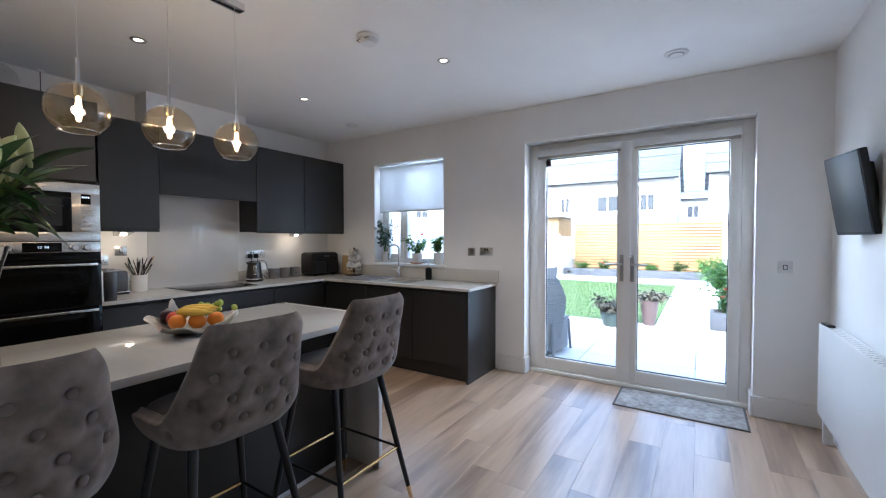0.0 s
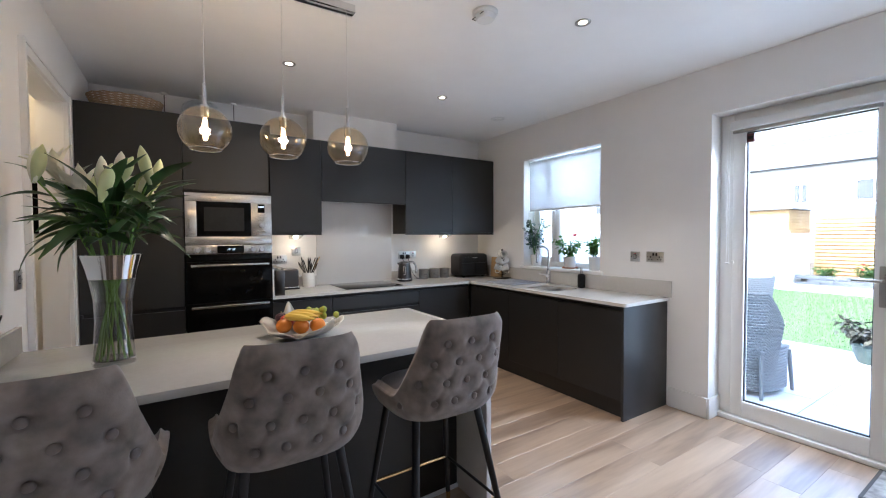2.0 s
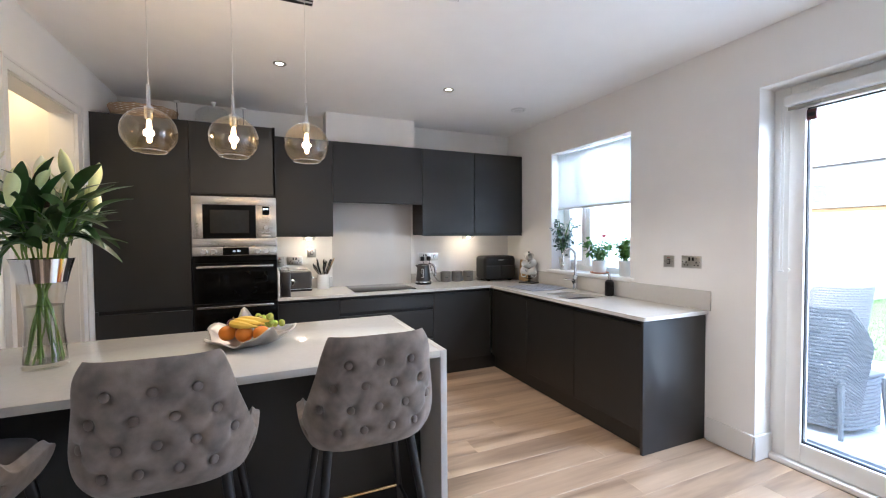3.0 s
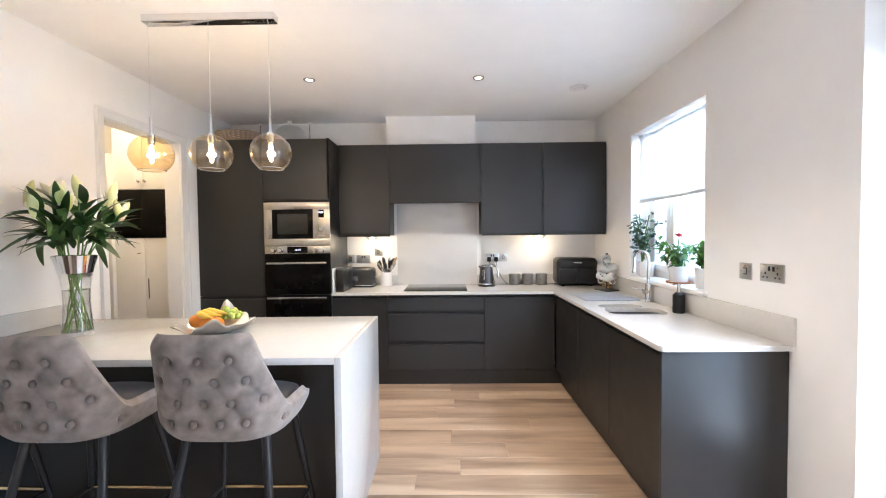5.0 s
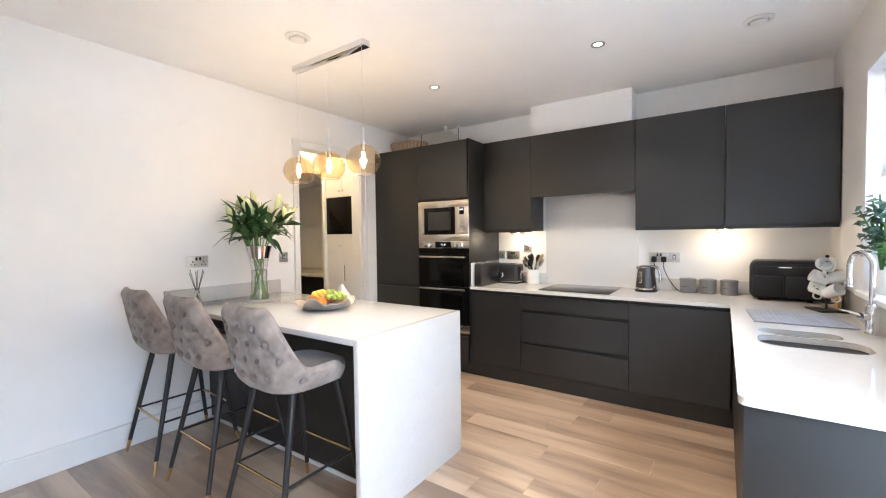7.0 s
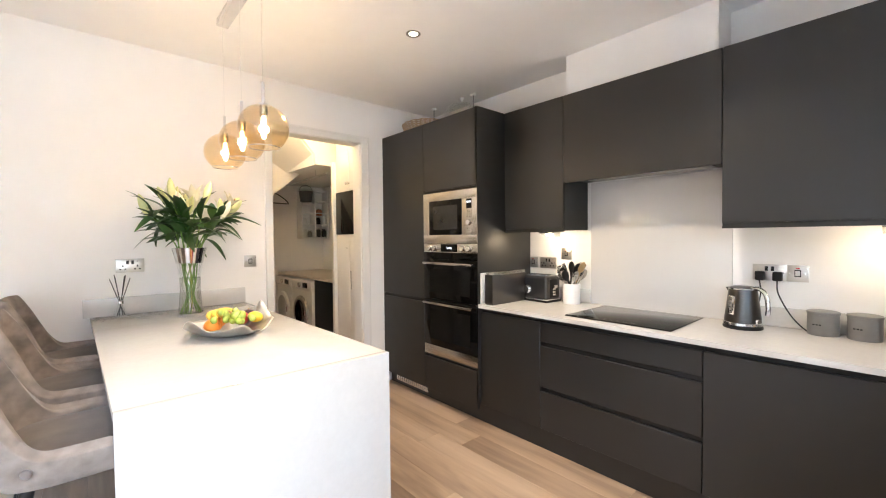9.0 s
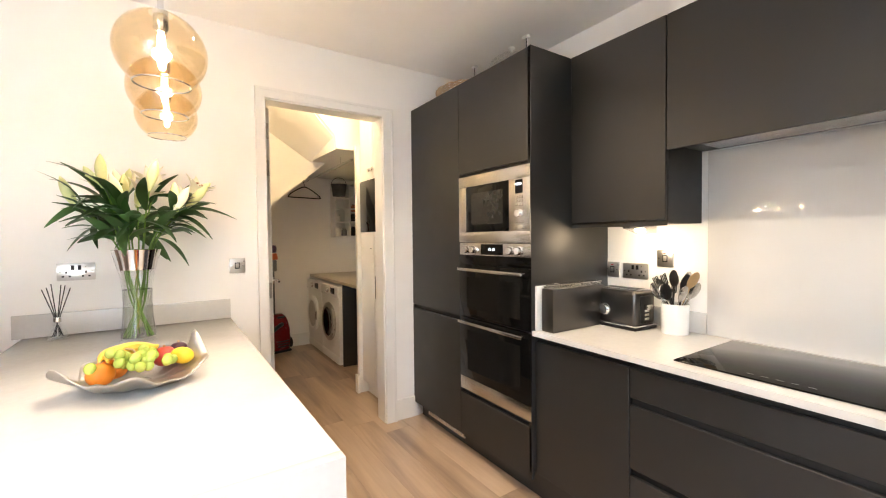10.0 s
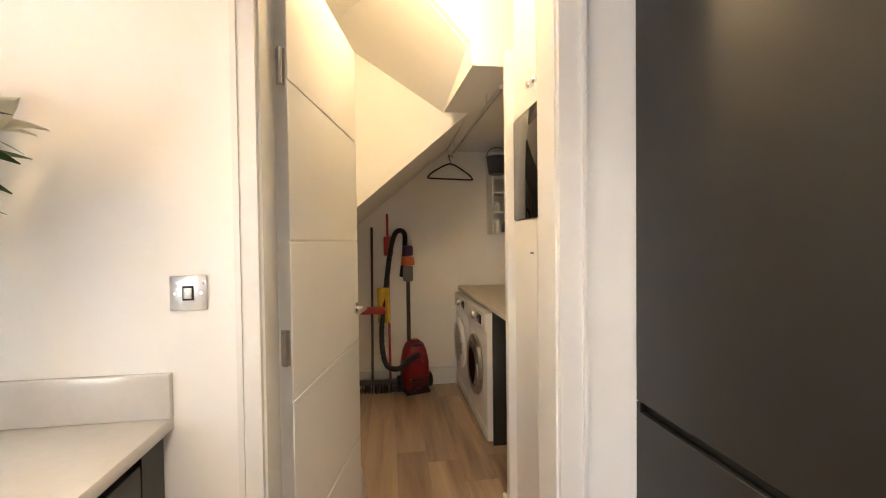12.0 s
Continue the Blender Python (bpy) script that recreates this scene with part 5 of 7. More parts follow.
def vent(x, y, label):
    v = thing("ceiling_vent", (x, y, TOP), label, "vent", group="ceiling vents")
    lathe("ring", [(0.055, -0.0005), (0.075, -0.002), (0.075, -0.006), (0.06, -0.012), (0.05, -0.010), (0.046, -0.0005)], GLOSS_WHITE, v, 40)
    lathe("disc", [(0, -0.022), (0.03, -0.020), (0.042, -0.016), (0.042, -0.013), (0, -0.013)], GLOSS_WHITE, v, 32)
    lathe("stem", [(0.006, -0.013), (0.006, -0.0005)], GLOSS_WHITE, v, 10)
vent(-3.115, 3.504, "round white ceiling air valve above the sink")
vent(-1.677, 1.18, "round white ceiling air valve above the island")
vent(0.019, 3.434, "round white ceiling air valve near the garden doors")
sa = thing("smoke_alarm", (-1.602, 2.124, TOP), "round white smoke alarm on the ceiling", "smoke alarm")
lathe("base", [(0.07, -0.0005), (0.07, -0.012), (0.062, -0.02), (0, -0.02)], WHITE_PLASTIC, sa, 36)
lathe("cover", [(0.054, -0.0205), (0.054, -0.036), (0.046, -0.046), (0.02, -0.05), (0, -0.05)], WHITE_PLASTIC, sa, 36)
boxes("slot", [(-0.05, 0.05, -0.051, -0.049, -0.034, -0.030), (-0.051, -0.049, -0.05, 0.05, -0.034, -0.030)], BLACK_PLASTIC, sa)


# appliances and pots on the hob side
def bread_bin():
    b = thing("bread_bin", (-3.68, 1.40, CTR), "dark steel upright bin with papers on its lid", "bread bin")
    box("body", (-0.20, 0.195, -0.036, 0.038, 0.0, 0.215), DARK_STEEL, b, 0.004)
    wbd = thing("chopping_board", (-3.66, 1.3435, CTR), "white plastic chopping board standing on edge", "chopping board")
    box("board", (-0.2, 0.195, -0.008, 0.007, 0.0, 0.225), WHITE_PLASTIC, wbd, 0.005)
    bm = bmesh.new()
    for i, (a, o) in enumerate(((2, 0), (-3, 0.004), (1, -0.004))):
        add_box(bm, -0.185 + o, 0.185 + o, -0.032, 0.034, 0.216 + 0.007 * i, 0.221 + 0.007 * i, 0.001, 1)
    tagged(finish("lid", bm, STEEL, b), "ridged pale steel lid")
bread_bin()


def toaster():
    t = thing("toaster", (-3.935, 1.515, CTR), "dark steel two-slice toaster with a chrome dial", "toaster", -3)
    # long side along y, dial towards the room
    box("body", (-0.085, 0.085, -0.13, 0.13, 0.018, 0.195), DARK_STEEL, t, 0.022, 4)
    box("base", (-0.09, 0.09, -0.135, 0.135, 0.0, 0.018), BLACK_PLASTIC, t, 0.006)
    box("trim", (-0.092, 0.092, -0.137, 0.137, 0.017, 0.026), CHROME, t, 0.004)
    boxes("slot", [(-0.045, -0.018, -0.1, 0.1, 0.1945, 0.197), (0.018, 0.045, -0.1, 0.1, 0.1945, 0.197)], BLACK_PLASTIC, t)
    boxes("slot_rim", [(-0.05, 0.05, -0.105, -0.1, 0.194, 0.200), (-0.05, 0.05, 0.1, 0.105, 0.194, 0.200), (-0.05, -0.045, -0.1, 0.1, 0.194, 0.200), (0.045, 0.05, -0.1, 0.1, 0.194, 0.200)], CHROME, t)
    lathe("dial", [(0, 0.02), (0.024, 0.02), (0.027, 0.016), (0.036, 0.004), (0.036, 0.0), (0, 0)], CHROME, t, 28).matrix_basis = pose(0.084, -0.045, 0.088, 0, 90, 0)
    box("end_plate", (-0.045, 0.045, 0.127, 0.134, 0.035, 0.17), BLACK_PLASTIC, t, 0.004)
    box("lever", (-0.02, 0.02, 0.133, 0.157, 0.105, 0.13), CHROME, t, 0.004)
    for k in range(3):
        box("button", (-0.018, 0.018, 0.133, 0.138, 0.05 + 0.02 * k, 0.063 + 0.02 * k), CHROME, t, 0.002)
toaster()


def utensil_pot():
    u = thing("utensil_pot", (-3.975, 1.765, CTR), "white ceramic pot full of kitchen utensils", "utensil pot")
    lathe("pot", [(0, 0.0), (0.058, 0), (0.06, 0.004), (0.061, 0.14), (0.059, 0.144), (0.055, 0.14), (0.054, 0.008), (0, 0.008)], CERAMIC, u, 36)
    rng = random.Random(4)
    for k in range(18):
        a = k * 0.9 + rng.uniform(-0.2, 0.2)
        b, tip = Vector((0.03 * math.cos(a + 2.5), 0.03 * math.sin(a + 2.5), 0.015)), Vector((0.095 * math.cos(a), 0.085 * math.sin(a), rng.uniform(0.21, 0.29)))
        wood = k == 2
        if wood:
            b, tip = Vector((-0.01, -0.03, 0.015)), Vector((0.02, 0.10, 0.285))
        m = CEDAR if wood else (STEEL if k % 3 == 0 else BLACK_PLASTIC)
        bm = bmesh.new()
        add_tube(bm, [b, b.lerp(tip, 0.8)], 0.0045, 8)
        way = (tip - b).normalized()
        c = b.lerp(tip, 0.92)
        side = way.cross(Vector((0.3, 0.9, 0.1))).normalized()
        nor = way.cross(side)
        if k % 3 == 1:
            for q in (-1, 0, 1, 2):
                s = side * 0.009 * (q - 0.5)
                add_tube(bm, [b.lerp(tip, 0.8), c + s - way * 0.02, c + s + way * 0.03], 0.0028, 6)
        else:
            bmesh.ops.create_uvsphere(bm, u_segments=14, v_segments=8, radius=1.0,
                                      matrix=Matrix.Translation(c) @ Matrix((side, nor, way)).transposed().to_4x4() @ Matrix.Diagonal((0.03, 0.007, 0.045, 1)))
        finish("wooden_spoon" if wood else "utensil", bm, WOODEN if wood else m, u)
WOODEN = material("pale_beech", (0.50, 0.34, 0.17), 0.6, vary=0.12, scale=20)
utensil_pot()


def kettle():
    k = thing("kettle", (-3.90, 2.805, CTR), "dark steel jug kettle with chrome handle", "kettle", 62)
    lathe("base", [(0, 0), (0.086, 0), (0.088, 0.006), (0.085, 0.018), (0, 0.018)], BLACK_PLASTIC, k, 40)
    lathe("base_ring", [(0.083, 0.018), (0.0855, 0.02), (0.0845, 0.032), (0.081, 0.034)], CHROME, k, 40)
    lathe("body", [(0.081, 0.034), (0.079, 0.06), (0.066, 0.17), (0.062, 0.2), (0.06, 0.205)], DARK_STEEL, k, 44)
    lathe("lid", [(0.062, 0.203), (0.06, 0.21), (0.04, 0.218), (0.012, 0.22), (0, 0.22)], DARK_STEEL, k, 40)
    lathe("lid_ring", [(0.0605, 0.2), (0.0635, 0.203), (0.0615, 0.208)], CHROME, k, 40)
    prism("spout", [(-0.055, 0.165), (-0.085, 0.205), (-0.05, 0.206)], "y", -0.02, 0.02, DARK_STEEL, k, 0.004)
    bm = bmesh.new()
    add_tube(bm, bend([(0.05, 0, 0.212), (0.095, 0, 0.208), (0.122, 0, 0.18), (0.132, 0, 0.12), (0.128, 0, 0.085)], 6), [0.011] * 25, 10)
    tagged(finish("handle", bm, CHROME, k), "polished chrome handle")
    box("gauge_frame", (-0.016, 0.016, -0.0785, -0.06, 0.07, 0.172), CHROME, k, 0.007)
    box("gauge", (-0.011, 0.011, -0.0795, -0.06, 0.077, 0.165), GREY_CERAMIC, k, 0.005)
    boxes("gauge_mark", [(-0.005, 0.005, -0.0802, -0.0796, 0.09 + 0.02 * i, 0.094 + 0.02 * i) for i in range(4)], BLACK_PLASTIC, k)
    lathe("switch", [(0, 0.01), (0.012, 0.01), (0.014, 0), (0, 0)], CHROME, k, 16).matrix_basis = pose(0.08, 0.0, 0.045, 0, 90, 0)
kettle()

def canister():
    c = thing("canister", (0, 0, 0), "grey stoneware storage canister with flat lid", "canister", group="three canisters")
    lathe("body", [(0, 0), (0.056, 0), (0.058, 0.003), (0.058, 0.1), (0, 0.1)], GREY_CERAMIC, c, 36)
    lathe("lid", [(0, 0.1005), (0.06, 0.1005), (0.061, 0.104), (0.06, 0.113), (0.05, 0.116), (0, 0.116)], GREY_CERAMIC, c, 36)
    boxes("lettering", [(0.0575, 0.0586, -0.018 + 0.012 * i, -0.010 + 0.012 * i, 0.05, 0.056) for i in range(3)], BLACK_PLASTIC, c)
    return c
cn = canister()
cn.matrix_basis = pose(-3.985, 3.105, CTR, 0, 0, -15)
copy_thing(cn, pose(-3.985, 3.245, CTR, 0, 0, -18))
copy_thing(cn, pose(-3.975, 3.385, CTR, 0, 0, -22))


def air_fryer():
    f = thing("air_fryer", (-3.905, 3.71, CTR), "large black double-drawer air fryer", "air fryer", -4)
    box("body", (-0.14, 0.13, -0.2, 0.2, 0.012, 0.285), BLACK_PLASTIC, f, 0.045, 5)
    for y in (-0.095, 0.095):
        box("drawer", (0.125, 0.138, y - 0.088, y + 0.088, 0.03, 0.175), BLACK_PLASTIC, f, 0.008)
    box("control_panel", (0.126, 0.1325, -0.16, 0.16, 0.18, 0.245), BLACK_PLASTIC, f, 0.003)
    boxes("badge", [(0.1331, 0.1338, -0.035, 0.035, 0.235, 0.243)], STEEL, f)
    boxes("foot", [(-0.1, -0.07, -0.15, -0.12, 0, 0.014), (0.07, 0.1, -0.15, -0.12, 0, 0.014), (-0.1, -0.07, 0.12, 0.15, 0, 0.014), (0.07, 0.1, 0.12, 0.15, 0, 0.014)], BLACK_PLASTIC, f)
air_fryer()


def mug_tree():
    m = thing("mug_tree", (-3.47, 3.87, CTR), "black metal mug tree on a square base", "mug tree", 20)
    box("base", (-0.085, 0.085, -0.07, 0.07, 0.0, 0.012), BLACK, m, 0.004)
    tube("post", [(0, 0, 0.01), (0, 0, 0.33)], 0.006, BLACK, m, 8)
    ball("finial", (0, 0, 0.335), 0.011, BLACK, m)
    spots = []
    for k in range(6):
        a = radians(60 * k + 20)
        z = 0.045 + 0.078 * (k % 3)
        tip = Vector((0.062 * math.cos(a), 0.062 * math.sin(a), z + 0.03))
        tube("hook", bend([(0, 0, z), (tip.x * 0.7, tip.y * 0.7, z + 0.01), tip], 4), 0.003, BLACK, m, 6)
        spots.append((tip, a))
    mug = thing("mug", (0, 0, 0), "white ceramic mug hanging on a mug tree", "mug", group="mugs on the tree")
    lathe("cup", [(0, 0), (0.03, 0), (0.034, 0.006), (0.039, 0.085), (0.037, 0.087), (0.035, 0.084), (0.031, 0.008), (0, 0.008)], CERAMIC, mug, 28)
    tube("handle", bend([(0.036, 0, 0.07), (0.062, 0, 0.066), (0.066, 0, 0.04), (0.05, 0, 0.02), (0.034, 0, 0.02)], 5), 0.005, CERAMIC, mug, 8)
    base = m.matrix_basis
    for i, (tip, a) in enumerate(spots):
        mm = base @ Matrix.Translation(tip + Vector((0, 0, -0.005))) @ pose(0, 0, 0, 0, 0, math.degrees(a)) @ pose(0, 0, 0, 0, 65 + 8 * (i % 2), 0) @ Matrix.Translation((-0.062, 0, -0.045))
        if i == 0:
            mug.matrix_basis = mm
        else:
            copy_thing(mug, mm)
mug_tree()

cb = thing("chopping_board", (-3.66, 3.945, CTR), "pale beech chopping board leaning on the wall", "chopping board")
box("board", (-0.10, 0.10, -0.012, 0.008, 0.0, 0.24), WOODEN, cb, 0.006).matrix_basis = pose(0, 0, 0, -4)

dm = thing("drying_mat", (-3.08, 3.685, CTR), "grey ribbed dish drying mat", "drying mat", 3)
MAT = material("grey_mat", (0.26, 0.27, 0.30), 0.9, vary=0.15, scale=30, bump=0.4, bump_scale=120)
bm = bmesh.new()
add_box(bm, -0.20, 0.21, -0.21, 0.21, 0.0005, 0.009, 0.004, 2)
for i in range(18):
    add_box(bm, -0.18, 0.19, -0.195 + 0.0225 * i, -0.188 + 0.0225 * i, 0.0088, 0.0105)
finish("mat", bm, MAT, dm)


def tap():
    t = thing("tap", (-2.80, 3.925, CTR), "chrome swan-neck kitchen mixer tap", "tap", -60)
    lathe("body", [(0, 0), (0.027, 0), (0.027, 0.008), (0.023, 0.012), (0.023, 0.13), (0.02, 0.14), (0.013, 0.145), (0, 0.145)], CHROME, t, 28)
    arc = [(0, 0, 0.14), (0, 0, 0.325)] + [(0.0, -0.06 + 0.06 * math.cos(a * math.pi / 10), 0.325 + 0.06 * math.sin(a * math.pi / 10)) for a in range(1, 11)] + [(0, -0.12, 0.25)]
    tube("spout", arc, 0.0115, CHROME, t, 14)
    lathe("nozzle", [(0.0, 0.0), (0.013, 0.0), (0.014, 0.004), (0.0135, 0.04), (0.0115, 0.045)], CHROME, t, 20, 0, -0.12).location.z = 0.21
    bm = bmesh.new()
    add_tube(bm, [(0.02, 0, 0.085), (0.05, 0, 0.085)], 0.019, 20)
    add_tube(bm, bend([(0.045, 0, 0.09), (0.06, -0.04, 0.10), (0.07, -0.085, 0.105)], 4), 0.0055, 8)
    tagged(finish("lever", bm, CHROME, t), "chrome side lever")
tap()

so = thing("soap_dispenser", (-2.375, 3.915, CTR), "black ribbed soap dispenser with steel pump", "soap dispenser")
prof = [(0, 0), (0.033, 0), (0.036, 0.004)]
for i in range(9):
    prof += [(0.037, 0.008 + 0.012 * i), (0.0355, 0.014 + 0.012 * i)]
prof += [(0.036, 0.118), (0.022, 0.132), (0.016, 0.135), (0, 0.135)]
lathe("bottle", prof, BLACK_PLASTIC, so, 32)
bm = bmesh.new()
add_tube(bm, [(0, 0, 0.135), (0, 0, 0.185)], [0.012, 0.008], 14)
add_tube(bm, [(0, 0, 0.182), (0.0, 0, 0.19)], 0.013, 14)
add_tube(bm, bend([(0, 0, 0.186), (-0.025, -0.005, 0.187), (-0.05, -0.01, 0.178)], 4), 0.0045, 8)
tagged(finish("pump", bm, STEEL, so), "steel pump")


# plants on the window sill
def sill_pot(x, r, h, label, seed, saucer=False):
    t = thing("flower_pot", (x, 4.055, WZ0 + 0.003), label, "flower pot", group="pots on the sill")
    lathe("pot", [(0, 0), (r * 0.8, 0), (r * 0.84, 0.004), (r, h), (r * 0.94, h), (r * 0.9, h * 0.9), (0, h * 0.88)], CERAMIC, t, 32)
    if saucer:
        lathe("saucer", [(r * 0.85, 0.0), (r * 1.2, 0.004), (r * 1.25, 0.014), (r * 1.2, 0.013), (r * 0.85, 0.006)], TERRA, t, 32)
    return t
TERRA = material("terracotta", (0.42, 0.17, 0.09), 0.8, vary=0.1)
sill_pot(-3.10, 0.062, 0.125, "white ceramic flower pot on the window sill", 1)
leafy("house_plant", (-3.10, 4.02, WZ0 + 0.11), 0.16, 0.42, 190, LEAF_JADE, "small-leaved jade house plant in a white pot", "plant", 21, 0.045, wide=1.9)
sill_pot(-2.63, 0.066, 0.12, "white ceramic flower pot with terracotta saucer", 2, True)
leafy("house_plant", (-2.63, 4.04, WZ0 + 0.105), 0.15, 0.22, 120, LEAF_MID, "red-flowered house plant in a white pot", "plant", 22, 0.07, 1, RED_PETAL)
sill_pot(-2.335, 0.058, 0.13, "white ceramic flower pot on the window sill", 3)
leafy("house_plant", (-2.335, 4.04, WZ0 + 0.115), 0.085, 0.2, 150, LEAF_BRIGHT, "bright green leafy house plant in a white pot", "plant", 23, 0.06)


# on the island
def vase():
    v = thing("vase", (-1.808, 0.474, 0.8935), "tall flared clear glass vase with silvered band", "vase")
    outer = [(0.068, 0.0), (0.070, 0.01), (0.062, 0.09), (0.057, 0.17), (0.060, 0.25), (0.074, 0.34), (0.094, 0.415)]
    lathe("glass", [(0, 0.0)] + outer + [(0.0915, 0.415), (0.0715, 0.34), (0.0575, 0.25), (0.0545, 0.17), (0.0595, 0.09), (0.066, 0.02), (0, 0.018)], GLASS, v, 48)
    lathe("silver_band", [(0.0722, 0.325), (0.0795, 0.36), (0.0945, 0.4155)], CHROME, v, 48)
    lathe("water", [(0, 0.019), (0.065, 0.021), (0.0585, 0.09), (0.0535, 0.17), (0.0555, 0.235), (0, 0.235)], WATER, v, 40)
vase()


def lilies():
    b = thing("lily_bouquet", (-1.808, 0.474, 0.915), "bouquet of white lilies with long dark leaves", "flowers")
    rng = random.Random(17)
    STEM = material("lily_stem", (0.15, 0.28, 0.05), 0.5, vary=0.15)
    PETAL = material("lily_petal", (0.78, 0.76, 0.62), 0.5, vary=0.06, scale=14, subsurface=0.05)
    BUD = material("lily_bud", (0.66, 0.70, 0.36), 0.45, vary=0.22, scale=9, spread=0.2)
    STAMEN = material("lily_stamen", (0.30, 0.10, 0.03), 0.7)
    tips = []
    for k in range(13):
        a = 2.4 * k + rng.uniform(-0.2, 0.2)
        r = rng.uniform(0.03, 0.12) if k % 3 == 2 else rng.uniform(0.13, 0.225)
        base = Vector((0.056 * math.cos(a + 2.7), 0.056 * math.sin(a + 2.7), 0.0))
        neck = Vector((0.055 * math.cos(a), 0.055 * math.sin(a), 0.38))
        waist = Vector((0.024 * math.cos(a + 1.6 * k), 0.024 * math.sin(a + 1.6 * k), rng.uniform(0.14, 0.22)))
        tip = Vector((r * math.cos(a), r * math.sin(a), rng.uniform(0.58, 0.68) - 0.35 * max(0, r - 0.17)))
        line = bend([base, waist, neck, neck.lerp(tip, 0.55) + Vector((0, 0, 0.03)), tip], 5)
        tube("stem", line, 0.0034, STEM, b, 7)
        tips.append((neck, tip, a, r))
    # lance-shaped leaves, four patterns shared
    leaves = []
    for q in range(4):
        L, W, droop = (0.16, 0.18, 0.14, 0.205)[q], (0.021, 0.020, 0.024, 0.019)[q], (0.2, 0.35, 0.08, 0.5)[q]
        bm = bmesh.new()
        rows = []
        for i in range(9):
            s = i / 8
            w = W * math.sin(math.pi * min(1, s * 0.92 + 0.06)) ** 0.8
            c = Vector((s * L, 0, 0.06 * L * math.sin(math.pi * s) - droop * L * s * s))
            rows.append([bm.verts.new(c + Vector((0, -w, 0.25 * w))), bm.verts.new(c), bm.verts.new(c + Vector((0, w, 0.25 * w)))])
        for a, c in zip(rows, rows[1:]):
            for j in range(2):
                bm.faces.new((a[j], a[j + 1], c[j + 1], c[j]))
        o = finish("leaf", bm, LEAF_LILY, b, 180)
        leaves.append(o.data)
        o.matrix_basis = pose(0.03, 0, 0.46, 0, -20, 90 * q)
    for _ in range(120):
        neck, tip, a, r = rng.choice(tips)
        s = rng.uniform(0.15, 0.85)
        p = neck.lerp(tip, s) + Vector((0, 0, 0.02))
        o = new("leaf", rng.choice(leaves))
        o.parent = b
        o.matrix_basis = Matrix.Translation(p) @ pose(0, 0, 0, rng.uniform(-35, 35), rng.uniform(-75, 22), math.degrees(a) + rng.uniform(-75, 75)) @ Matrix.Scale(rng.uniform(0.75, 1.2), 4)
    def petal(bm, l, w, open_, roll, at, q, mid=0):
        rows = []
        for i in range(8):
            s = i / 7
            ww = w * math.sin(math.pi * min(1, 0.1 + 0.9 * s)) ** 0.9
            rad = 0.008 + open_ * l * s * s
            c = Vector((rad, 0, l * (s - 0.25 * open_ * s ** 3)))
            rows.append([c + Vector((-0.004 - 0.2 * ww, -ww, 0)), c + Vector((0.004, 0, 0)), c + Vector((-0.004 - 0.2 * ww, ww, 0))])
        rz = Matrix.Rotation(roll, 3, "Z")
        vs = [[bm.verts.new(at + q @ (rz @ p)) for p in row] for row in rows]
        for a, c in zip(vs, vs[1:]):
            for j in range(2):
                bm.faces.new((a[j], a[j + 1], c[j + 1], c[j]))
    for k, (neck, tip, a, r) in enumerate(tips):
        way = (tip - neck).normalized() + Vector((0, 0, 0.5))
        for n in range(2 if k % 3 else 1):
            d = (way + Vector((rng.uniform(-0.65, 0.65), rng.uniform(-0.65, 0.65), rng.uniform(-0.3, 0.3)))).normalized()
            q = d.to_track_quat("Z", "Y").to_matrix()
            at = tip - d * 0.01
            bm = bmesh.new()
            opened = (k * 2 + n) % 5 == 4
            l = rng.uniform(0.12, 0.15)
            if not opened:
                # closed bud: a plump spindle with three shallow seams
                rows = []
                for i in range(10):
                    s = i / 9
                    rad = 0.0205 * math.sin(math.pi * (0.06 + 0.93 * s ** 1.15)) ** 0.75
                    rows.append([bm.verts.new(at + q @ Vector((rad * (1 + 0.10 * math.cos(3 * c * 0.5236)) * math.cos(c * 0.5236), rad * (1 + 0.10 * math.cos(3 * c * 0.5236)) * math.sin(c * 0.5236), l * (s - 0.06)))) for c in range(12)])
                for e, g in zip(rows, rows[1:]):
                    for c in range(12):
                        bm.faces.new((e[c], e[(c + 1) % 12], g[(c + 1) % 12], g[c]))
                tagged(finish("bud", bm, (BUD, BUD, PETAL)[(k + n) % 3], b, 180), "pale green and white lily bud")
                continue
            for j in range(6):
                petal(bm, l, (0.027 if opened else 0.019) * (1 if j % 2 else 0.85), (0.5 if opened else 0.03 + 0.05 * (k % 2)), j * math.pi / 3, at, q)
            f = finish("flower", bm, PETAL if (opened or k % 3) else BUD, b, 180)
            tagged(f, "opened white lily" if opened else "pale lily bud")
            if opened:
                bm = bmesh.new()
                for j in range(6):
                    e = at + q @ Vector((0.022 * math.cos(j), 0.022 * math.sin(j), l * 0.7))
                    add_tube(bm, [at, e], 0.0012, 5)
                    add_tube(bm, [e - q @ Vector((0.006, 0, 0)), e + q @ Vector((0.006, 0, 0))], 0.0025, 6)
                finish("stamen", bm, STAMEN, b)
LEAF_LILY = material("lily_leaf", (0.034, 0.095, 0.022), 0.36, vary=0.3, scale=16, spread=0.25)
lilies()


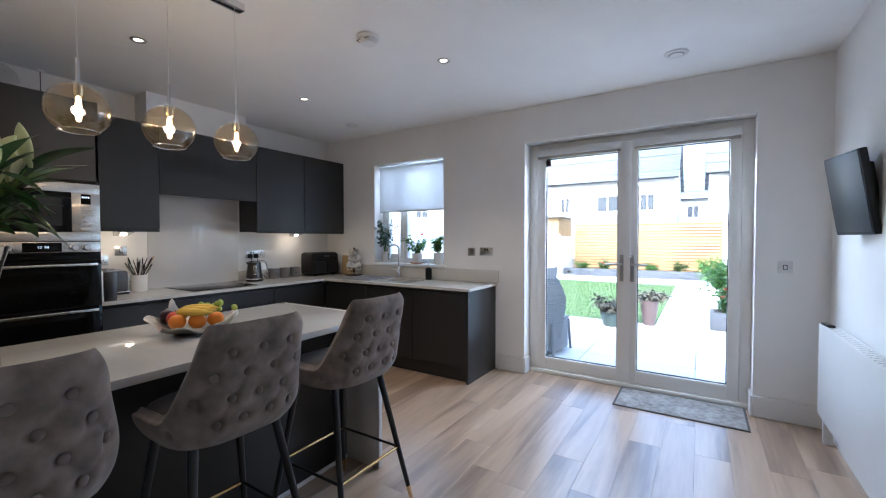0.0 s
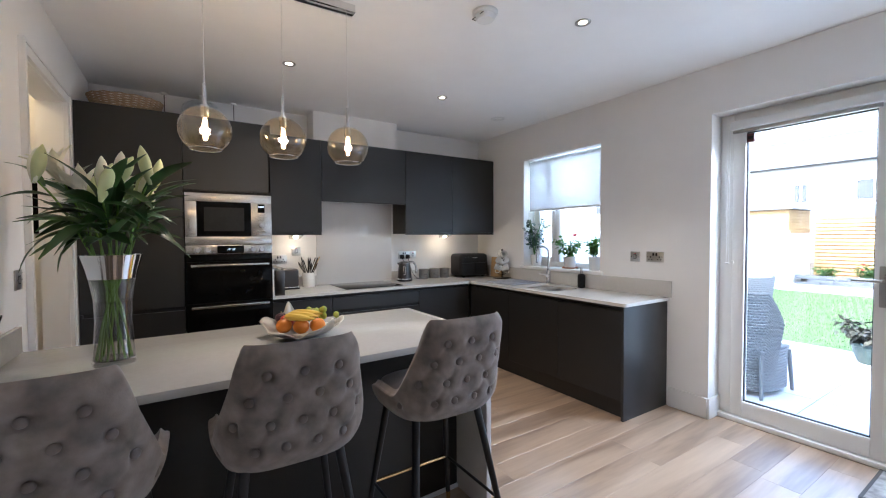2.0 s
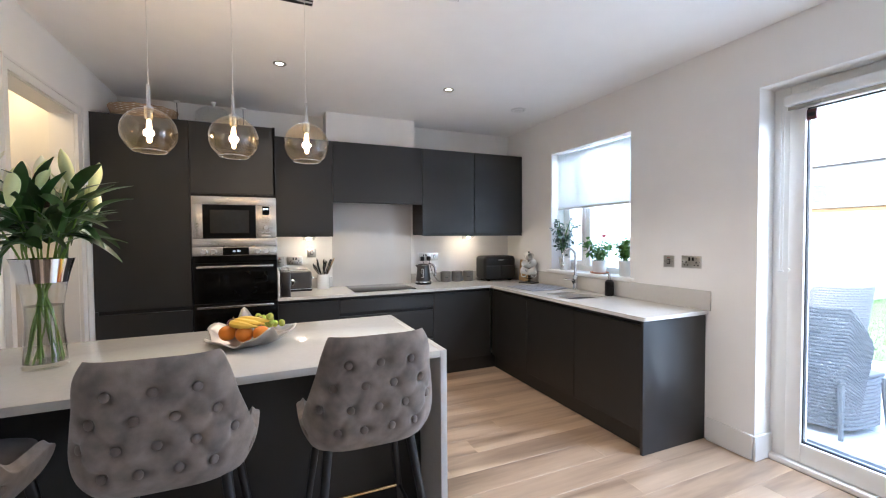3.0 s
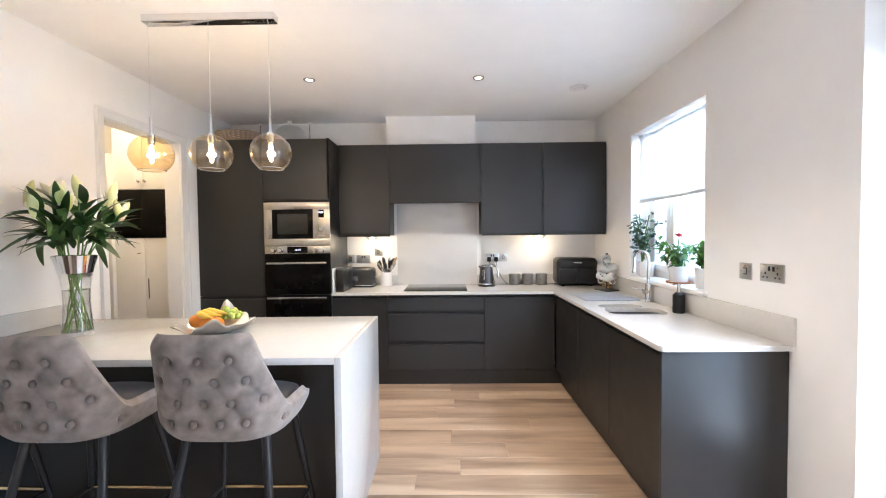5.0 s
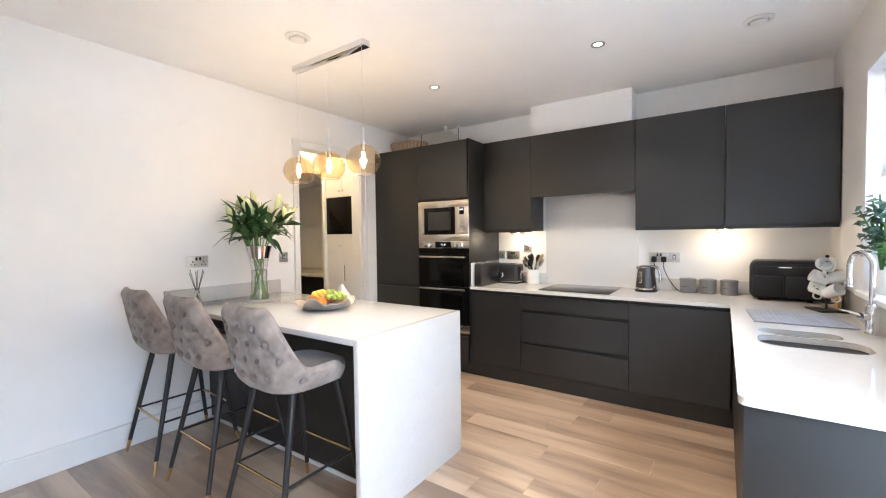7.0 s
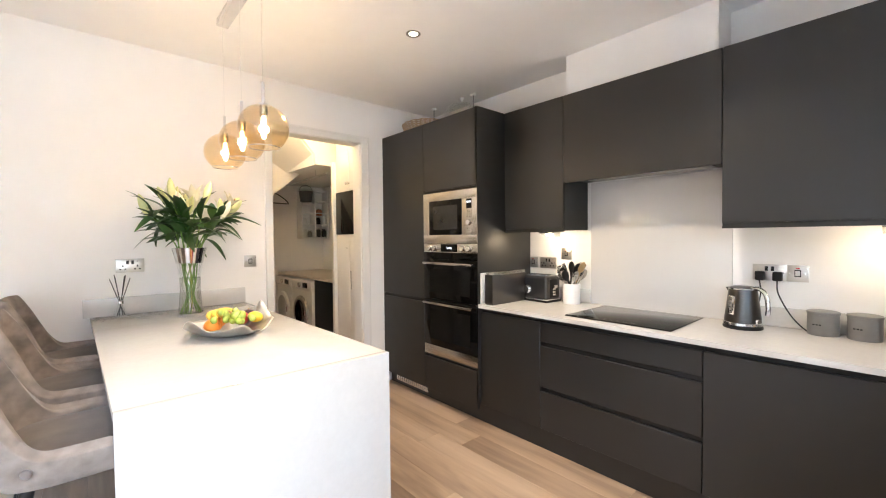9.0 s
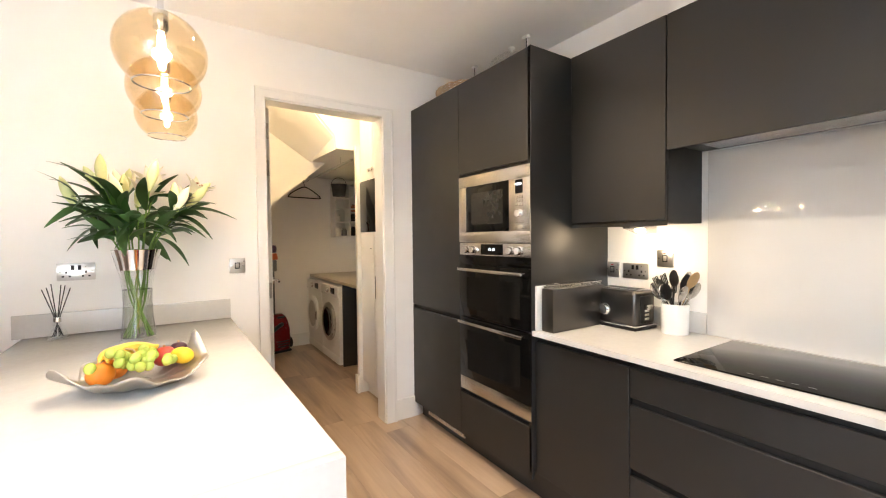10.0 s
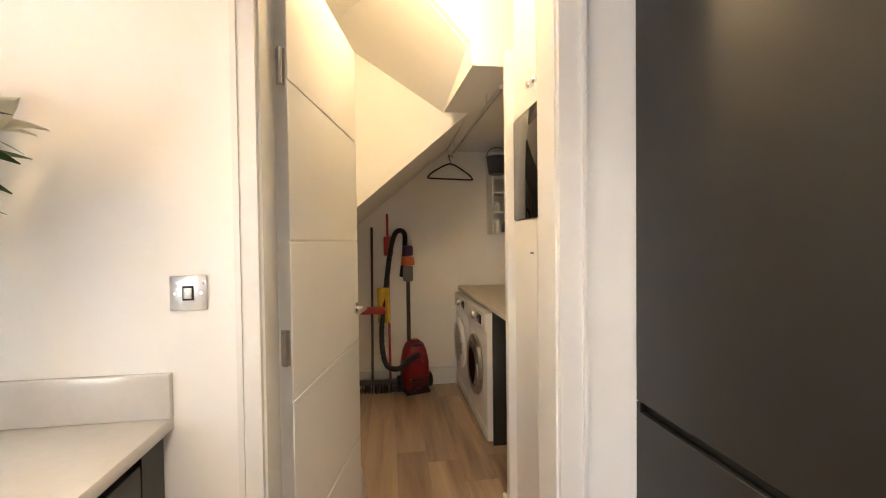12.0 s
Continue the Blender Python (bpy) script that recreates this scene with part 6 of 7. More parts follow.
def diffuser():
    d = thing("reed_diffuser", (-1.485, 0.21, 0.8935), "small glass reed diffuser with black reeds", "diffuser")
    lathe("bottle", [(0, 0.0), (0.038, 0), (0.04, 0.006), (0.034, 0.03), (0.016, 0.075), (0.014, 0.085), (0.012, 0.085), (0.014, 0.072), (0.031, 0.028), (0.035, 0.008), (0, 0.008)], GLASS, d, 32)
    lathe("collar", [(0.0145, 0.078), (0.017, 0.08), (0.017, 0.1), (0.0145, 0.102)], CHROME, d, 24)
    for k in range(6):
        a = k * 1.05
        tube("reed", [(-0.018 * math.cos(a), -0.018 * math.sin(a), 0.012), (0.05 * math.cos(a), 0.05 * math.sin(a), 0.235 + 0.01 * (k % 3))], 0.0022, BLACK, d, 6)
diffuser()


def fruit_bowl():
    SILVER = material("hammered_silver", (0.50, 0.47, 0.43), 0.4, metal=0.9, vary=0.08, scale=30, bump=0.3, bump_scale=40)
    b = thing("fruit_bowl", (-1.845, 1.185, 0.8935), "leaf-shaped hammered silver fruit bowl", "bowl", 20)
    bm = bmesh.new()
    n, m = 72, 10
    rows = []
    for i in range(m + 1):
        s = i / m
        row = []
        for k in range(n):
            a = 2 * math.pi * k / n
            lobe = 1 + 0.13 * math.cos(5 * a) * s ** 2
            r = (0.045 + 0.125 * s) * lobe
            z = 0.006 + 0.050 * s ** 1.9 * (1 + 0.34 * math.cos(5 * a) + 0.25 * math.sin(2 * a + 0.6)) + 0.006 * s * math.sin(11 * a)
            for way, lift in ((0.15, 0.02), (math.pi * 0.95, 0.095)):
                off = (a - way + math.pi) % (2 * math.pi) - math.pi
                z += lift * s ** 2.5 * math.exp(-(off / 0.24) ** 2)
            row.append(bm.verts.new((r * 1.06 * math.cos(a), r * 1.06 * math.sin(a), z)))
        rows.append(row)
    for a, c in zip(rows, rows[1:]):
        for k in range(n):
            bm.faces.new((a[k], a[(k + 1) % n], c[(k + 1) % n], c[k]))
    bm.faces.new(rows[0])
    o = finish("bowl", bm, SILVER, b, 60)
    sol = o.modifiers.new("thickness", "SOLIDIFY")
    sol.thickness, sol.offset = 0.004, 1
    lathe("foot", [(0.05, 0.0), (0.05, 0.008), (0.04, 0.008), (0.04, 0.0)], SILVER, b, 30)
    ORANGE = material("orange_peel", (0.80, 0.25, 0.02), 0.45, vary=0.08, scale=20, bump=0.3, bump_scale=180)
    LEMON = material("yellow_peel", (0.85, 0.56, 0.03), 0.42, vary=0.08, scale=20, bump=0.2, bump_scale=160)
    BANANA = material("banana_peel", (0.80, 0.54, 0.07), 0.5, vary=0.15, scale=14)
    APPLE = material("apple_skin", (0.50, 0.05, 0.03), 0.3, vary=0.35, scale=10)
    PLUM = material("plum_skin", (0.05, 0.012, 0.025), 0.35, vary=0.2)
    GRAPE = material("grape_skin", (0.42, 0.52, 0.10), 0.25, vary=0.12, subsurface=0.1, spread=0.2)
    X, Y, Z = -1.845, 1.185, 0.8935
    def fruit(name, dx, dy, dz, r, mat, label, cat, squash=1.0):
        t = thing(name, (X + dx, Y + dy, Z + dz), label, cat)
        bm = bmesh.new()
        bmesh.ops.create_uvsphere(bm, u_segments=24, v_segments=16, radius=r)
        for v in bm.verts:
            k = v.co.z / r
            v.co.z *= squash
            if abs(k) > 0.85 and squash < 1.0:
                v.co.z -= math.copysign(0.35 * r * (abs(k) - 0.85), k)
            if squash > 1.1:
                v.co.x *= 1 - 0.25 * max(0, abs(k) - 0.7)
                v.co.y *= 1 - 0.25 * max(0, abs(k) - 0.7)
        finish("flesh", bm, mat, t)
        lathe("stalk", [(0, 0.008), (0.003, 0.008), (0.0035, 0), (0, 0)], WOODEN, t, 8).location.z = r * squash * 0.9
        return t
    fruit("orange", 0.055, -0.02, 0.058, 0.037, ORANGE, "ripe orange in the fruit bowl", "fruit", 0.96)
    fruit("orange", 0.08, 0.05, 0.060, 0.036, ORANGE, "ripe orange in the fruit bowl", "fruit", 0.96)
    fruit("orange", 0.02, -0.09, 0.062, 0.036, ORANGE, "ripe orange in the fruit bowl", "fruit", 0.96)
    fruit("apple", -0.075, -0.055, 0.064, 0.037, APPLE, "red apple in the fruit bowl", "fruit", 0.9)
    fruit("plum", -0.115, -0.075, 0.074, 0.030, PLUM, "dark plum in the fruit bowl", "fruit", 0.98)
    le = fruit("lemon", -0.125, 0.0, 0.072, 0.027, LEMON, "yellow lemon in the fruit bowl", "fruit", 1.35)
    le.rotation_euler = (radians(80), 0, radians(60))
    for i in range(3):
        t = thing("banana", (X + 0.03 - 0.012 * i, Y - 0.03 + 0.02 * i, Z + 0.092 + 0.006 * i), "ripe yellow banana lying on the fruit", "fruit", 35 + 10 * i, group="bananas")
        pts = [(0.105 * math.sin(-0.9 + 1.8 * s / 12) , 0.14 - 0.14 * math.cos(-0.9 + 1.8 * s / 12) - 0.03, 0.012 * math.sin(math.pi * s / 12)) for s in range(13)]
        rad = [0.005, 0.007, 0.012, 0.0155, 0.017, 0.0175, 0.0178, 0.0175, 0.017, 0.0155, 0.012, 0.006, 0.004]
        tube("peel", pts, rad, BANANA, t, 8)
    gb = thing("grape_bunch", (X - 0.01, Y + 0.07, Z + 0.075), "bunch of green grapes in the fruit bowl", "fruit")
    rng = random.Random(6)
    me = None
    for k in range(34):
        p = Vector((rng.gauss(0, 0.034), rng.gauss(0, 0.022), abs(rng.gauss(0.008, 0.02))))
        if me is None:
            o = ball("grape", (0, 0, 0), 0.0145, GRAPE, gb, 1.12, 14, 10)
            me = o.data
        else:
            o = new("grape", me)
            o.parent = gb
        o.location = p
        o.rotation_euler = (rng.uniform(-0.6, 0.6), rng.uniform(-0.6, 0.6), 0)
    tube("stalk", bend([(0, 0, 0.02), (0.01, -0.02, 0.045), (0.03, -0.03, 0.05)], 4), 0.003, WOODEN, gb, 6)
fruit_bowl()


# on top of the tall units
wb = thing("woven_basket", (-3.74, 0.37, 2.2935), "flat oval woven straw basket", "basket")
STRAW = material("straw", (0.42, 0.30, 0.20), 0.85, vary=0.2, scale=30)
bm = bmesh.new()
for k in range(16):
    s = k / 15
    rx, ry, z = 0.13 + 0.055 * s ** 0.7, 0.17 + 0.06 * s ** 0.7, 0.006 + 0.115 * s
    ring = [(rx * math.cos(a * math.pi / 30), ry * math.sin(a * math.pi / 30), z + 0.003 * math.sin(a * math.pi / 2 + k * math.pi)) for a in range(61)]
    add_tube(bm, ring, 0.0052, 6, False)
add_lathe(bm, [(0, 0.003), (0.13, 0.003), (0.13, 0.007), (0, 0.007)], 40)
finish("weave", bm, STRAW, wb)
gd = thing("glass_dome", (-3.76, 0.86, 2.2935), "clear glass cake dome with white knob", "cake dome")
lathe("plate", [(0, 0.0), (0.06, 0), (0.07, 0.01), (0.17, 0.022), (0.175, 0.03), (0.165, 0.03), (0, 0.018)], GLASS, gd, 48)
lathe("dome", [(0.15, 0.03), (0.152, 0.1), (0.14, 0.15), (0.10, 0.185), (0.03, 0.205), (0, 0.207), (0, 0.204), (0.03, 0.202), (0.098, 0.182), (0.137, 0.148), (0.149, 0.1), (0.147, 0.03)], GLASS, gd, 48)
lathe("knob", [(0.0, 0.25), (0.018, 0.248), (0.022, 0.24), (0.014, 0.23), (0.008, 0.207), (0, 0.207)], WHITE_PLASTIC, gd, 20)
for k, y in ((0, 0.61), (1, 1.09)):
    ws = thing("wire_stand", (-3.66, y, 2.2935), "thin black wire stand with white clip", "wire stand", group="wire stands")
    tube("rod", [(0, 0, 0), (0, 0, 0.19)], 0.003, BLACK, ws, 6)
    lathe("foot", [(0, 0.0), (0.03, 0), (0.03, 0.004), (0, 0.006)], BLACK, ws, 16)
    box("clip", (-0.012, 0.012, -0.02, 0.02, 0.185, 0.2), WHITE_PLASTIC, ws, 0.003)

# mat, radiator and television
dmat = thing("door_mat", (0.04, 3.86, 0.0), "grey mottled door mat with dark border", "door mat")
RUG = material("mottled_rug", (0.30, 0.28, 0.265), 0.95, vary=0.5, scale=26, bump=0.5, bump_scale=200)
RUG_EDGE = material("rug_edge", (0.09, 0.085, 0.082), 0.95, vary=0.2)
box("pile", (-0.43, 0.43, -0.21, 0.21, 0.0005, 0.009), RUG, dmat, 0.003)
boxes("border", [(-0.445, -0.43, -0.225, 0.225, 0.0005, 0.008), (0.43, 0.445, -0.225, 0.225, 0.0005, 0.008), (-0.43, 0.43, -0.225, -0.21, 0.0005, 0.008), (-0.43, 0.43, 0.21, 0.225, 0.0005, 0.008)], RUG_EDGE, dmat)


def radiator():
    r = thing("radiator", (0.88, 3.02, 0.17), "white double-panel wall radiator", "radiator")
    box("panel", (-0.035, -0.02, -0.76, 0.76, 0.0, 0.60), WHITE_PLASTIC, r, 0.006)
    box("panel", (0.03, 0.045, -0.76, 0.76, 0.0, 0.60), WHITE_PLASTIC, r, 0.006)
    bm = bmesh.new()
    for k in range(60):
        y = -0.74 + 1.48 * k / 60
        add_box(bm, -0.02, 0.03, y, y + 0.004, 0.03, 0.575)
    tagged(finish("fin", bm, WHITE_PLASTIC, r), kind="stuff")
    boxes("top_grille", [(-0.03, 0.04, -0.75, 0.75, 0.590, 0.593)] + [(-0.022, 0.033, -0.74 + 0.05 * k, -0.705 + 0.05 * k, 0.593, 0.598) for k in range(30)], WHITE_PLASTIC, r)
    box("side", (-0.034, 0.044, 0.758, 0.764, 0.02, 0.595), WHITE_PLASTIC, r, 0.002)
    boxes("foot_rail", [(-0.02, 0.03, -0.7, -0.67, -0.17, 0.03), (-0.02, 0.03, 0.67, 0.7, -0.17, 0.03)], WHITE_PLASTIC, r, 0.004)
radiator()
cl = thing("remote_control", (0.87, 3.68, 0.769), "small dark remote control lying on the radiator", "remote control", 8)
box("body", (-0.02, 0.02, -0.055, 0.055, 0.0, 0.014), BLACK_PLASTIC, cl, 0.005)
boxes("label_strip", [(-0.012, 0.012, -0.02, 0.03, 0.014, 0.0147)], STEEL, cl)


def television():
    t = thing("television", (0.845, 3.26, 1.567), "small black wall-mounted television turned on its bracket", "television", 100)
    # local: screen faces +y, turned to look into the room
    tilt = pose(0, 0, 0, -9, 0, 0)
    box("case", (-0.20, 0.17, -0.035, 0.0, -0.222, 0.222), BLACK_PLASTIC, t, 0.006)
    box("screen", (-0.19, 0.16, 0.0, 0.003, -0.205, 0.212), GREY_SCREEN, t, 0.001)
    box("rear_housing", (-0.15, 0.08, -0.075, -0.034, -0.16, 0.15), BLACK_PLASTIC, t, 0.01)
    bm = bmesh.new()
    add_box(bm, -0.07, 0.03, -0.085, -0.055, -0.05, 0.05, 0.004)
    finish("bracket", bm, BLACK, t)
    for part in t.children:
        part.matrix_basis = tilt
GREY_SCREEN = material("television_screen", (0.018, 0.018, 0.02), 0.35, vary=0.03, rough_vary=0.03)
television()


# ---- pantry ----
def pantry_cupboard():
    c = thing("larder_cupboard", (0, 0, 0), "tall white larder cupboard with black glass panel", "cupboard")
    X = -3.303
    boxes("body", [(HX + 0.002, X - 0.022, -0.555, -0.024, 0.1, 2.59)], GLOSS_WHITE, c)
    for a, b in ((-0.555, -0.292), (-0.288, -0.024)):
        box("door", (X - 0.02, X, a, b, 1.835, 2.58), GLOSS_WHITE, c, 0.003)
        box("door", (X - 0.02, X, a, b, 0.11, 1.398), GLOSS_WHITE, c, 0.003)
    for y in (-0.318, -0.262):
        k = lathe("knob", [(0, 0.028), (0.012, 0.027), (0.015, 0.02), (0.009, 0.012), (0.007, 0.0)], CHROME, c, 18)
        k.matrix_basis = pose(X, y, 1.905, 0, 90, 0)
    box("glass_panel", (X - 0.018, X + 0.004, -0.555, -0.024, 1.402, 1.831), BLACK_GLASS, c, 0.002)
    boxes("finger_slot", [(X, X + 0.001, -0.268, -0.258, 0.86, 1.04)], DARK_STEEL, c)
    boxes("maker_plate", [(X, X + 0.0012, -0.36, -0.325, 1.262, 1.268)], DARK_STEEL, c)
    boxes("plinth", [(HX + 0.002, X - 0.05, -0.555, -0.024, 0, 0.1)], GLOSS_WHITE, c)
    e = box("end_panel", (HX + 0.002, -3.27, -0.60, -0.558, 0.0, 2.15), GLOSS_WHITE, None, 0.002)
    tagged(e, "white painted end panel beside the laundry machines", "panel")
    s = boxes("baseboard_pier", [(-3.27, -3.253, -0.615, -0.545, 0.0, SK)], GLOSS_WHITE, None, 0.003)
    setting(s, "white painted skirting block")
pantry_cupboard()
sp = box("side_panel", (HX + 0.01, -3.40, -1.345, -1.329, 0.0, 0.870), GRAPH, None, 0.001)
tagged(sp, "dark panel beside the washing machine", "panel")

lw = thing("laundry_worktop", (0, 0, 0), "cream laminate worktop over the laundry machines", "worktop")
LAM = material("cream_laminate", (0.62, 0.57, 0.49), 0.45, vary=0.04)
box("top", (HX + 0.002, -3.385, -2.517, -0.604, 0.868, 0.900), LAM, lw, 0.003)


def laundry(y, label, cat, dark):
    w = thing("washing_machine" if dark else "tumble_dryer", (-3.365, y, 0.0), label, cat)
    box("body", (-0.58, 0.0, -0.296, 0.296, 0.015, 0.845), WHITE_PLASTIC, w, 0.008)
    box("control_panel", (-0.01, 0.012, -0.296, 0.296, 0.725, 0.843), WHITE_PLASTIC, w, 0.006)
    boxes("drawer_line", [(0.012, 0.013, -0.28, -0.1, 0.74, 0.742)], DARK_STEEL, w)
    box("display", (0.0118, 0.0135, 0.06, 0.2, 0.755, 0.82), BLACK_GLASS, w, 0.001)
    k = lathe("dial", [(0, 0.02), (0.026, 0.02), (0.03, 0.014), (0.031, 0.0)], STEEL, w, 28)
    k.matrix_basis = pose(0.012, -0.03, 0.785, 0, 90, 0)
    bm = bmesh.new()
    add_lathe(bm, [(0.155, 0.0), (0.205, 0.0), (0.213, 0.012), (0.205, 0.028), (0.175, 0.038), (0.158, 0.03), (0.15, 0.012)], 48)
    d = finish("door_ring", bm, NICKEL if dark else WHITE_PLASTIC, w)
    d.matrix_basis = pose(0.001, 0.0, 0.44, 0, 90, 0)
    lathe("door_glass", [(0.158, 0.03), (0.13, 0.028), (0.08, 0.012), (0, 0.006)], BLACK_GLASS if dark else NICKEL, w, 40).matrix_basis = pose(0.001, 0, 0.44, 0, 90, 0)
    box("door_handle", (0.03, 0.045, 0.165, 0.195, 0.39, 0.49), STEEL, w, 0.005)
    boxes("kick_panel", [(0.0005, 0.006, -0.29, 0.29, 0.02, 0.1)], WHITE_PLASTIC, w, 0.002)
    boxes("foot", [(-0.08, -0.04, -0.26, -0.22, 0, 0.018), (-0.08, -0.04, 0.22, 0.26, 0, 0.018), (-0.54, -0.5, -0.26, -0.22, 0, 0.018), (-0.54, -0.5, 0.22, 0.26, 0, 0.018)], BLACK_PLASTIC, w)
laundry(-1.65, "white front-loading washing machine with steel porthole", "washing machine", True)
laundry(-2.252, "white front-loading tumble dryer", "tumble dryer", False)


def cube_shelf():
    s = thing("wall_shelf", (-3.868, -2.518, 1.37), "white wall shelf half full of bottles and boxes", "shelf")
    w, d, h = 0.20, 0.19, 0.70
    boxes("frame", [(-w, w, 0, d, 0, 0.016), (-w, w, 0, d, h - 0.016, h), (-w, -w + 0.016, 0, d, 0.016, h - 0.016), (w - 0.016, w, 0, d, 0.016, h - 0.016), (-w, w, 0, 0.006, 0.016, h - 0.016)], GLOSS_WHITE, s)
    for x in (0.0,):
        boxes("divider", [(x - 0.008, x + 0.008, 0.006, d, 0.016, h - 0.016)], GLOSS_WHITE, s)
    for z in (0.19, 0.36, 0.53):
        boxes("shelf_board", [(-w + 0.016, -0.008, 0.006, d, z, z + 0.014), (0.008, w - 0.016, 0.006, d, z - (0.0 if z < 0.4 else 0.04), z + 0.014 - (0.0 if z < 0.4 else 0.04))], GLOSS_WHITE, s)
    return s
cube_shelf()
rng = random.Random(9)
for k, (x, z, w, h, m, lab) in enumerate(((-3.68, 1.387, 0.05, 0.12, CERAMIC, "white storage jar on the wall shelf"), (-3.76, 1.387, 0.045, 0.1, GREY_CERAMIC, "grey storage jar on the wall shelf"),
        (-3.68, 1.575, 0.05, 0.09, CERAMIC, "white tin on the wall shelf"), (-3.9, 1.387, 0.05, 0.13, BLACK_PLASTIC, "black canister on the wall shelf"), (-3.99, 1.387, 0.045, 0.12, BLACK_PLASTIC, "black canister on the wall shelf"),
        (-3.9, 1.575, 0.05, 0.11, BLACK_PLASTIC, "black bottle on the wall shelf"), (-3.98, 1.575, 0.04, 0.13, WHITE_PLASTIC, "white bottle on the wall shelf"), (-3.92, 1.705, 0.06, 0.1, TERRA, "brown box on the wall shelf"))):
    t = thing("jar" if k < 3 else "bottle", (x - 0.045 if x > -3.8 else x - 0.03, -2.39, z), lab, "jar" if k < 3 else "bottle")
    lathe("body", [(0, 0), (w * 0.72, 0), (w * 0.75, 0.004), (w * 0.75, h * 0.75), (w * 0.5, h * 0.85), (w * 0.5, h * 0.88), (0, h * 0.88)], m, t, 20)
    lathe("lid", [(0, h), (w * 0.5, h), (w * 0.53, h * 0.885), (0, h * 0.885)], STEEL if k % 2 else m, t, 20)

bu = thing("bucket", (-3.70, -2.26, 1.885), "small dark grey plastic bucket hanging beside the shelf", "bucket")
lathe("shell", [(0, 0), (0.075, 0), (0.078, 0.004), (0.095, 0.14), (0.1, 0.143), (0.1, 0.15), (0.092, 0.15), (0.074, 0.008), (0, 0.008)], GREY_PLASTIC := material("grey_plastic", (0.05, 0.052, 0.058), 0.5, vary=0.1), bu, 32)
tube("handle", [(0.098 * math.cos(a * math.pi / 12), 0.0, 0.145 + 0.09 * math.sin(a * math.pi / 12)) for a in range(13)], 0.003, BLACK, bu, 6)

cr = thing("clothes_rail", (-3.305, -1.6, 2.06), "chrome clothes rail under the stairs", "clothes rail")
tube("rail", [(0, -0.915, 0), (0, 0.85, 0)], 0.0125, CHROME, cr, 14)
for y in (-0.55, 0.55):
    tube("hanger_bolt", [(0, y, 0), (0, y, 0.076)], 0.005, CHROME, cr, 8)


def hanger():
    h = thing("coat_hanger", (-3.305, -2.38, 2.06), "black plastic coat hanger on the rail", "coat hanger", 12)
    bm = bmesh.new()
    hook = [(0.02 * math.cos(radians(a)), 0, 0.0 + 0.0155 * math.sin(radians(a)) - 0.002) for a in range(200, -80, -20)]
    add_tube(bm, hook + [(0, 0, -0.05), (0, 0, -0.07)], 0.0035, 8)
    add_tube(bm, bend([(0, 0, -0.065), (0.06, 0, -0.085), (0.17, 0, -0.15), (0.205, 0, -0.185), (0.19, 0, -0.2), (0, 0, -0.2), (-0.19, 0, -0.2), (-0.205, 0, -0.185), (-0.17, 0, -0.15), (-0.06, 0, -0.085), (0, 0, -0.065)], 5), 0.007, 8)
    finish("frame", bm, BLACK_PLASTIC, h)
hanger()


def vacuum():
    RED = material("red_gloss_plastic", (0.17, 0.008, 0.012), 0.25, vary=0.1)
    v = thing("vacuum_cleaner", (-2.965, -2.385, 0.0), "red cylinder vacuum cleaner standing on end with its hose", "vacuum cleaner", 15)
    bm = bmesh.new()
    rings = []
    for z, wx, wy in ((0.02, 0.10, 0.085), (0.03, 0.118, 0.105), (0.12, 0.122, 0.12), (0.26, 0.118, 0.118), (0.36, 0.10, 0.10), (0.42, 0.075, 0.075), (0.45, 0.04, 0.04)):
        rings.append([bm.verts.new((wx * math.copysign(abs(math.cos(a)) ** 0.7, math.cos(a)), wy * math.copysign(abs(math.sin(a)) ** 0.7, math.sin(a)), z)) for a in [2 * math.pi * k / 36 for k in range(36)]])
    for a, b in zip(rings, rings[1:]):
        for k in range(36):
            bm.faces.new((a[k], a[(k + 1) % 36], b[(k + 1) % 36], b[k]))
    bm.faces.new(rings[0])
    bm.faces.new(rings[-1])
    finish("body", bm, RED, v, 60)
    box("bumper", (-0.11, 0.11, -0.1, 0.112, 0.0, 0.03), BLACK_PLASTIC, v, 0.012)
    boxes("vent", [(-0.07, 0.07, 0.117, 0.1225, 0.07 + 0.03 * k, 0.085 + 0.03 * k) for k in range(3)], BLACK_PLASTIC, v)
    box("carry_handle", (-0.045, 0.045, 0.06, 0.085, 0.405, 0.43), BLACK_PLASTIC, v, 0.008)
    for sx in (-1, 1):
        w = lathe("wheel", [(0, 0.0), (0.055, 0.0), (0.065, 0.01), (0.065, 0.03), (0.05, 0.038), (0, 0.038)], BLACK_PLASTIC, v, 28)
        w.matrix_basis = pose(0.118 * sx, 0.0, 0.085, 0, 90 * sx, 0)
    bm = bmesh.new()
    line = bend([(0.0, 0.1, 0.34), (0.08, 0.16, 0.33), (0.19, 0.15, 0.26), (0.28, 0.08, 0.30), (0.29, 0.0, 0.55), (0.23, -0.05, 0.95), (0.18, -0.06, 1.27), (0.13, -0.05, 1.40), (0.06, -0.05, 1.38), (0.055, -0.08, 1.2), (0.075, -0.1, 1.0)], 12)
    add_tube(bm, line, [0.021 + 0.0022 * (i % 2) for i in range(len(line))], 10)
    tagged(finish("hose", bm, BLACK_PLASTIC, v), "ribbed black hose")
vacuum()


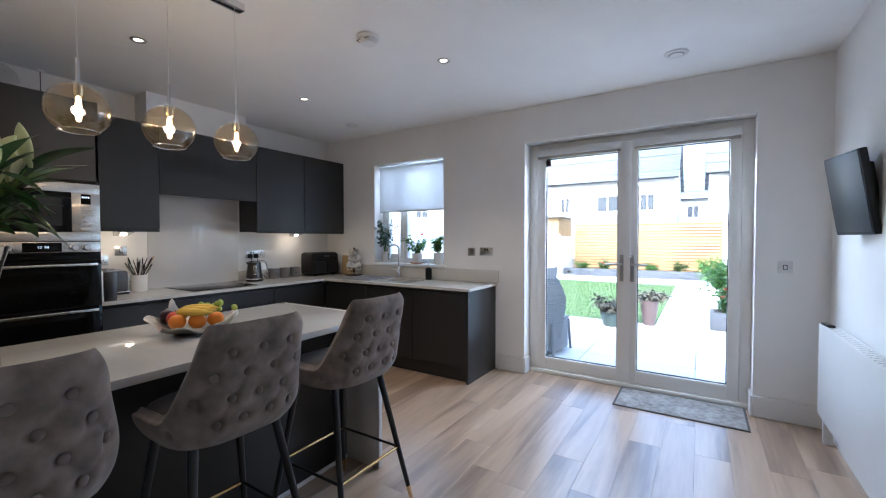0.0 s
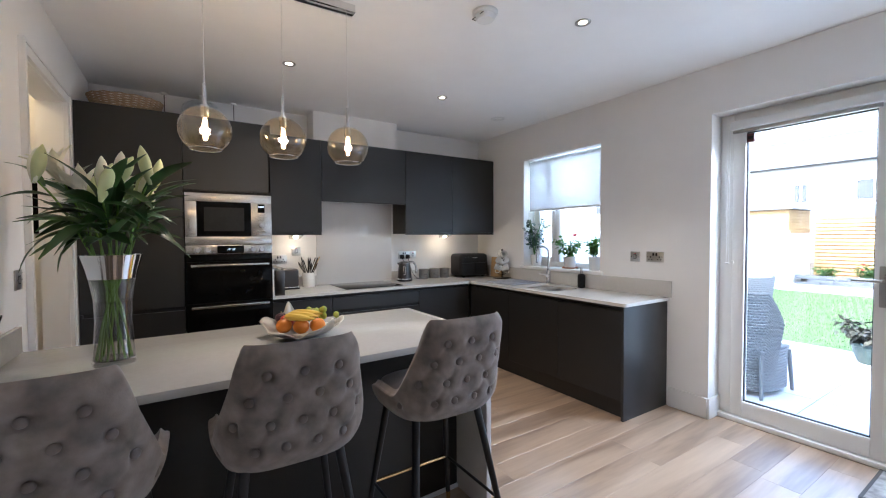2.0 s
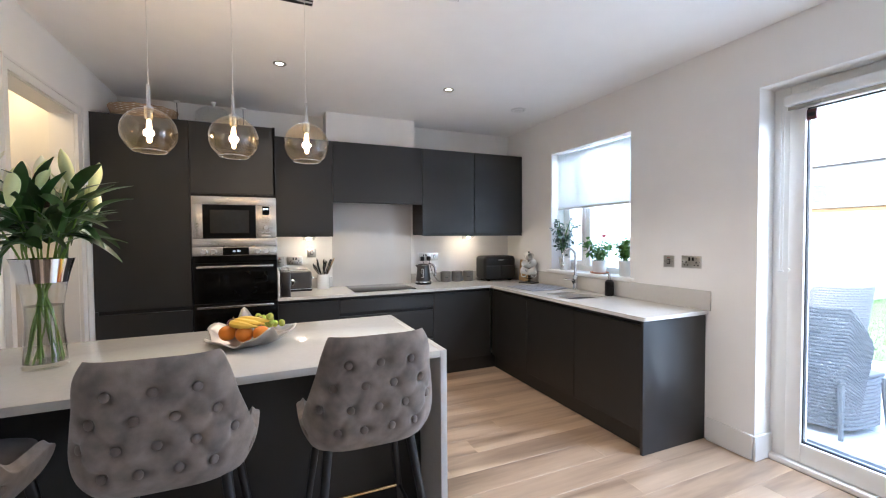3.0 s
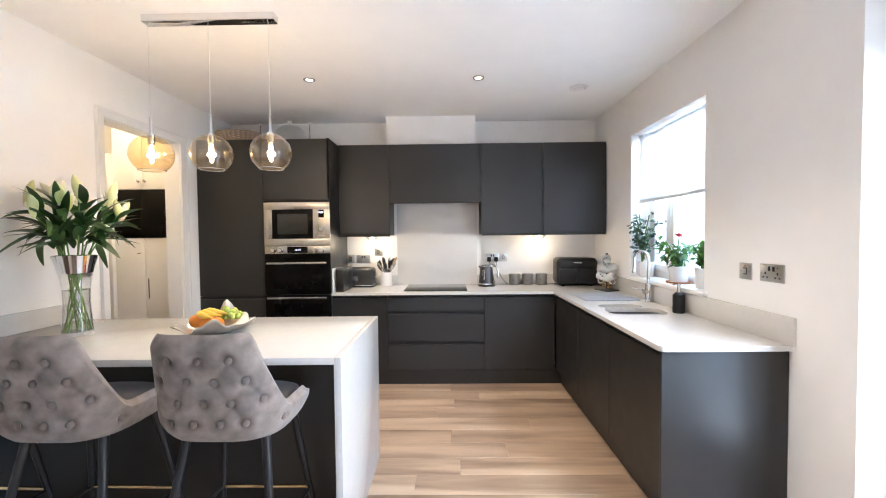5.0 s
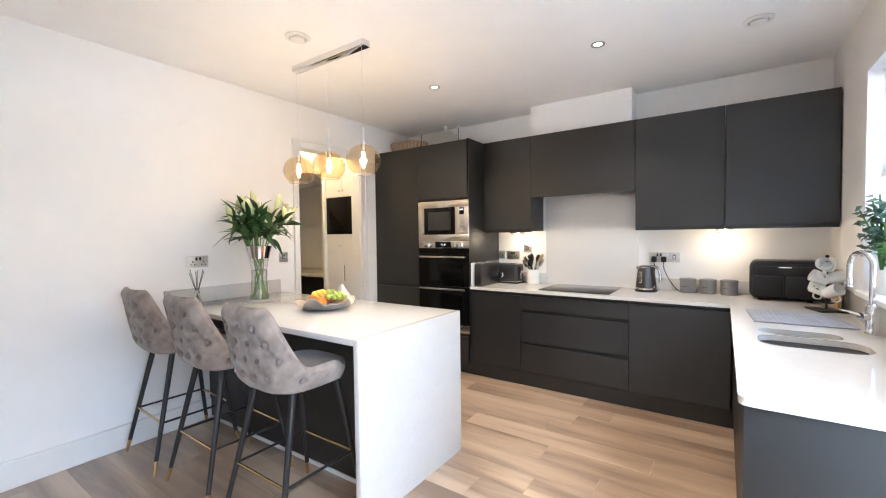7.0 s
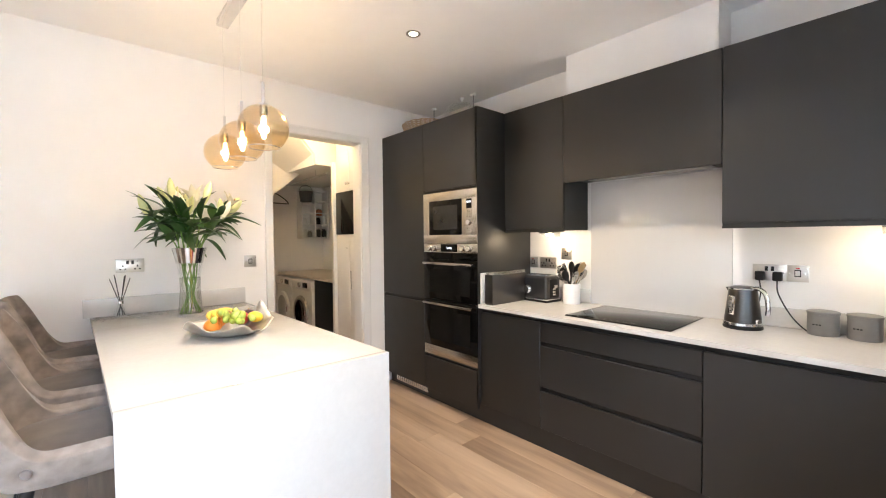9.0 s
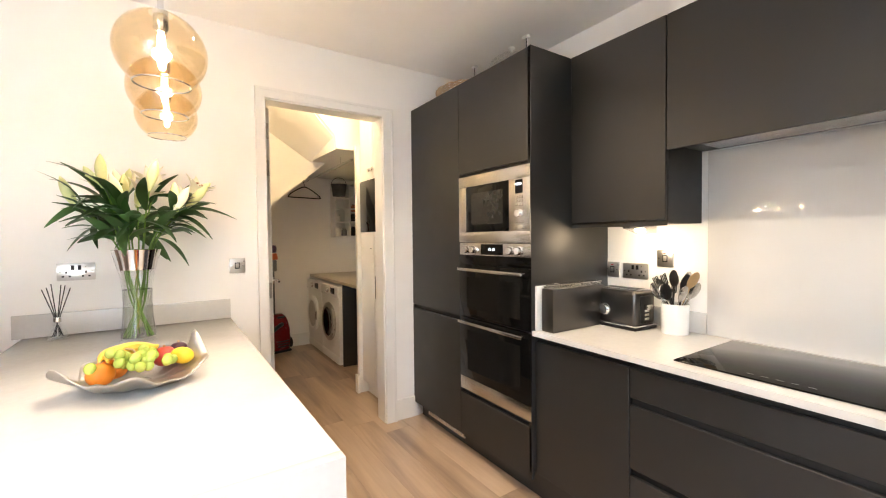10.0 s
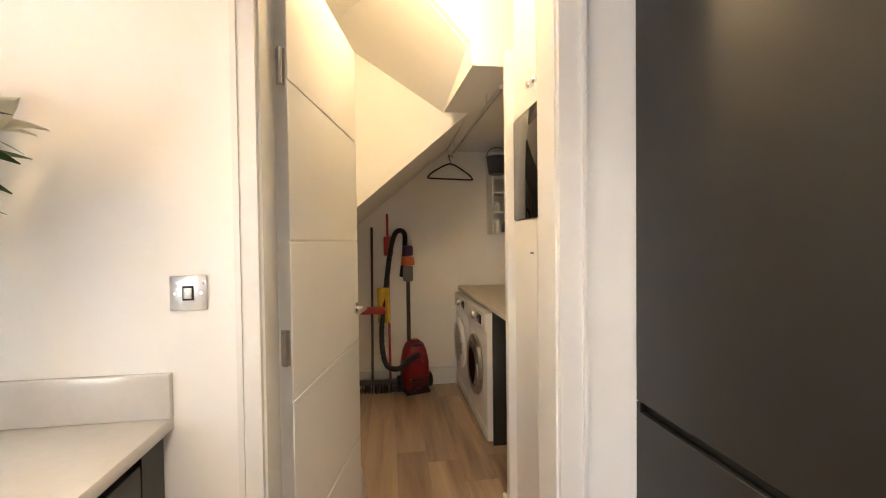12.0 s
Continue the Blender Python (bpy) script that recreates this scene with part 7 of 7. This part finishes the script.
def stick_vacuum():
    s = thing("stick_vacuum", (-2.92, -2.41, 0.0), "cordless stick vacuum with orange and purple motor hung on the wall", "vacuum cleaner")
    ORANGE_P = material("orange_plastic", (0.55, 0.12, 0.03), 0.35, vary=0.1)
    PURPLE = material("purple_plastic", (0.06, 0.03, 0.09), 0.35, vary=0.1)
    tube("wand", [(0, 0, 0.07), (0, 0, 0.98)], 0.017, DARK_STEEL, s, 14)
    lathe("dust_bin", [(0, 0.96), (0.04, 0.965), (0.045, 0.98), (0.045, 1.09), (0.038, 1.1), (0, 1.1)], GREY_CERAMIC, s, 24)
    lathe("cyclone", [(0, 1.1), (0.055, 1.105), (0.06, 1.13), (0.05, 1.18), (0, 1.185)], ORANGE_P, s, 24)
    lathe("motor", [(0, 1.185), (0.045, 1.19), (0.048, 1.25), (0.04, 1.275), (0, 1.28)], PURPLE, s, 24)
    box("grip", (-0.02, 0.02, -0.09, -0.05, 1.05, 1.24), BLACK_PLASTIC, s, 0.01)
    box("floor_head", (-0.12, 0.12, -0.04, 0.06, 0.0, 0.075), PURPLE, s, 0.02)
stick_vacuum()


def broom(name, x, y, z_top, mat, head, label, lean):
    b = thing(name, (x, y, 0), label, "broom", lean)
    tube("handle", [(0, 0, 0.1), (0, -0.08, z_top)], 0.011, mat, b, 10)
    bm = bmesh.new()
    add_box(bm, -0.13, 0.13, -0.025, 0.025, 0.07, 0.11, 0.008)
    finish("head", bm, head, b)
    bm = bmesh.new()
    rg = random.Random(2)
    for k in range(120):
        px, py = rg.uniform(-0.125, 0.125), rg.uniform(-0.02, 0.02)
        add_tube(bm, [(px, py, 0.075), (px * 1.08, py * 1.3, 0.0)], 0.002, 4, False)
    tagged(finish("bristles", bm, BLACK_PLASTIC, b), kind="stuff")
    return b
REDP = material("red_plastic", (0.42, 0.03, 0.03), 0.4, vary=0.1)
YELP = material("yellow_cloth", (0.62, 0.45, 0.05), 0.8, vary=0.15)
red_broom = broom("broom", -2.755, -2.38, 1.56, REDP, GREY_PLASTIC, "red-handled broom leaning in the pantry", 8)
box("hand_brush", (-0.045, 0.035, -0.085, -0.035, 1.19, 1.36), REDP, red_broom, 0.012)
broom("broom", -2.60, -2.38, 1.44, GREY_PLASTIC, GREY_PLASTIC, "grey-handled brush leaning in the pantry", -6)
dp = thing("dustpan", (-2.61, -2.34, 0.78), "red dustpan hung on the brush handle", "dustpan")
prism("pan", [(-0.12, -0.06), (0.12, -0.06), (0.10, -0.02), (-0.10, -0.02)], "y", 0.0, 0.16, REDP, dp, 0.006)
cl2 = thing("cleaning_cloth", (-2.705, -2.33, 0.62), "yellow cleaning cloth hung over a handle", "cloth")
bm = bmesh.new()
gv = [[bm.verts.new((-0.05 + 0.02 * i, 0.012 * math.sin(i * 1.7 + j * 0.3), 0.0 + 0.05 * j)) for i in range(6)] for j in range(7)]
for a, c in zip(gv, gv[1:]):
    for i in range(5):
        bm.faces.new((a[i], a[i + 1], c[i + 1], c[i]))
o = finish("cloth", bm, YELP, cl2, 180)
o.modifiers.new("thickness", "SOLIDIFY").thickness = 0.004
lb = thing("floor_board", (-2.605, -0.97, 0.0), "white-faced brown board leaning behind the door", "board", 0)
box("board", (-0.008, 0.008, -0.015, 0.45, 0.0, 0.5), WOODEN, lb, 0.002).matrix_basis = pose(0, 0, 0.002, 0, 13, -4)
box("facing", (-0.014, -0.0085, -0.015, 0.45, 0.0, 0.5), GLOSS_WHITE, lb, 0.001).matrix_basis = pose(0, 0, 0.004, 0, 13, -4)
pl = thing("pantry_light", (-2.62, -0.55, TOP), "small round ceiling light in the pantry, lit", "ceiling light")
lathe("rim", [(0.05, -0.001), (0.05, -0.006), (0.035, -0.008), (0.033, -0.001)], GLOSS_WHITE, pl, 28)
lathe("lamp", [(0, -0.004), (0.033, -0.004)], SPOT_GLOW, pl, 24)


# ---- floor planks ----
def planks():
    floor = bpy.data.objects["floor"]
    rng = random.Random(5)
    W, L, GAP = 0.184, 1.22, 0.0006
    meshes = {}
    def plank_mesh(w, l):
        key = (round(w, 3), round(l, 3))
        if key not in meshes:
            bm = bmesh.new()
            b = 0.0007
            z0, z1 = -0.0055, 0.0
            lo = [bm.verts.new((sx * w / 2, sy * l / 2, z0)) for sx, sy in ((-1, -1), (1, -1), (1, 1), (-1, 1))]
            mi = [bm.verts.new((sx * w / 2, sy * l / 2, z1 - b)) for sx, sy in ((-1, -1), (1, -1), (1, 1), (-1, 1))]
            hi = [bm.verts.new((sx * (w / 2 - b), sy * (l / 2 - b), z1)) for sx, sy in ((-1, -1), (1, -1), (1, 1), (-1, 1))]
            for a, c in ((lo, mi), (mi, hi)):
                for i in range(4):
                    j = (i + 1) % 4
                    bm.faces.new((a[i], a[j], c[j], c[i]))
            bm.faces.new(hi)
            me = bpy.data.meshes.new("plank")
            bm.to_mesh(me)
            bm.free()
            me.materials.append(FLOOR)
            meshes[key] = me
        return meshes[key]
    x = HX
    while x < TX - 0.02:
        w = min(W, TX - x)
        y_lo, y_hi = (-2.52 if x < -1.9 else (-1.6 if x > -0.45 else PY)), (4.09 if FX0 - 0.1 < x < FX1 else WY)
        y = y_lo - rng.random() * L
        while y < y_hi:
            a, b = max(y, y_lo), min(y + L, y_hi)
            if b - a > 0.03:
                ob = new("plank", plank_mesh(w - GAP, b - a - GAP))
                ob.matrix_basis = pose(x + w / 2, (a + b) / 2, 0)
                ob.parent = floor
            y += L
        x += W
planks()
